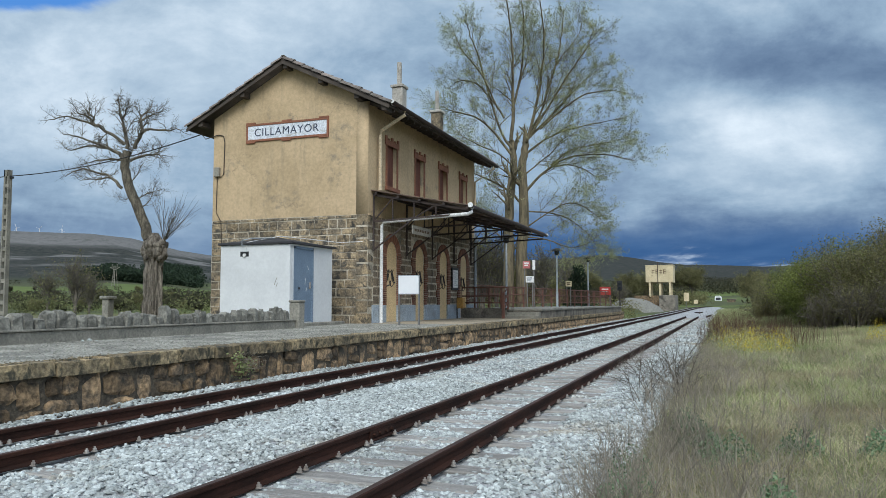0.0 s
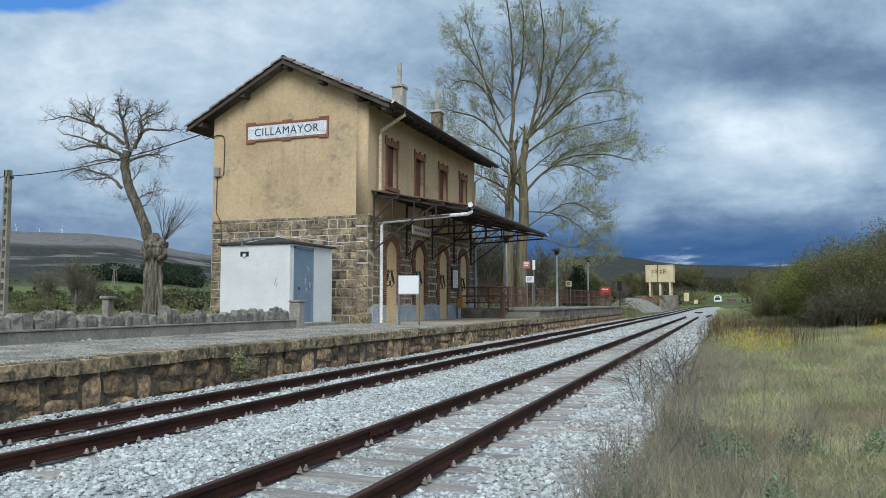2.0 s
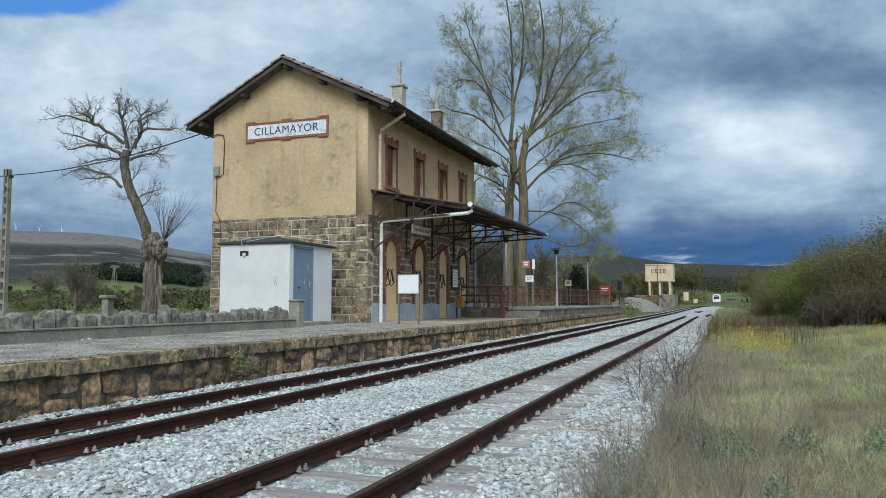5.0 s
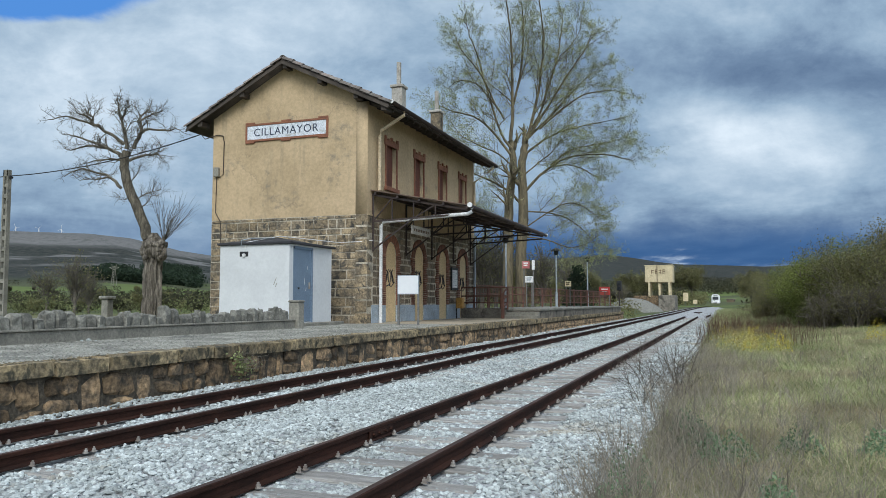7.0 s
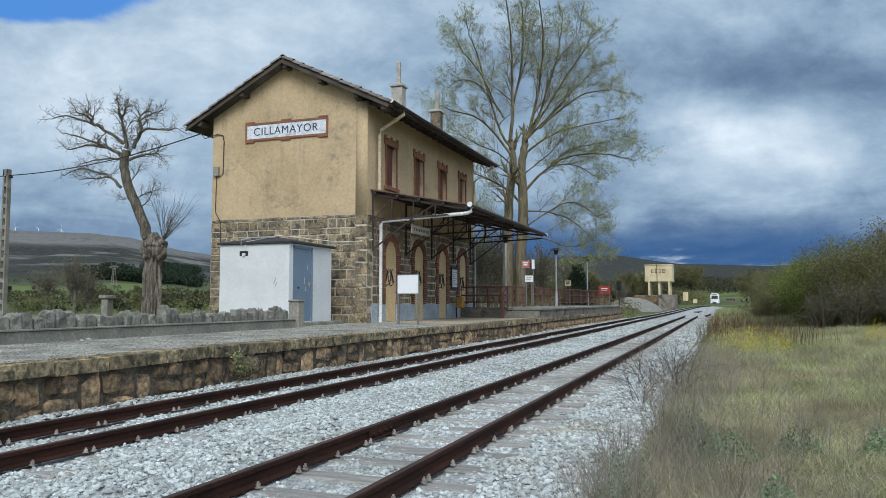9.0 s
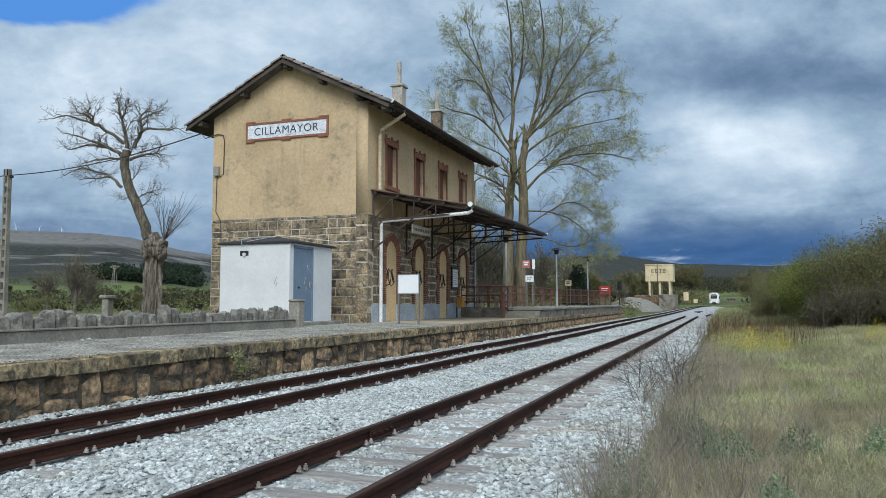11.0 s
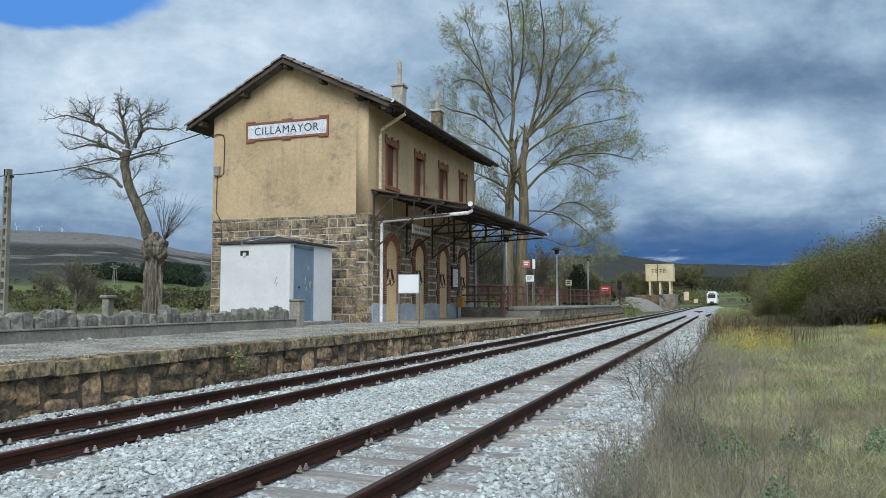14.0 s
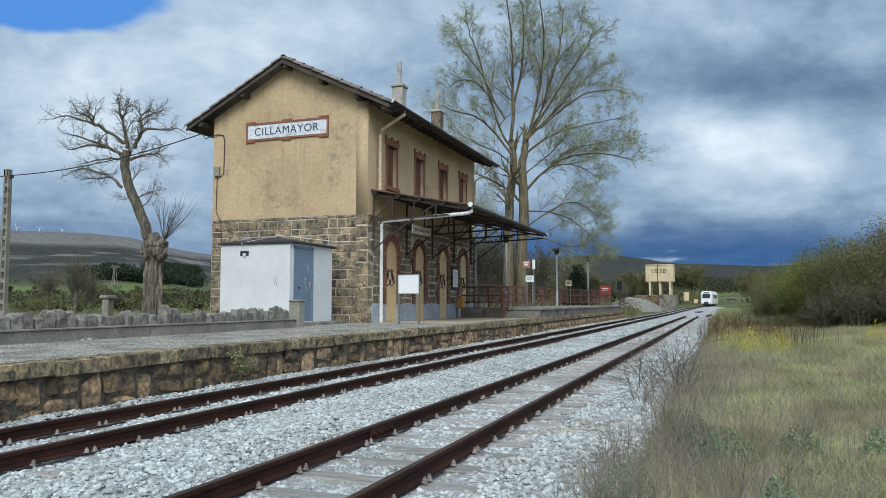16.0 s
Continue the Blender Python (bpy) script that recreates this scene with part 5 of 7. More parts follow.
# ---- train ----
def build_train():
    tr = thing("railcar", "white metre-gauge diesel railcar with dark windscreen", "train")
    W, L, H = 1.275, 17.5, 3.45
    sec = [(-W, 0.75), (-W, 2.6), (-W + 0.14, 3.1), (-0.75, H), (0.75, H), (W - 0.14, 3.1), (W, 2.6), (W, 0.75), (W - 0.12, 0.42), (-W + 0.12, 0.42)]
    bm = bmesh.new()
    rings = []
    for y, f, lean in ((0.0, 0.86, 0.42), (0.35, 0.97, 0.12), (0.9, 1, 0), (L - 0.9, 1, 0), (L - 0.35, 0.97, -0.12), (L, 0.86, -0.42)):
        rings.append([bm.verts.new((a * f, y + lean * max(0, (b - 1.4) / 2), b)) for a, b in sec])
    for p, q in zip(rings, rings[1:]):
        for k in range(len(sec)):
            bm.faces.new((p[k], p[(k + 1) % len(sec)], q[(k + 1) % len(sec)], q[k]))
    bm.faces.new(rings[0]), bm.faces.new(rings[-1])
    part("body", bm, "train_white", tr, "glossy white car body")
    part("windscreen", moved(bx(-0.85, 0.85, -0.03, 0.02, -0.48, 0.48, 0.05), pose(0, 0.17, 2.28, -12)), "glass", tr, "dark wide windscreen")
    part("destination_display", moved(bx(-0.6, 0.6, -0.03, 0.02, -0.12, 0.12, 0.02), pose(0, 0.33, 3.02, -14)), "glass", tr)
    for s in (-1, 1):
        part("headlight", tb([(s * 0.75, -0.06, 1.12), (s * 0.75, 0.1, 1.12)], 0.12, 12), "headlight", tr, "round white headlight")
    part("headlight", tb([(0, 0.27, 3.3), (0, 0.5, 3.3)], 0.08, 10), "headlight", tr, "round white headlight")
    part("coupler", bx(-0.45, 0.45, -0.4, 0.2, 0.45, 0.95, 0.05), "train_grey", tr, "dark coupler and buffer beam")
    part("skirt", bx(-1.0, 1.0, -0.08, 0.3, 0.2, 0.55, 0.04), "train_grey", tr)
    for s in (-1, 1):
        for k in range(6):
            part("side_window", bx(s * W - 0.015, s * W + 0.015, 2.3 + k * 2.2, 3.8 + k * 2.2, 1.75, 2.6, 0.01), "glass", tr)
    for y in (3.0, L - 3.0):
        part("bogie", bx(-0.85, 0.85, y - 1.3, y + 1.3, 0.2, 0.7, 0.05), "train_grey", tr)
        for dy in (-0.9, 0.9):
            part("wheelset", tb([(-0.58, y + dy, 0.38), (0.58, y + dy, 0.38)], 0.38, 16), "train_grey", tr)
    part("underframe", bx(-1.1, 1.1, 5, L - 5, 0.3, 0.75), "train_grey", tr)
    return tr


def glow():
    m = bpy.data.materials.new("headlight_glow")
    m.use_nodes = True
    m.node_tree.nodes["Principled BSDF"].inputs["Emission Color"].default_value = (1, 0.97, 0.9, 1)
    m.node_tree.nodes["Principled BSDF"].inputs["Emission Strength"].default_value = 0.5
    return m


M["headlight"] = glow()
railcar = build_train()


# ---- wind turbines on the ridge ----
def turbine(px, scale):
    a = math.atan((px - 784) / 1340) - radians(HEADING)
    r = 2450.0
    x, y = r * math.sin(a), r * math.cos(a)
    t = thing("wind_turbine", "distant white wind turbine on the ridge", "wind turbine", "ridge turbines")
    z = float(height(np.array(x), np.array(y)))
    part("tower", tb([(x, y, z - 8), (x, y, z + 36 * scale)], [1.6, 1.0], 6), "whitepaint", t)
    for k in range(3):
        b = radians(90 + 120 * k + px)
        bm = bmesh.new()
        bar(bm, (x, y - 1, z + 36 * scale), (x + 14 * math.cos(b), y - 1, z + 36 * scale + 14 * math.sin(b)), 0.6, 0.5)
        part("blade", bm, "whitepaint", t)


for px in (26, 67, 107):
    turbine(px, 0.8)


def pylon():
    """A lattice power pylon far up the slope."""
    a = math.atan((203 - 784) / 1340) - radians(HEADING)
    r = 430.0
    x, y = r * math.sin(a), r * math.cos(a)
    z = float(height(np.array(x), np.array(y)))
    p = thing("power_pylon", "distant grey lattice power pylon on the slope", "pylon")
    H, W = 10.5, 1.1
    for sx in (-1, 1):
        for sy in (-1, 1):
            part("leg", tb([(x + sx * W, y + sy * W, z - 1), (x + sx * 0.45, y + sy * 0.45, z + H * 0.75), (x + sx * 0.3, y + sy * 0.3, z + H)], 0.13, 4), "concrete", p)
    for k in range(6):
        f = k / 6
        w0, w1 = W * (1 - f * 0.75), W * (1 - (f + 0.16) * 0.75)
        part("brace", tb([(x - w0, y - w0, z + H * 0.75 * f), (x + w1, y - w1, z + H * 0.75 * (f + 0.16))], 0.08, 4), "concrete", p)
        part("brace", tb([(x + w0, y - w0, z + H * 0.75 * f), (x - w1, y - w1, z + H * 0.75 * (f + 0.16))], 0.08, 4), "concrete", p)
    for s in (-1, 1):
        part("cross_arm", tb([(x, y, z + H * 0.8), (x + s * 3.2, y, z + H * 0.92)], 0.13, 4), "concrete", p)
        part("cross_arm", tb([(x, y, z + H * 0.95), (x + s * 3.2, y, z + H * 0.92)], 0.11, 4), "concrete", p)
        part("horn", tb([(x + s * 1.2, y, z + H * 0.9), (x + s * 1.7, y, z + H * 1.08)], 0.1, 4), "concrete", p)


pylon()


def signal():
    s = thing("railway_signal", "dark two-lamp signal on a short mast", "signal")
    x, y = -8.1, 64.0
    part("mast", tb([(x, y, -0.2), (x, y, 2.3)], 0.05, 8), "iron", s)
    part("head", bx(x - 0.2, x + 0.2, y - 0.1, y + 0.1, 2.2, 3.0, 0.03), "black", s)
    for z in (2.4, 2.75):
        part("lens", tb([(x, y - 0.2, z), (x, y - 0.1, z)], 0.11, 10), "glass", s)


signal()


def rubble_lump():
    rng = random.Random(6)
    for x, y, r in ((-10.85, 10.6, 0.03), (-10.8, 10.7, 0.05), (-10.86, 10.8, 0.028), (-10.7, 10.78, 0.02)):
        bm = bmesh.new()
        bmesh.ops.create_icosphere(bm, subdivisions=1, radius=r)
        for v in bm.verts:
            v.co *= rng.uniform(0.65, 1.25)
            v.co.z *= 0.6
            v.co += Vector((x, y, ZP + r * 0.6))
        tagged(part("loose_stone", bm, "ballast"), "loose white stone lying on the platform", "stone", "loose platform stones")


rubble_lump()


# ---- trees and shrubs ----
class Wood:
    """Gathers tapered branches and leaves as arrays."""

    def __init__(self, seed):
        self.rng = random.Random(seed)
        self.v, self.q, self.tips, self.lv = [], [], [], []

    def branch(self, pts, r0, r1, seg):
        base = len(self.v)
        n = len(pts)
        for i, p in enumerate(pts):
            d = (pts[min(i + 1, n - 1)] - pts[max(i - 1, 0)])
            d.normalize()
            a = d.cross(Vector((0.3, 0.2, 1)) if abs(d.z) < 0.9 else Vector((1, 0.1, 0)))
            a.normalize()
            b = d.cross(a)
            r = r0 + (r1 - r0) * i / (n - 1)
            for k in range(seg):
                t = 2 * math.pi * k / seg
                self.v.append(p + (a * math.cos(t) + b * math.sin(t)) * r)
        for i in range(n - 1):
            for k in range(seg):
                k2 = (k + 1) % seg
                self.q += [base + i * seg + k, base + i * seg + k2, base + (i + 1) * seg + k2, base + (i + 1) * seg + k]

    def grow(self, p, d, length, r, levels, wiggle=0.2, lift=0.25, spread_=(25, 55), thin=(0.4, 0.6), start=0.25, droop=0.0, shrink=(0.42, 0.62)):
        rng = self.rng
        level = len(levels)
        n = 5 if level > 2 else (4 if level > 1 else 3)
        pts, dd = [p.copy()], d.normalized()
        for i in range(n):
            dd = dd + Vector((rng.gauss(0, 1), rng.gauss(0, 1), rng.gauss(0, 0.7))) * wiggle
            dd.z += lift * (0.5 if level > 1 else 0.2) - droop * (level < 3)
            dd.normalize()
            pts.append(pts[-1] + dd * (length / n))
        seg = 8 if r > 0.15 else (5 if r > 0.03 else 3)
        self.branch(pts, r, max(r * 0.5, min(0.005, r * 0.6)), seg)
        if not levels:
            self.tips.append((pts[-1], dd))
            self.tips.append((pts[-2], dd))
            return
        count = levels[0]
        for k in range(count):
            f = start + (1 - start) * (k + rng.random()) / count
            f = min(f, 0.98) * n
            i = int(f)
            q = pts[i].lerp(pts[min(i + 1, n)], f - i)
            ax = (pts[min(i + 1, n)] - pts[i]).normalized()
            side = ax.cross(Vector((rng.gauss(0, 1), rng.gauss(0, 1), rng.gauss(0, 1)))).normalized()
            a = radians(rng.uniform(*spread_))
            self.grow(q, ax * math.cos(a) + side * math.sin(a), length * rng.uniform(*shrink), r * rng.uniform(*thin), levels[1:], wiggle, lift, spread_, thin, 0.2, droop, shrink)
        self.grow(pts[-1], dd, length * 0.5, r * 0.45, levels[1:], wiggle, lift, spread_, thin, 0.2, droop, shrink)

    def leaves(self, per, size, reach, drop=0.0):
        rng = self.rng
        for p, d in self.tips:
            for _ in range(per):
                c = p + Vector((rng.gauss(0, reach), rng.gauss(0, reach), rng.gauss(0, reach) - drop))
                self.leaf(c, size * rng.uniform(0.6, 1.3))

    def leaf(self, c, s):
        rng = self.rng
        a = Vector((rng.gauss(0, 1), rng.gauss(0, 1), rng.gauss(0, 1))).normalized()
        b = a.cross(Vector((rng.gauss(0, 1), rng.gauss(0, 1), rng.gauss(0, 1)))).normalized()
        self.lv += [c - a * s, c + b * s * 0.5, c + a * s, c - b * s * 0.5]

    def wood_mesh(self, name, mat):
        return quick_mesh(name, [tuple(v) for v in self.v], self.q, 4, mat, True)

    def leaf_mesh(self, name, mat):
        return quick_mesh(name, [tuple(v) for v in self.lv], list(range(len(self.lv))), 4, mat)


def limb(w, origin, right, away, r0, r1, pts, depth, subs, reach, levels, grow, knot=0.2):
    """A limb through points (across, up) in the tree's own plane, swung towards or away from the track, with side branches."""
    n = len(pts) - 1
    line = [origin + right * a + away * (depth * (k / n) ** 1.2) + Vector((0, 0, b)) for k, (a, b) in enumerate(pts)]
    fine = []
    for k in range(n):
        p0, p1, p2, p3 = line[max(k - 1, 0)], line[k], line[k + 1], line[min(k + 2, n)]
        for j in range(3):
            t = j / 3
            fine.append(0.5 * (2 * p1 + (p2 - p0) * t + (2 * p0 - 5 * p1 + 4 * p2 - p3) * t * t + (3 * p1 - p0 - 3 * p2 + p3) * t ** 3) + Vector([w.rng.gauss(0, r0 * knot) for _ in range(3)]) * (k + j > 0))
    fine.append(line[-1])
    w.branch(fine, r0, r1, 8 if r0 > 0.1 else 6)
    m = len(fine) - 1
    for k in range(subs):
        f = (0.18 + 0.82 * (k + w.rng.random()) / subs) * m
        i = min(int(f), m - 1)
        q = fine[i].lerp(fine[i + 1], f - i)
        ax = (fine[i + 1] - fine[i]).normalized()
        side = ax.cross(Vector((w.rng.gauss(0, 1), w.rng.gauss(0, 1), w.rng.gauss(0, 1)))).normalized()
        a = radians(w.rng.uniform(25, 65))
        fall = 1.15 - 0.5 * f / m
        w.grow(q, ax * math.cos(a) + side * math.sin(a) + Vector((0, 0, 0.25)), reach * w.rng.uniform(0.6, 1.15) * fall, max(r1, (r0 + (r1 - r0) * f / m) * 0.42), levels, **grow)


def poplar():
    t = thing("poplar_tree", "tall twin-stemmed poplar with sparse young yellow-green leaves", "tree")
    w = Wood(21)
    h = radians(HEADING)
    right, away, base = Vector((math.cos(h), math.sin(h), 0)), Vector((-math.sin(h), math.cos(h), 0)), Vector((-12.0, 45.0, 0.0))
    stems = (
        (0.4, 0.26, ((-0.41, 2.36), (-0.35, 4.56), (-0.33, 6.6), (-0.1, 8.83), (0.0, 10.12), (-0.17, 11.25))),
        (0.42, 0.27, ((0.43, 2.36), (0.48, 4.56), (0.6, 7.11), (0.54, 9.35), (0.67, 10.73), (0.79, 11.25))),)
    boughs = (
        (0.2, 0.03, ((-0.17, 11.25), (-0.05, 13.16), (-0.08, 14.91), (-0.13, 17.01), (-0.39, 19.14), (-0.56, 20.2))),
        (0.15, 0.03, ((-0.1, 10.73), (-0.75, 11.77), (-1.54, 14.38), (-2.13, 16.66), (-2.65, 18.25), (-2.82, 19.14))),
        (0.14, 0.02, ((-0.19, 10.38), (-1.12, 11.59), (-2.15, 12.55), (-3.35, 12.9), (-4.2, 13.16), (-4.89, 13.42))),
        (0.12, 0.02, ((-0.6, 12.64), (-1.28, 13.86), (-2.31, 15.08), (-3.34, 15.43), (-4.03, 15.08))),
        (0.1, 0.02, ((-0.94, 13.16), (-1.97, 15.43), (-3.17, 17.01), (-3.68, 18.25))),
        (0.13, 0.03, ((-0.09, 13.16), (0.44, 15.26), (0.63, 17.54), (0.56, 19.31), (0.31, 20.38))),
        (0.18, 0.03, ((0.79, 11.25), (1.2, 12.64), (1.64, 14.91), (1.84, 17.01), (1.68, 19.14), (1.43, 20.2))),
        (0.16, 0.03, ((0.75, 11.07), (1.63, 12.81), (2.33, 14.91), (2.96, 16.84), (3.23, 18.61), (3.42, 19.85))),
        (0.14, 0.03, ((0.93, 11.42), (2.14, 13.33), (3.37, 15.26), (4.42, 16.84), (4.96, 18.07))),
        (0.14, 0.02, ((0.96, 11.42), (2.31, 12.81), (3.7, 14.38), (5.1, 15.78), (6.14, 16.66))),
        (0.13, 0.02, ((0.75, 10.38), (1.95, 11.33), (3.33, 11.94), (5.05, 12.38), (6.77, 12.72))),
        (0.11, 0.02, ((1.62, 11.94), (3.0, 13.16), (4.39, 14.03), (5.76, 14.21), (6.62, 14.03))),
        (0.15, 0.02, ((0.65, 7.97), (1.59, 9.0), (2.79, 9.86), (4.16, 10.21), (5.87, 10.12), (7.31, 9.69))),
        (0.1, 0.02, ((2.28, 9.69), (3.66, 10.73), (5.03, 11.07), (6.4, 11.42), (7.44, 11.77))),
        (0.09, 0.02, ((2.11, 9.52), (3.3, 9.69), (4.32, 9.35), (5.0, 8.83))),
        (0.15, 0.03, ((0.47, 7.29), (-0.29, 8.14), (-1.31, 8.83), (-2.33, 9.43), (-3.35, 10.38))),
        (0.09, 0.02, ((0.64, 6.77), (1.91, 6.77), (3.27, 6.43), (4.44, 5.58), (5.28, 4.56))),
        (0.08, 0.02, ((0.63, 5.75), (1.91, 6.6), (3.28, 7.29), (4.29, 6.94), (5.13, 6.26))),
        (0.08, 0.02, ((0.62, 5.24), (1.89, 5.07), (3.24, 4.56), (4.26, 4.73), (4.95, 5.24))),
        (0.08, 0.02, ((-0.39, 4.9), (-1.15, 5.58), (-1.83, 6.43), (-2.17, 7.46))),
        (0.09, 0.02, ((-0.11, 9.69), (-0.96, 10.38), (-2.15, 10.9), (-3.18, 11.42), (-3.86, 12.29))),
        (0.08, 0.02, ((0.26, 14.38), (0.79, 16.13), (1.15, 17.72), (1.25, 19.14))),
        (0.08, 0.02, ((1.89, 13.51), (2.51, 15.78), (4.09, 17.9), (4.45, 19.14))),
        (0.08, 0.02, ((0.57, 9.0), (1.6, 9.86), (2.29, 10.38), (2.81, 11.07))),)
    for r0, r1, pts in stems:
        limb(w, base, right, away, r0 * 0.88, r1 * 0.72, ((pts[0][0], 0.1),) + pts[1:], 0.2, 3, 1.6, (4, 3), dict(wiggle=0.14, lift=0.1, spread_=(20, 55), thin=(0.3, 0.45)), 0.08)
    for k, (r0, r1, pts) in enumerate(boughs):
        limb(w, base, right, away, r0 * 0.62, r1 * 0.7, pts, (-1.2, 1.4, -0.5, 2.0, 0.5, -0.9)[k % 6], 20, 1.6, (5, 4), dict(wiggle=0.16, lift=0.10, spread_=(22, 58), thin=(0.36, 0.5), droop=0.03))
    piece("trunk", w.wood_mesh("trunk", "bark_moss"), t, label="mossy grey-brown trunk and limbs")
    w.leaves(4, 0.035, 0.075, 0.04)
    piece("crown", w.leaf_mesh("crown", "leaf_tree"), t, label="sparse yellow-green young leaves")


poplar()


def bole_radius(r, a, z):
    """An old bole's outline: broad flutes, cracked plates of bark and a few scars."""
    p = Vector((math.cos(a) * 2.2, math.sin(a) * 2.2, z * 0.45))
    flute = 0.05 * math.sin(5 * a + z * 0.3 + 1.5 * noise.noise(p))
    crack = -0.15 * max(0.0, 1 - abs(noise.noise(p * 1.7 + Vector((7, 0, 0)))) * 4)
    return r + flute + crack + 0.03 * noise.noise(Vector((math.cos(a) * 4, math.sin(a) * 4, z * 3)))


def fine_rings(rows):
    """The same profile in steps of about six centimetres."""
    zs, rs = [z for z, r in rows], [r for z, r in rows]
    return [(float(z), float(np.interp(z, zs, rs))) for z in np.linspace(zs[0], zs[-1], 60)]


def pollard():
    t = thing("pollard_tree", "leafless old pollard with thick knobbly trunk and twisted crown", "tree")
    w = Wood(5)
    x, y = -21.05, 24.0
    # ribbed bole
    bm = bmesh.new()
    rings = []
    for z, r in fine_rings(((0.2, 0.48), (0.5, 0.42), (0.9, 0.39), (1.3, 0.37), (1.7, 0.36), (2.1, 0.35), (2.5, 0.34), (2.9, 0.36), (3.1, 0.44), (3.25, 0.47), (3.45, 0.40), (3.75, 0.28), (3.95, 0.1))):
        rings.append([bm.verts.new((x + bole_radius(r, a, z) * math.cos(a),
                                    y + bole_radius(r, a, z) * math.sin(a), z)) for a in [2 * math.pi * k / 72 for k in range(72)]])
    for p, q in zip(rings, rings[1:]):
        for k in range(72):
            bm.faces.new((p[k], p[(k + 1) % 72], q[(k + 1) % 72], q[k]))
    bm.faces.new(rings[-1])
    rng = random.Random(2)
    for k in range(44):
        a, z = rng.uniform(0, 6.28), rng.uniform(2.95, 3.6)
        b2 = bmesh.new()
        bmesh.ops.create_icosphere(b2, subdivisions=2, radius=rng.uniform(0.07, 0.18))
        for v in b2.verts:
            v.co *= 1 + 0.35 * noise.noise(v.co * 9 + Vector((k, 0, 0)))
        add(bm, b2, Matrix.Translation((x + 0.38 * math.cos(a), y + 0.38 * math.sin(a), z)))
    part("bole", bm, "bark", t, "thick ribbed bole with burrs", True)
    h = radians(HEADING)
    right, away, base = Vector((math.cos(h), math.sin(h), 0)), Vector((-math.sin(h), math.cos(h), 0)), Vector((x, y, 0))
    stem = (
        (0.26, 0.19, ((-0.24, 3.71), (-0.46, 4.41), (-0.81, 5.2), (-1.09, 5.82), (-1.23, 6.35), (-1.25, 6.97), (-1.17, 7.23))),)
    boughs = (
        (0.13, 0.02, ((-1.21, 6.97), (-1.77, 7.25), (-2.57, 7.61), (-3.37, 7.93), (-3.99, 7.99))),
        (0.12, 0.02, ((-1.29, 7.5), (-2.05, 8.02), (-2.68, 8.3), (-3.39, 8.5), (-4.05, 8.35))),
        (0.09, 0.015, ((-2.5, 8.23), (-2.87, 8.66), (-3.27, 8.8), (-3.41, 9.06))),
        (0.08, 0.015, ((-2.64, 8.29), (-2.51, 8.57), (-2.74, 8.71), (-2.52, 8.86))),
        (0.09, 0.015, ((-1.27, 6.92), (-1.94, 7.32), (-2.92, 7.52), (-3.7, 7.37), (-4.02, 7.54))),
        (0.11, 0.015, ((-1.35, 5.74), (-1.82, 6.17), (-2.44, 6.42), (-3.32, 6.54), (-3.88, 6.28))),
        (0.07, 0.015, ((-1.82, 6.15), (-2.26, 6.06), (-2.73, 5.95))),
        (0.13, 0.03, ((-1.2, 7.32), (-1.29, 8.04), (-1.53, 8.66), (-1.74, 9.38))),
        (0.08, 0.015, ((-1.43, 8.48), (-1.2, 8.84), (-0.98, 9.02))),
        (0.13, 0.03, ((-0.89, 7.32), (-0.72, 8.12), (-0.82, 8.75), (-0.63, 9.15))),
        (0.08, 0.015, ((-0.73, 8.39), (-0.4, 8.73), (0.03, 8.97))),
        (0.09, 0.012, ((-0.71, 7.9), (-0.29, 8.08), (0.41, 7.99), (0.94, 8.02), (1.39, 7.79))),
        (0.1, 0.02, ((-1.05, 6.83), (-0.62, 7.06), (-0.09, 7.13), (0.12, 7.52))),
        (0.06, 0.012, ((-0.09, 7.11), (0.16, 7.04), (0.32, 6.86))),
        (0.05, 0.01, ((-0.81, 5.24), (-0.49, 5.55), (-0.06, 5.8))),
        (0.04, 0.01, ((-0.6, 4.92), (-0.31, 5.29), (-0.24, 5.99))),
        (0.04, 0.01, ((-1.07, 5.9), (-0.64, 6.26), (-0.34, 6.57))),
        (0.03, 0.008, ((-0.99, 5.46), (-1.22, 5.29), (-1.57, 5.3))),
        (0.08, 0.015, ((-1.18, 6.79), (-1.75, 6.88), (-2.37, 6.79), (-2.89, 6.61))),)
    S = dict(wiggle=0.30, lift=0.10, spread_=(30, 75), start=0.2, thin=(0.42, 0.58), shrink=(0.4, 0.62))
    for r0, r1, pts in stem:
        limb(w, base, right, away, r0 * 0.8, r1 * 0.85, pts, 0.0, 2, 0.3, (2,), S, 0.07)
    for k, (r0, r1, pts) in enumerate(boughs):
        limb(w, base, right, away, r0 * 0.66, r1 * 0.7, pts, (0.5, -0.6, 0.2, -0.3, 0.8)[k % 5], 12, 0.62, (4, 3), S, 0.3)
    for k in range(40):
        w.grow(base + right * (stem[0][2][-1][0] + w.rng.uniform(-0.25, 0.35)) + Vector((0, w.rng.uniform(-0.2, 0.2), stem[0][2][-1][1] + w.rng.uniform(-0.3, 0.7))), Vector((w.rng.gauss(0, 1), w.rng.gauss(0, 1), 0.6)), 0.4, 0.015, (3,), 0.3)
    # shoots from the bole's head
    for k in range(26):
        w.grow(Vector((x + 0.45, y, 3.6)), Vector((w.rng.uniform(-0.2, 1.3), w.rng.uniform(-0.5, 0.5), 1.0)), w.rng.uniform(0.9, 1.5), 0.012, (3,), 0.06, 0.1, (10, 25))
    piece("crown", w.wood_mesh("crown", "bark_dark"), t, label="bare twisted dark branches")


pollard()


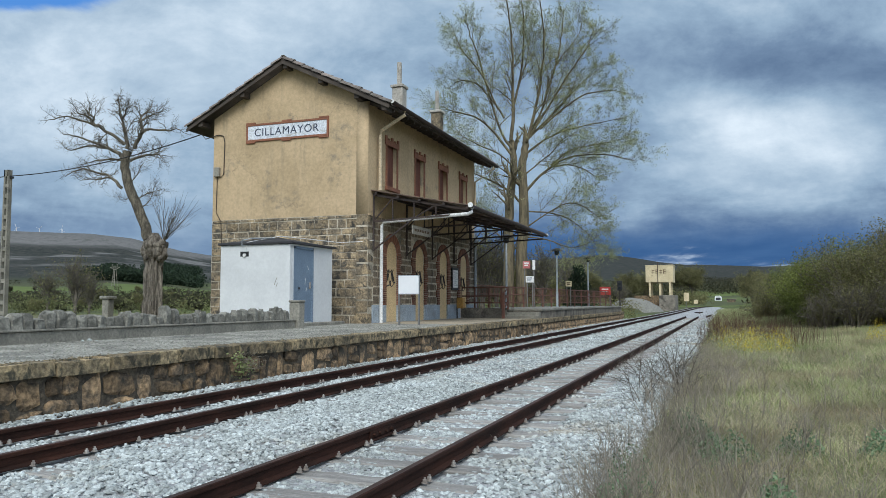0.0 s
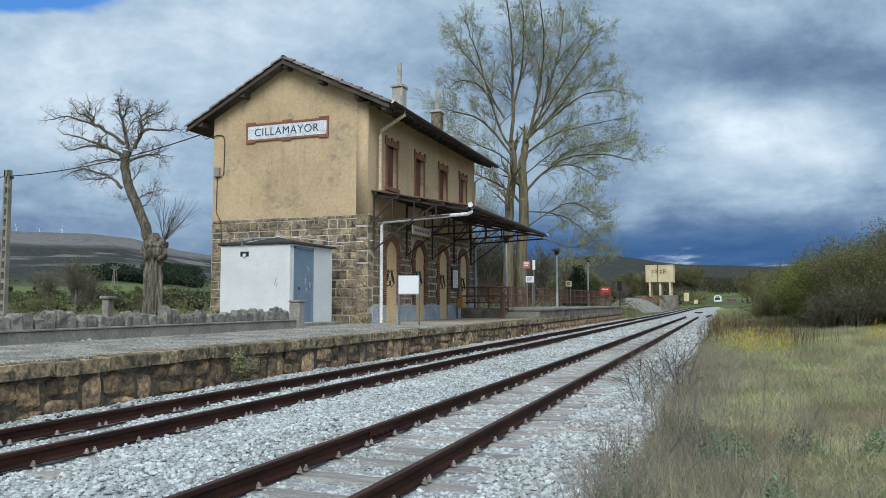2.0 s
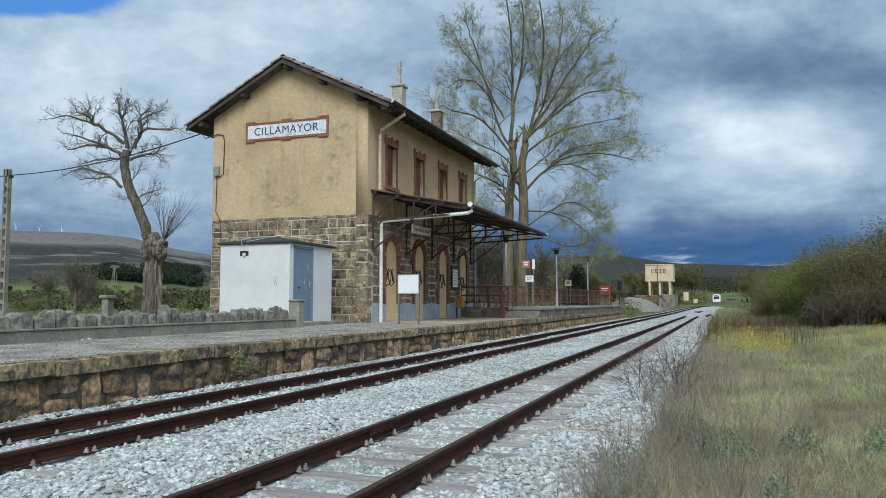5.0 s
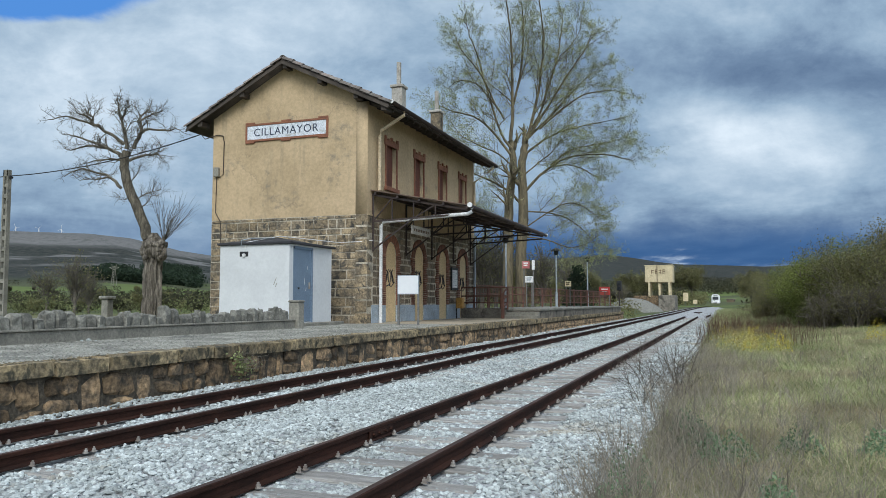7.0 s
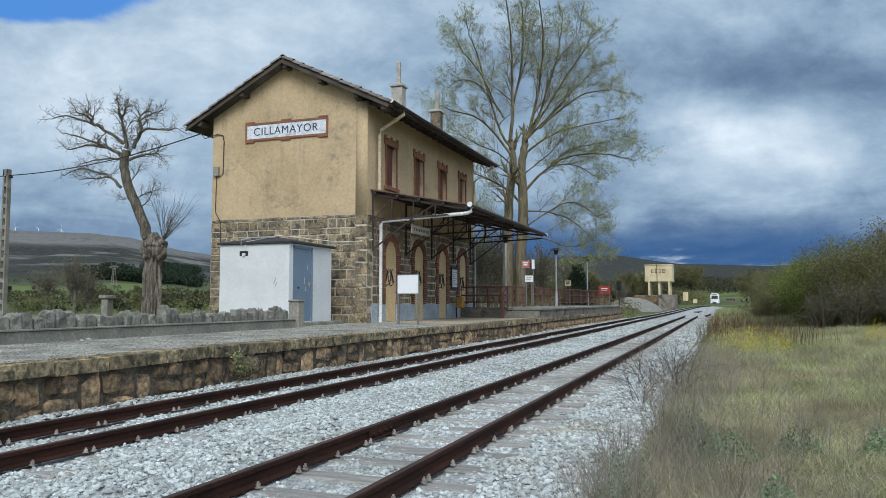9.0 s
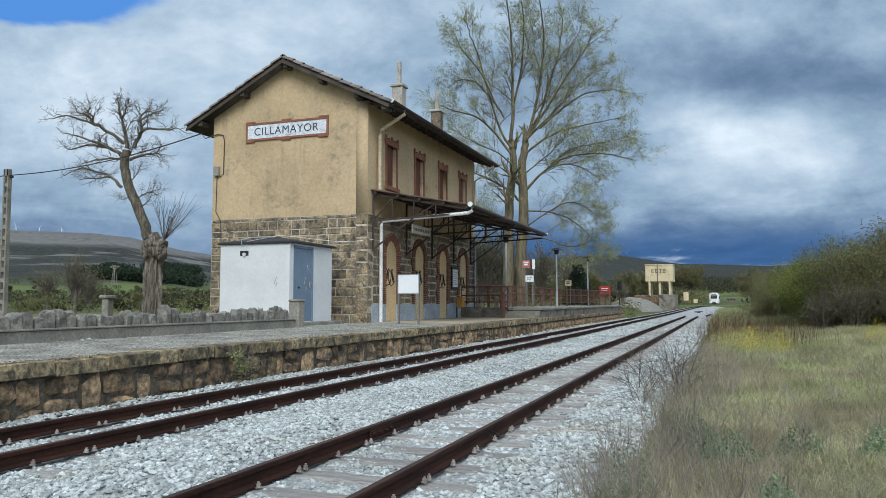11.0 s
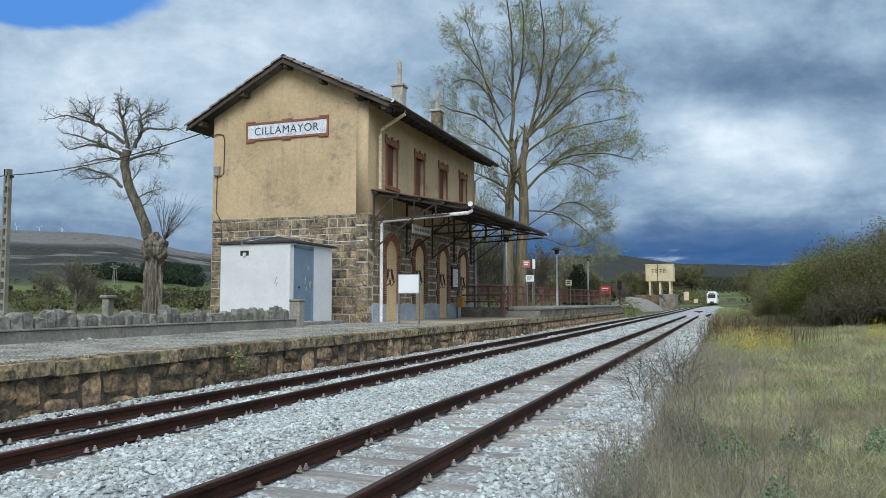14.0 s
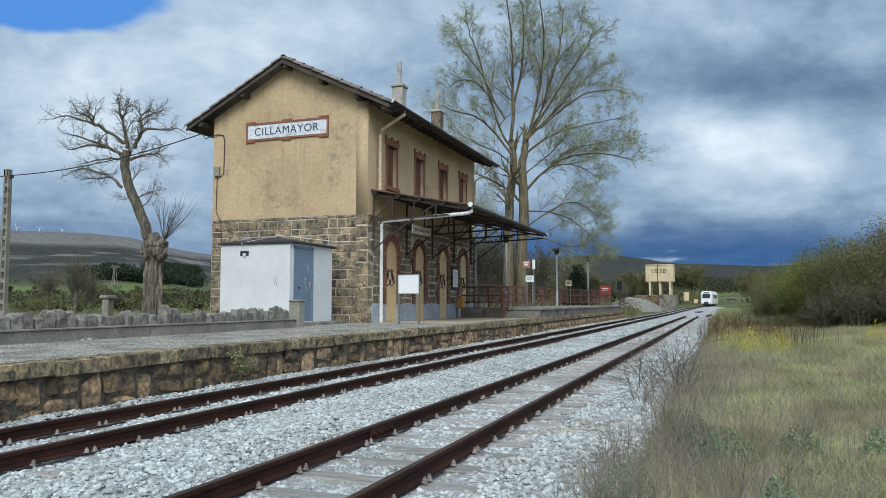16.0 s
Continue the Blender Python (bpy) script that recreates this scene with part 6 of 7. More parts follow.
def shrub_variant(name, label, seed, stems, h, wide, leafmat, per, size, levels=(5, 5), twig="twig"):
    t = thing(name, label, "shrub", "lineside shrubs")
    w = Wood(seed)
    for k in range(stems):
        a = w.rng.uniform(0, 2 * math.pi)
        o = Vector((math.cos(a), math.sin(a), 0)) * w.rng.uniform(0, wide * 0.35)
        d = Vector((math.cos(a) * w.rng.uniform(0.1, 0.9) * wide / h, math.sin(a) * w.rng.uniform(0.1, 0.9) * wide / h, 1))
        w.grow(o, d, h * w.rng.uniform(0.35, 0.62), 0.045, levels, 0.16, 0.12, (20, 60), start=0.1)
    piece("stem", w.wood_mesh("stem", twig), t)
    w.leaves(per, size, 0.2)
    if per:
        piece("foliage", w.leaf_mesh("foliage", leafmat), t)
    t.location = (0, 0, -50)
    return t


def shrubs():
    va = shrub_variant("green_shrub", "dense green hawthorn shrub in fresh leaf", 31, 26, 3.6, 2.2, "leaf_shrub", 24, 0.043)
    vb = shrub_variant("olive_shrub", "tangled olive-brown shrub with budding twigs", 32, 26, 3.8, 2.2, "leaf_olive", 17, 0.04)
    vc = shrub_variant("bare_shrub", "leafless grey thorn shrub", 33, 24, 2.6, 1.8, "leaf_olive", 2, 0.04, (6, 5), "twig")
    rng = random.Random(12)
    spots = ((va, 4.4, 44, 0.95), (va, 4.6, 40.5, 0.98), (vb, 6.2, 38.5, 1.05), (vc, 5.4, 36.8, 0.9), (vb, 7.4, 40.5, 1.2), (va, 8.4, 38.0, 1.05), (va, 6.6, 42.5, 1.15),
             (vb, 9.3, 42.5, 1.35), (va, 5.2, 50, 1.0), (vb, 4.0, 52, 0.85), (va, 4.9, 58, 1.0), (vb, 3.9, 64, 0.8), (vb, 6.4, 50, 1.25), (va, 10.5, 39.5, 1.2), (vc, 7.0, 36.0, 0.85),
             (vb, 5.6, 63, 1.1), (va, 3.9, 74, 0.8), (vb, 5.0, 84, 1.1), (vb, 2.3, 50.5, 0.6), (vb, 11.5, 43, 1.5), (vc, 4.3, 37.6, 0.75), (vc, 8.6, 35.6, 0.7))
    used = set()
    for v, x, y, s in spots:
        z = float(height(np.array(x), np.array(y))) - 0.05
        s = s / v.scale[0]
        m = pose(x, y, z, 0, 0, rng.uniform(0, 360)) @ Matrix.Diagonal((s, s, s, 1))
        if v in used:
            copy_thing(v, m)
        else:
            used.add(v)
            v.matrix_basis = m


shrubs()


def far_tree_variant(name, label, seed, h, wide, mat, per, size):
    t = thing(name, label, "tree", "far trees")
    w = Wood(seed)
    w.branch([Vector((0, 0, -0.3)), Vector((0.1, 0, h * 0.2)), Vector((0, 0.1, h * 0.45))], h * 0.03, h * 0.02, 6)
    for k in range(15):
        a = k * 2.4
        d = Vector((math.cos(a) * wide / h, math.sin(a) * wide / h, w.rng.uniform(0.5, 1.3)))
        w.grow(Vector((0, 0, h * w.rng.uniform(0.12, 0.42))), d, h * w.rng.uniform(0.3, 0.42), h * 0.012, (5, 4), 0.12, 0.12, (20, 55), start=0.2)
    piece("trunk", w.wood_mesh("trunk", "twig"), t)
    w.leaves(per, size, h * 0.035)
    piece("crown", w.leaf_mesh("crown", mat), t)
    return t


def conifer():
    t = thing("conifer_tree", "dark green conical conifer behind the railing", "tree")
    w = Wood(77)
    x, y = -11.9, 66.0
    w.branch([Vector((x, y, 0)), Vector((x, y, 4.6))], 0.14, 0.03, 6)
    for k in range(900):
        z = 0.8 + 3.7 * w.rng.random() ** 1.3
        r = 1.75 * (1 - (z - 0.8) / 4.0) ** 0.75 * w.rng.uniform(0.3, 1)
        a = w.rng.uniform(0, 6.28)
        for _ in range(5):
            w.leaf(Vector((x + r * math.cos(a) + w.rng.gauss(0, 0.12), y + r * math.sin(a) + w.rng.gauss(0, 0.12), z - 0.25 * r + w.rng.gauss(0, 0.1))), 0.10)
    piece("trunk", w.wood_mesh("trunk", "twig"), t)
    piece("crown", w.leaf_mesh("crown", "leaf_dark"), t)


conifer()


def place_far():
    ta = far_tree_variant("round_tree", "rounded olive-brown tree just coming into leaf", 41, 7.0, 3.2, "leaf_olive", 11, 0.11)
    tb_ = far_tree_variant("bare_tree", "thin greyish leafless tree", 42, 7.5, 2.6, "leaf_olive", 1, 0.10)
    tc = far_tree_variant("dark_tree", "dark green hedge tree", 43, 5.0, 2.8, "leaf_far", 11, 0.12)
    first = {}
    rng = random.Random(3)
    spots = [(ta, 1224, 300, 2.05), (ta, 1204, 310, 1.9), (ta, 1145, 160, 1.1), (ta, 1110, 150, 1.0), (ta, 1330, 150, 1.0), (ta, 1345, 190, 1.3),
             (tb_, 135, 62, 0.72), (tb_, 85, 70, 0.62), (tb_, 160, 75, 0.6), (tb_, 855, 52, 0.85), (tb_, 880, 60, 0.95), (tb_, 960, 70, 0.9), (tb_, 1010, 80, 0.9), (tb_, 845, 70, 1.0), (ta, 900, 85, 0.8), (ta, 960, 100, 0.8), (ta, 1040, 110, 0.85)]
    for k in range(46):
        spots.append((rng.choice((tc, tc, ta)), rng.uniform(-60, 400), rng.uniform(60, 110), rng.uniform(0.16, 0.30)))
    for k in range(40):
        spots.append((rng.choice((tc, tc, ta)), rng.uniform(-60, 400), rng.uniform(130, 320), rng.uniform(0.3, 0.6)))
    for k in range(30):
        spots.append((rng.choice((tc, ta, tb_)), rng.uniform(840, 1110), rng.uniform(75, 170), rng.uniform(0.35, 0.7)))
    for v, px, dep, s in spots:
        u = (px - 784) / 1340
        h = radians(HEADING)
        x, y = dep * (u * math.cos(h) - math.sin(h)), dep * (u * math.sin(h) + math.cos(h))
        z = float(height(np.array(x), np.array(y))) - 0.1
        s = s / v.scale[0]
        m = pose(x, y, z, 0, 0, rng.uniform(0, 360)) @ Matrix.Diagonal((s, s, s, 1))
        if v in first:
            copy_thing(v, m)
        else:
            first[v] = 1
            v.matrix_basis = m


place_far()


# ---- verge plants ----
def blades(name, label, cat, xy, hmin, hmax, width, mat, lean=0.35, seed=1):
    """Many single blades of grass or thin stalks, each a bent strip."""
    rng = np.random.default_rng(seed)
    n = len(xy)
    x, y = xy[:, 0], xy[:, 1]
    z = height(x, y) - 0.02
    h = rng.uniform(hmin, hmax, n)
    a, b = rng.uniform(0, 2 * np.pi, n), rng.uniform(0, 2 * np.pi, n)
    w = width * rng.uniform(0.6, 1.3, n)
    l = lean * h * rng.uniform(0.2, 1.6, n)
    sx, sy = np.cos(a) * w / 2, np.sin(a) * w / 2
    V = np.zeros((n, 6, 3))
    for j, (fz, fl, fw) in enumerate(((0, 0, 1), (0.55, 0.35, 0.8), (0.95, 1.0, 0.15))):
        for k, s in enumerate((-1, 1)):
            V[:, j * 2 + k, 0] = x + s * sx * fw + np.cos(b) * l * fl
            V[:, j * 2 + k, 1] = y + s * sy * fw + np.sin(b) * l * fl
            V[:, j * 2 + k, 2] = z + h * fz
    i = np.arange(n)[:, None] * 6
    q = np.concatenate((i + np.array([0, 1, 3, 2]), i + np.array([2, 3, 5, 4])), 1).reshape(-1)
    tagged(new(name, quick_mesh(name, V.reshape(-1, 3), q, 4, mat)), label, cat, kind="stuff")


def patch(n, seed, x0, x1, y0, y1, clump=0.0, bias=1.0, cut=None):
    rng = np.random.default_rng(seed)
    y = y0 + (y1 - y0) * rng.random(n) ** bias
    x = x0 + (x1 - x0) * rng.random(n)
    if clump:
        cx, cy = rng.random(n // 14 + 1), rng.random(n // 14 + 1) ** bias
        k = rng.integers(0, len(cx), n)
        x = x0 + (x1 - x0) * cx[k] + rng.normal(0, clump, n)
        y = y0 + (y1 - y0) * cy[k] + rng.normal(0, clump, n)
    keep = np.ones(n, bool)
    # uneven foot of the verge along the ballast
    edge = -0.74 + 0.22 * np.sin(y * 0.9) + 0.15 * np.sin(y * 2.7 + 1) + rng.normal(0, 0.10, n)
    keep &= x > edge
    keep &= y > -8
    # a trodden gap
    keep &= np.hypot(x, y) > 1.4
    return np.stack((x, y), 1)[keep]


blades("dry_grass", "dry straw-coloured grass on the verge", "grass", patch(95000, 1, -1.4, 5.5, 3.0, 16, 0.09, 1.5), 0.04, 0.15, 0.0045, "grass", 1.3, 1)
blades("green_grass", "short fresh green grass in the verge", "grass", patch(80000, 2, -0.9, 6.5, 3.0, 18, 0.16, 1.4), 0.03, 0.12, 0.005, "grass_green", 1.0, 2)
blades("meadow_grass", "mixed dry and green meadow grass", "grass", patch(60000, 3, -1.2, 15, 14, 48, 0.3, 1.3), 0.07, 0.22, 0.009, "grass", 1.0, 3)
blades("meadow_green", "green meadow grass under the shrubs", "grass", patch(110000, 4, -0.2, 16, 11, 50, 0.4, 1.3), 0.07, 0.22, 0.011, "grass_green", 0.9, 4)
blades("matted_straw", "matted dead grass lying over the verge", "grass", patch(26000, 12, -0.9, 7, 3.2, 24, 0.13, 1.4), 0.04, 0.09, 0.004, "straw", 3.0, 12)
blades("far_grass", "tall dry grass along the line", "grass", patch(22000, 5, -1.2, 7, 45, 130, 0.5, 1.5), 0.2, 0.65, 0.03, "grass_green", 0.6, 5)
blades("dry_weeds", "tall grey dead weed stalks along the ballast", "weeds", patch(2600, 6, -1.3, 0.3, 4.2, 24, 0.12, 1.5), 0.2, 0.7, 0.004, "straw", 0.8, 6)
blades("brown_weeds", "red-brown dead dock stalks in the far verge", "weeds", patch(1700, 7, -1.0, 3.0, 24, 48, 0.25, 1.0), 0.35, 0.9, 0.009, "stalk_red", 0.25, 7)


blades("verge_grass", "short dry grass on the near verge", "grass", patch(9000, 9, -0.8, 5, -7, 3.2, 0.1), 0.05, 0.18, 0.008, "grass", 0.7, 9)


def herbs(name, label, mat, spots, per, size, seed, tall=0.22):
    w = Wood(seed)
    for x, y, r in spots:
        z = float(height(np.array(x), np.array(y)))
        for k in range(per):
            a, d = w.rng.uniform(0, 6.28), r * math.sqrt(w.rng.random())
            c = Vector((x + d * math.cos(a), y + d * math.sin(a), z + tall * (1 - (d / r) ** 2) * w.rng.uniform(0.2, 1.1)))
            w.leaf(c, size * w.rng.uniform(0.5, 1.4))
    tagged(new(name, w.leaf_mesh(name, mat)), label, "plants", kind="stuff")


herbs("green_herbs", "low grey-green feathery herbs in the verge", "herb",
      [(-0.25, 7.6, 0.24), (0.02, 7.25, 0.26), (-0.12, 7.0, 0.2), (0.62, 7.7, 0.22), (-0.78, 6.6, 0.26), (-0.68, 5.7, 0.26), (-0.72, 5.2, 0.22), (1.25, 7.6, 0.2), (-0.4, 8.6, 0.2), (0.3, 5.6, 0.16)], 480, 0.018, 61, 0.24)
herbs("yellow_flowers", "yellow flowering weeds in the verge", "flower",
      [(0.2, 22.5, 0.5), (0.8, 23.0, 0.65), (0.5, 25.2, 0.6), (1.3, 22.4, 0.45), (1.6, 25.0, 0.5), (0.9, 29, 0.7), (-0.1, 27, 0.5), (4.5, 27, 0.4), (0.7, 22.7, 0.3)], 520, 0.018, 62, 0.65)
herbs("flower_leaves", "green leaves of the flowering weeds", "grass_green",
      [(0.35, 22.5, 0.4), (0.75, 23.0, 0.5), (0.55, 24.2, 0.45), (0.05, 21.5, 0.3), (1.1, 22.2, 0.35), (-0.35, 25.5, 0.35), (0.9, 30, 0.5), (-0.2, 19.5, 0.3)], 500, 0.022, 63, 0.6)
blades("straw_tufts", "pale tufts of taller dead grass", "grass", patch(7000, 8, -1.0, 6, 3.5, 20, 0.05, 1.4), 0.15, 0.42, 0.005, "straw", 0.6, 8)


def woods(name, label, px0, px1, d0, d1, n, mat, size, tall, seed):
    """Scrub and woodland far off, as loose clumps of foliage on the slopes."""
    w = Wood(seed)
    h = radians(HEADING)
    for k in range(n):
        px, dep = w.rng.uniform(px0, px1), d0 + (d1 - d0) * w.rng.random() ** 1.4
        u = (px - 784) / 1340
        x, y = dep * (u * math.cos(h) - math.sin(h)), dep * (u * math.sin(h) + math.cos(h))
        if noise.noise(Vector((x * 0.012, y * 0.012, seed))) < -0.12:
            continue
        if 1195 < px < 1345 and dep < 420 and seed != 97 or seed == 96 and dep > 560 + (px - 160) * 2.2:
            continue
        z = float(height(np.array(x), np.array(y)))
        s = tall * w.rng.uniform(0.5, 1.3)
        for _ in range(60):
            w.leaf(Vector((x + w.rng.gauss(0, s * 0.45), y + w.rng.gauss(0, s * 0.45), z + s * w.rng.random() ** 0.7)), size * w.rng.uniform(0.6, 1.4))
    tagged(new(name, w.leaf_mesh(name, mat)), label, "woods", kind="stuff")


woods("far_scrub", "dark scrub woodland on the slope beyond the yard", -80, 420, 110, 420, 300, "leaf_far", 0.35, 2.4, 91)
woods("far_scrub", "dark pine wood on the foot of the moor hill", 160, 350, 470, 900, 1500, "leaf_dark", 0.9, 6.0, 96)
woods("far_scrub", "olive scrub and hedges behind the yard wall", -80, 420, 50, 110, 130, "leaf_hedge", 0.08, 1.4, 92)
woods("far_scrub", "dark woods beyond the line", 820, 1420, 170, 620, 900, "leaf_far", 0.5, 4.0, 93)
woods("far_scrub", "dark woods behind the far line", 1180, 1360, 430, 760, 320, "leaf_far", 0.6, 5.5, 95)
woods("far_scrub", "olive-brown bushes beside the far line", 1168, 1246, 190, 330, 150, "leaf_olive", 0.22, 3.0, 97)
woods("far_scrub", "olive bushes behind the lineside hut", 1312, 1350, 300, 420, 60, "leaf_olive", 0.25, 3.0, 97)
woods("far_scrub", "brown scrub behind the platform railing", 830, 1120, 70, 150, 300, "leaf_olive", 0.11, 1.6, 94)

herbs("ballast_tuft", "small dry tuft growing in the ballast", "straw", [(-1.72, 9.4, 0.2), (-1.62, 9.55, 0.16)], 260, 0.02, 64, 0.10)


def bare_bush(x, y, h, seed, n):
    t = thing("bare_bush", "thin leafless thorny bush beside the track", "bush", "bare bushes by the track")
    w = Wood(seed)
    z = float(height(np.array(x), np.array(y)))
    for k in range(n):
        d = Vector((w.rng.uniform(-0.8, 0.6), w.rng.uniform(-0.6, 0.6), w.rng.uniform(0.5, 1.1)))
        w.grow(Vector((x + w.rng.uniform(-0.12, 0.12), y + w.rng.uniform(-0.12, 0.12), z - 0.03)), d, h * w.rng.uniform(0.5, 0.85), 0.008, (6, 4), 0.14, 0.1, (30, 70), start=0.2)
    piece("stem", w.wood_mesh("stem", "twig"), t)


for args in ((-1.2, 12.6, 0.95, 71, 5), (-0.95, 14.5, 1.1, 72, 4), (-1.05, 10.9, 0.8, 73, 4), (-0.6, 11.5, 0.9, 75, 6)):
    bare_bush(*args)


def dead_weeds(name, label, mat, n, seed, x0, x1, y0, y1, hmin, hmax):
    """Clumps of dead branching weed stalks."""
    w = Wood(seed)
    for k in range(n):
        y = y0 + (y1 - y0) * w.rng.random() ** 1.5
        x = w.rng.uniform(x0, x1) + 0.15 * math.sin(y * 0.9)
        z = float(height(np.array(x), np.array(y)))
        h = w.rng.uniform(hmin, hmax)
        for j in range(5):
            d = Vector((w.rng.gauss(0, 0.3), w.rng.gauss(0, 0.3), 1))
            w.grow(Vector((x + w.rng.gauss(0, 0.06), y + w.rng.gauss(0, 0.06), z - 0.02)), d, h * w.rng.uniform(0.6, 1), 0.0032, (6,), 0.09, 0.15, (18, 45), start=0.3)
    tagged(new(name, w.wood_mesh(name, mat)), label, "weeds", kind="stuff")


dead_weeds("dead_weeds", "grey-brown branching dead weeds along the ballast", "straw", 60, 101, -1.0, -0.2, 4.3, 17, 0.22, 0.55)
dead_weeds("dead_weeds", "straw-coloured dead weeds in the verge", "straw", 40, 102, -0.9, 1.2, 4.8, 22, 0.2, 0.5)
dead_weeds("dead_weeds", "red-brown dead dock stems beside the line", "stalk_red", 60, 103, -0.7, 1.4, 24, 60, 0.5, 1.0)


def wall_weed():
    t = thing("wall_weed", "green weeds rooted in the platform wall", "weeds")
    w = Wood(81)
    for y, z in ((10.35, 0.3), (10.6, 0.2), (10.45, 0.12)):
        for k in range(60):
            c = Vector((PX + 0.06 + w.rng.uniform(0, 0.12), y + w.rng.gauss(0, 0.14), z + w.rng.gauss(0, 0.07)))
            w.leaf(c, 0.03)
        for k in range(8):
            w.grow(Vector((PX, y, z)), Vector((1, w.rng.uniform(-1, 1), w.rng.uniform(-0.2, 1))), 0.3, 0.004, (2,), 0.1)
    piece("stem", w.wood_mesh("stem", "straw"), t)
    piece("foliage", w.leaf_mesh("foliage", "grass_green"), t)


wall_weed()


# ---- ballast stones ----
def scatter(name, label, x, y, z, r, fine, mat, rng):
    """Angular stones of radius r at x, y, z as one mesh."""
    n = len(x)
    if fine:
        p = (1 + 5 ** 0.5) / 2
        V = np.array([(-1, p, 0), (1, p, 0), (-1, -p, 0), (1, -p, 0), (0, -1, p), (0, 1, p), (0, -1, -p), (0, 1, -p), (p, 0, -1), (p, 0, 1), (-p, 0, -1), (-p, 0, 1)]) / 1.9
        F = np.array([(0, 11, 5), (0, 5, 1), (0, 1, 7), (0, 7, 10), (0, 10, 11), (1, 5, 9), (5, 11, 4), (11, 10, 2), (10, 7, 6), (7, 1, 8), (3, 9, 4), (3, 4, 2), (3, 2, 6), (3, 6, 8), (3, 8, 9), (4, 9, 5), (2, 4, 11), (6, 2, 10), (8, 6, 7), (9, 8, 1)])
    else:
        V = np.array([(1, 0, 0), (0, 1, 0), (-1, 0, 0), (0, -1, 0), (0, 0, 1), (0, 0, -1)], float)
        F = np.array([(0, 1, 4), (1, 2, 4), (2, 3, 4), (3, 0, 4), (1, 0, 5), (2, 1, 5), (3, 2, 5), (0, 3, 5)])
    k = len(V)
    P = V[None] * rng.uniform(0.62, 1.28, (n, k, 1))
    P = P * rng.uniform(0.55, 1.3, (n, 1, 3))
    Q = rng.normal(size=(n, 4))
    Q /= np.linalg.norm(Q, axis=1)[:, None]
    w, a, b, c = Q.T
    Rm = np.stack((np.stack((1 - 2 * (b * b + c * c), 2 * (a * b - c * w), 2 * (a * c + b * w)), -1), np.stack((2 * (a * b + c * w), 1 - 2 * (a * a + c * c), 2 * (b * c - a * w)), -1),
                   np.stack((2 * (a * c - b * w), 2 * (b * c + a * w), 1 - 2 * (a * a + b * b)), -1)), 1)
    P = np.einsum("nij,nkj->nki", Rm, P) * r[:, None, None] * np.array((1.06, 1.06, 0.72))
    P[..., 0] += x[:, None]
    P[..., 1] += y[:, None]
    P[..., 2] += z[:, None]
    loops = (F[None] + (np.arange(n) * k)[:, None, None]).reshape(-1)
    tagged(new(name, quick_mesh(name, P.reshape(-1, 3), loops, 3, mat)), label, "gravel", kind="stuff")


def stones(name, n, seed, region, rmin, rmax, fine):
    rng = np.random.default_rng(seed)
    x0, x1, y0, y1 = region
    x, y = rng.uniform(x0, x1, n), rng.uniform(y0, y1, n)
    keep = np.ones(n, bool)
    for xa, xb, kept in ((XA, XB, 0.42), (MA, MB, 0.85)):
        ph = (y - 2.35 + SLEEPER / 2) % SLEEPER - SLEEPER / 2
        on = (np.abs(x - (xa + xb) / 2) < 0.97) & (np.abs(ph) < 0.115)
        keep &= ~on | (rng.random(n) < kept)
        for xr in (xa, xb):
            keep &= np.abs(x - xr) > 0.075
    keep &= rng.random(n) > smooth(-1.0, -0.45, x) * 0.9
    x, y = x[keep], y[keep]
    n = len(x)
    r = rng.uniform(rmin, rmax, n)
    z = -0.165 + 0.022 * np.sin(x * 5 + y * 1.7) * np.sin(y * 2.3) - 0.12 * smooth(-1.3, -0.5, x) + 0.035 * smooth(-5.2, -4.4, x) * (1 - smooth(-4.2, -3.4, x)) + rng.uniform(-0.4, 0.35, n) * r
    z += 0.06 * (1 - smooth(-7.4, -6.9, x)) - 0.012 * (np.abs(x - (XA + XB) / 2) < 0.95)
    scatter(name, "loose crushed white limestone ballast", x, y, z, r, fine, "ballast", rng)


stones("ballast_stones", 46000, 1, (-7.42, -0.45, 2.3, 13), 0.017, 0.033, True)
stones("ballast_stones", 34000, 2, (-7.42, -0.5, 13, 27), 0.022, 0.038, False)
stones("ballast_stones", 22000, 3, (-7.42, -0.8, 27, 62), 0.04, 0.065, False)
stones("ballast_stones", 11000, 4, (-7.42, -0.6, -8, 2.3), 0.03, 0.05, False)


def platform_gravel():
    rng = np.random.default_rng(8)
    n = 15000
    x, y = rng.uniform(-11.0, -7.8, n), 3.5 + 18.0 * rng.random(n) ** 1.2
    r = rng.uniform(0.007, 0.017, n)
    scatter("platform_gravel", "fine loose gravel scattered over the platform", x, y, np.full(n, ZP) + r * 0.3, r, False, "platform", rng)


platform_gravel()


def coping_fringe():
    """Moss, crumbs of stone and dry tufts along the platform's edge."""
    rng = np.random.default_rng(18)
    n = 5200
    y = 3.6 + 29 * rng.random(n) ** 1.3
    x = -7.47 - np.abs(rng.normal(0, 0.16, n))
    r = rng.uniform(0.006, 0.02, n)
    scatter("platform_crumbs", "brown crumbs of stone and moss along the platform edge", x, y, np.full(n, ZP + 0.004) + r * 0.1, r, False, "coping", rng)


coping_fringe()

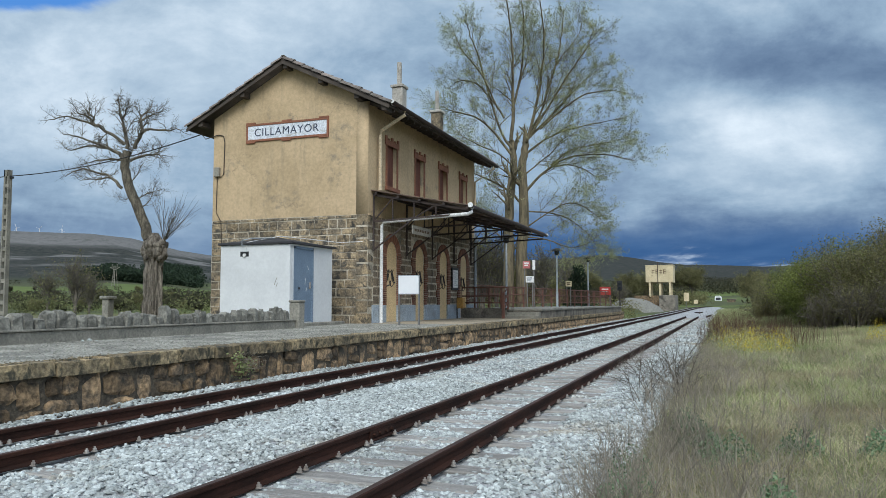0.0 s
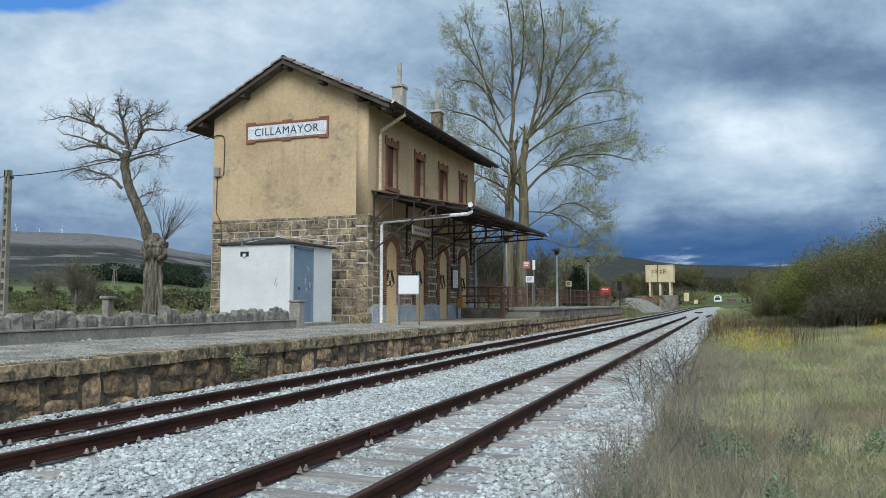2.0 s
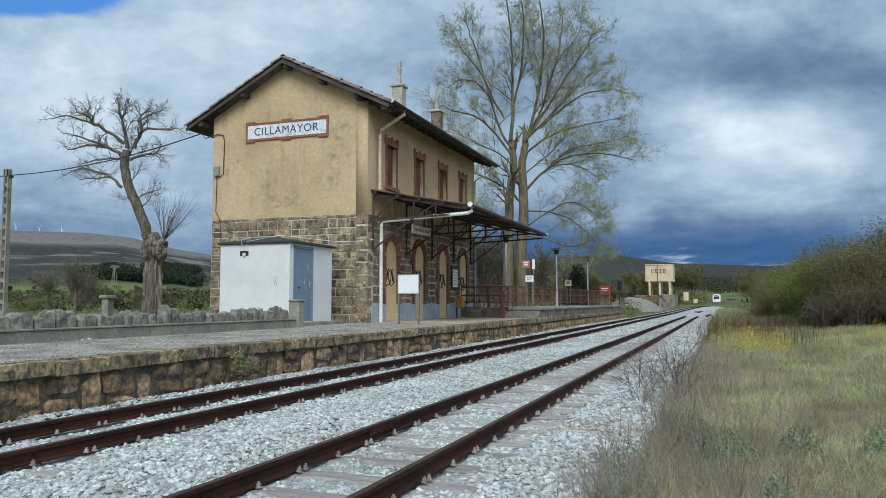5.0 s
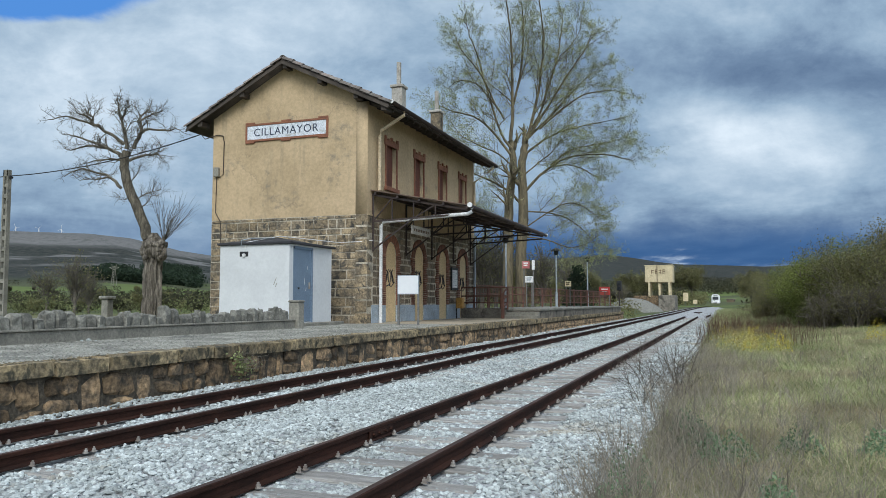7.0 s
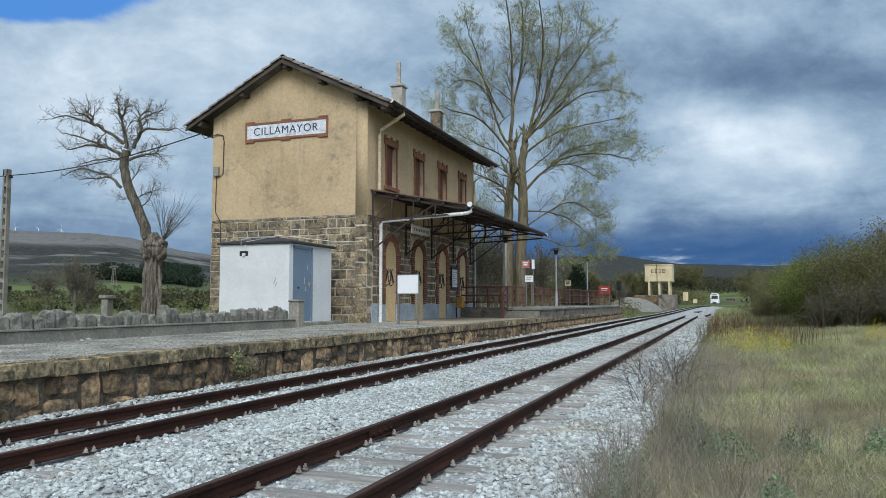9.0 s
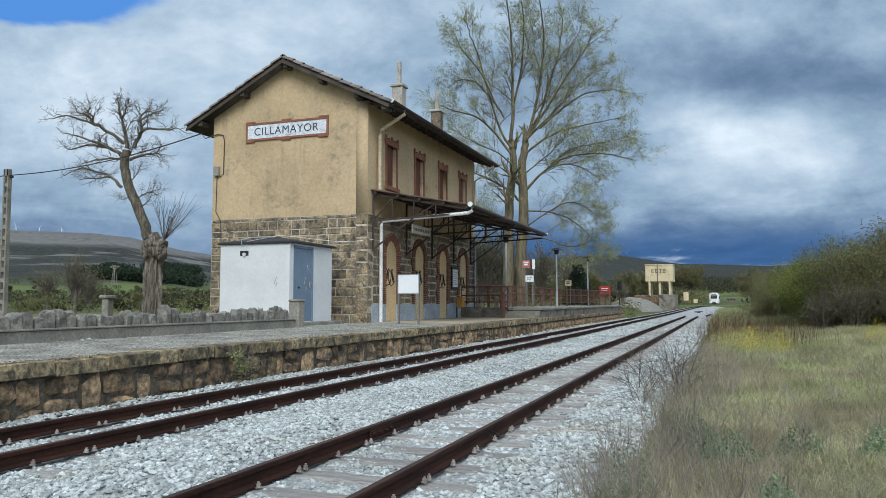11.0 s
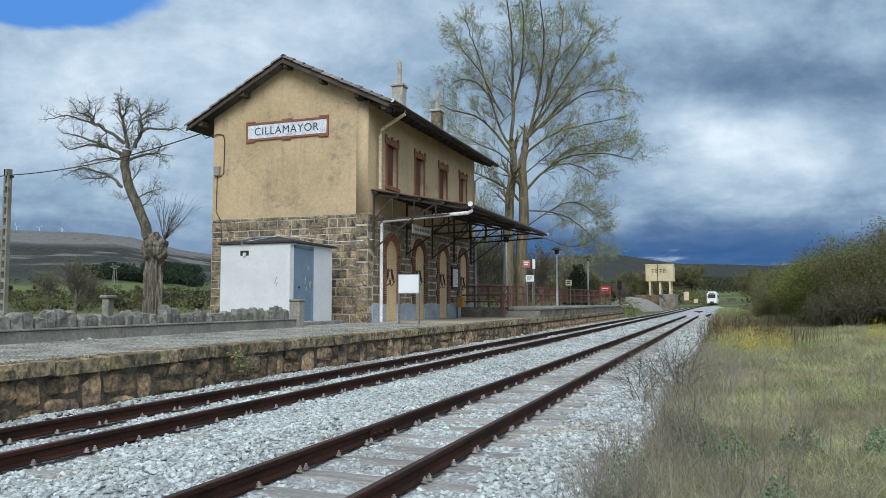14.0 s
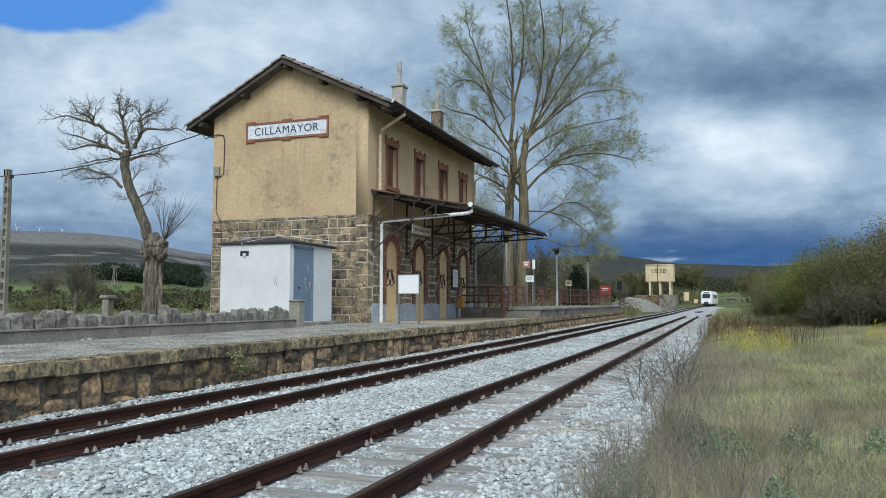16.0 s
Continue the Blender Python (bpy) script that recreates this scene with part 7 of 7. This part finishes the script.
# ---- masonry ----
def courses(u0, u1, z0, z1, seed, hmin, hmax, wmin, wmax):
    """Blocks (u, z, w, h) laid in uneven courses."""
    rng = random.Random(seed)
    out, z = [], z0
    while z < z1 - 0.08:
        h = min(rng.uniform(hmin, hmax), z1 - z)
        if z1 - z - h < 0.12:
            h = z1 - z
        u = u0
        while u < u1 - 0.02:
            w = rng.uniform(wmin, wmax)
            if u1 - u - w < wmin * 0.6:
                w = u1 - u
            out.append((u, z, w, h))
            u += w
        z += h
    return out


UNIT = [rough_block("stone", "stone", 1, 1, 1, s, 0.05, 0.022) for s in range(6)]
UNIT_DARK = [rough_block("stone", "stone_dark", 1, 1, 1, 30 + s, 0.05, 0.022) for s in range(4)]
UNIT_RUB = [rough_block("stone", "rubble", 1, 1, 1, 50 + s, 0.20, 0.075) for s in range(8)]
UNIT_COP = [rough_block("coping_block", "coping", 1, 1, 1, 90 + s, 0.045, 0.022) for s in range(5)]


def gable_stones():
    wall = [o for o in station.children if o.name.startswith("gable_lower_wall")][0]
    rng = random.Random(9)
    for i, (u, z, w, h) in enumerate(courses(BX0, FX - 0.42, 0.45, BAND - 0.0, 6, 0.22, 0.36, 0.30, 0.72)):
        g = 0.016 + 0.012 * rng.random()
        piece("stone", UNIT[i % 6], wall, Matrix.Translation((u + w / 2, GY + 0.038 - rng.uniform(0, 0.012), z + h / 2)) @ Matrix.Diagonal((w - g * 2, 0.10, h - g * 2, 1)))
    # dressed quoins at the corner
    z, k = 0.45, 0
    while z < BAND - 0.2:
        piece("quoin", UNIT[k % 6], wall, Matrix.Translation((FX - 0.222, GY + (0.212 if k % 2 else 0.162), z + 0.205)) @ Matrix.Diagonal((0.45, 0.45 if k % 2 else 0.35, 0.38, 1)))
        z += 0.42
        k += 1
    fac = [o for o in station.children if o.name.startswith("facade_lower_wall")][0]
    spans = [GY + 0.42] + [v for c in DOORS for v in (c - 0.84, c + 0.84)] + [BY1]
    for s, (a, b) in enumerate(zip(spans[::2], spans[1::2])):
        if b - a < 0.15:
            continue
        for i, (u, z, w, h) in enumerate(courses(a, b, ZP + 0.64, BAND, 20 + s, 0.20, 0.32, 0.26, 0.5)):
            piece("stone", UNIT_DARK[i % 4], fac, Matrix.Translation((FX - 0.02, u + w / 2, z + h / 2)) @ Matrix.Diagonal((0.07, w - 0.06, h - 0.06, 1)))
    for s, c in enumerate(DOORS):
        for i, (u, z, w, h) in enumerate(courses(c - 0.84, c + 0.84, 3.72, BAND, 40 + s, 0.2, 0.28, 0.28, 0.5)):
            piece("stone", UNIT_DARK[i % 4], fac, Matrix.Translation((FX - 0.02, u + w / 2, z + h / 2)) @ Matrix.Diagonal((0.07, w - 0.06, h - 0.06, 1)))


gable_stones()


def platform_wall():
    pl = [o for o in scene.objects if o.name == "platform"][0]
    rng = random.Random(17)
    y, i = 3.6, 0
    while y < 61:
        w = rng.uniform(0.6, 0.9)
        piece("coping_block", UNIT_COP[i % 5], pl, Matrix.Translation((PX - 0.15, y + w / 2, ZP - 0.082 + rng.uniform(-0.014, 0.012))) @ pose(0, 0, 0, rng.uniform(-0.8, 0.8), rng.uniform(-2, 2), rng.uniform(-1.2, 1.2)) @ Matrix.Diagonal((0.37, w - 0.016, 0.18, 1)))
        y += w
        i += 1
    # rubble: single tall lumps among stacked pairs and triples
    y = 3.5
    while y < 33:
        w = rng.choice((0.2, 0.28, 0.34, 0.42, 0.55, 0.62)) * rng.uniform(0.85, 1.15)
        cuts = [-0.27] + rng.choice(([], [], [rng.uniform(-0.08, 0.1)], [rng.uniform(-0.08, 0.1)], [-0.1, 0.1])) + [0.325]
        for z0, z1 in zip(cuts, cuts[1:]):
            k = rng.choice((1, 1, 2)) if z1 - z0 < 0.3 and w > 0.4 else 1
            for j in range(k):
                wj = w / k
                piece("stone", UNIT_RUB[rng.randrange(8)], pl, Matrix.Translation((PX - 0.135 + rng.uniform(-0.025, 0.03), y + wj * (j + 0.5), (z0 + z1) / 2 + rng.uniform(-0.012, 0.012))) @ pose(0, 0, 0, rng.uniform(-9, 9), 0, rng.uniform(-7, 7)) @ Matrix.Diagonal((0.22, (wj - 0.015) * rng.uniform(0.9, 1.04), (z1 - z0 - 0.012) * rng.uniform(0.88, 1.0), 1)))
        y += w
    bm = bmesh.new()
    for row, (z0, z1) in enumerate(((-0.3, 0.0), (0.0, 0.28))):
        y = 33.0
        while y < 61:
            w = rng.uniform(0.25, 0.6)
            b2 = bmesh.new()
            b2.from_mesh(UNIT_RUB[rng.randrange(8)])
            add(bm, b2, Matrix.Translation((PX - 0.13 + rng.uniform(-0.02, 0.02), y + w / 2, (z0 + z1) / 2)) @ Matrix.Diagonal((0.22, w - 0.02, z1 - z0, 1)))
            y += w
    tagged(part("far_stones", bm, "rubble", pl), kind="stuff")


platform_wall()


# ---- what moves ----
def motions():
    h = radians(HEADING)
    walk(sky_sheet, [(t, pose(-math.sin(h) * 18 * t, math.cos(h) * 18 * t, 0, 0, 0, HEADING)) for t in (0.0, 8.0, 16.0)])
    rows = []
    for k in range(17):
        y = 301.0 - 7.19 * k
        xf, xr = -5.94 + bend(y + 1), -5.94 + bend(y + 15)
        rows.append((float(k), pose(xf, y, climb(y), 0, 0, math.degrees(math.atan2(xf - xr, 14.0)))))
    walk(railcar, rows)


motions()
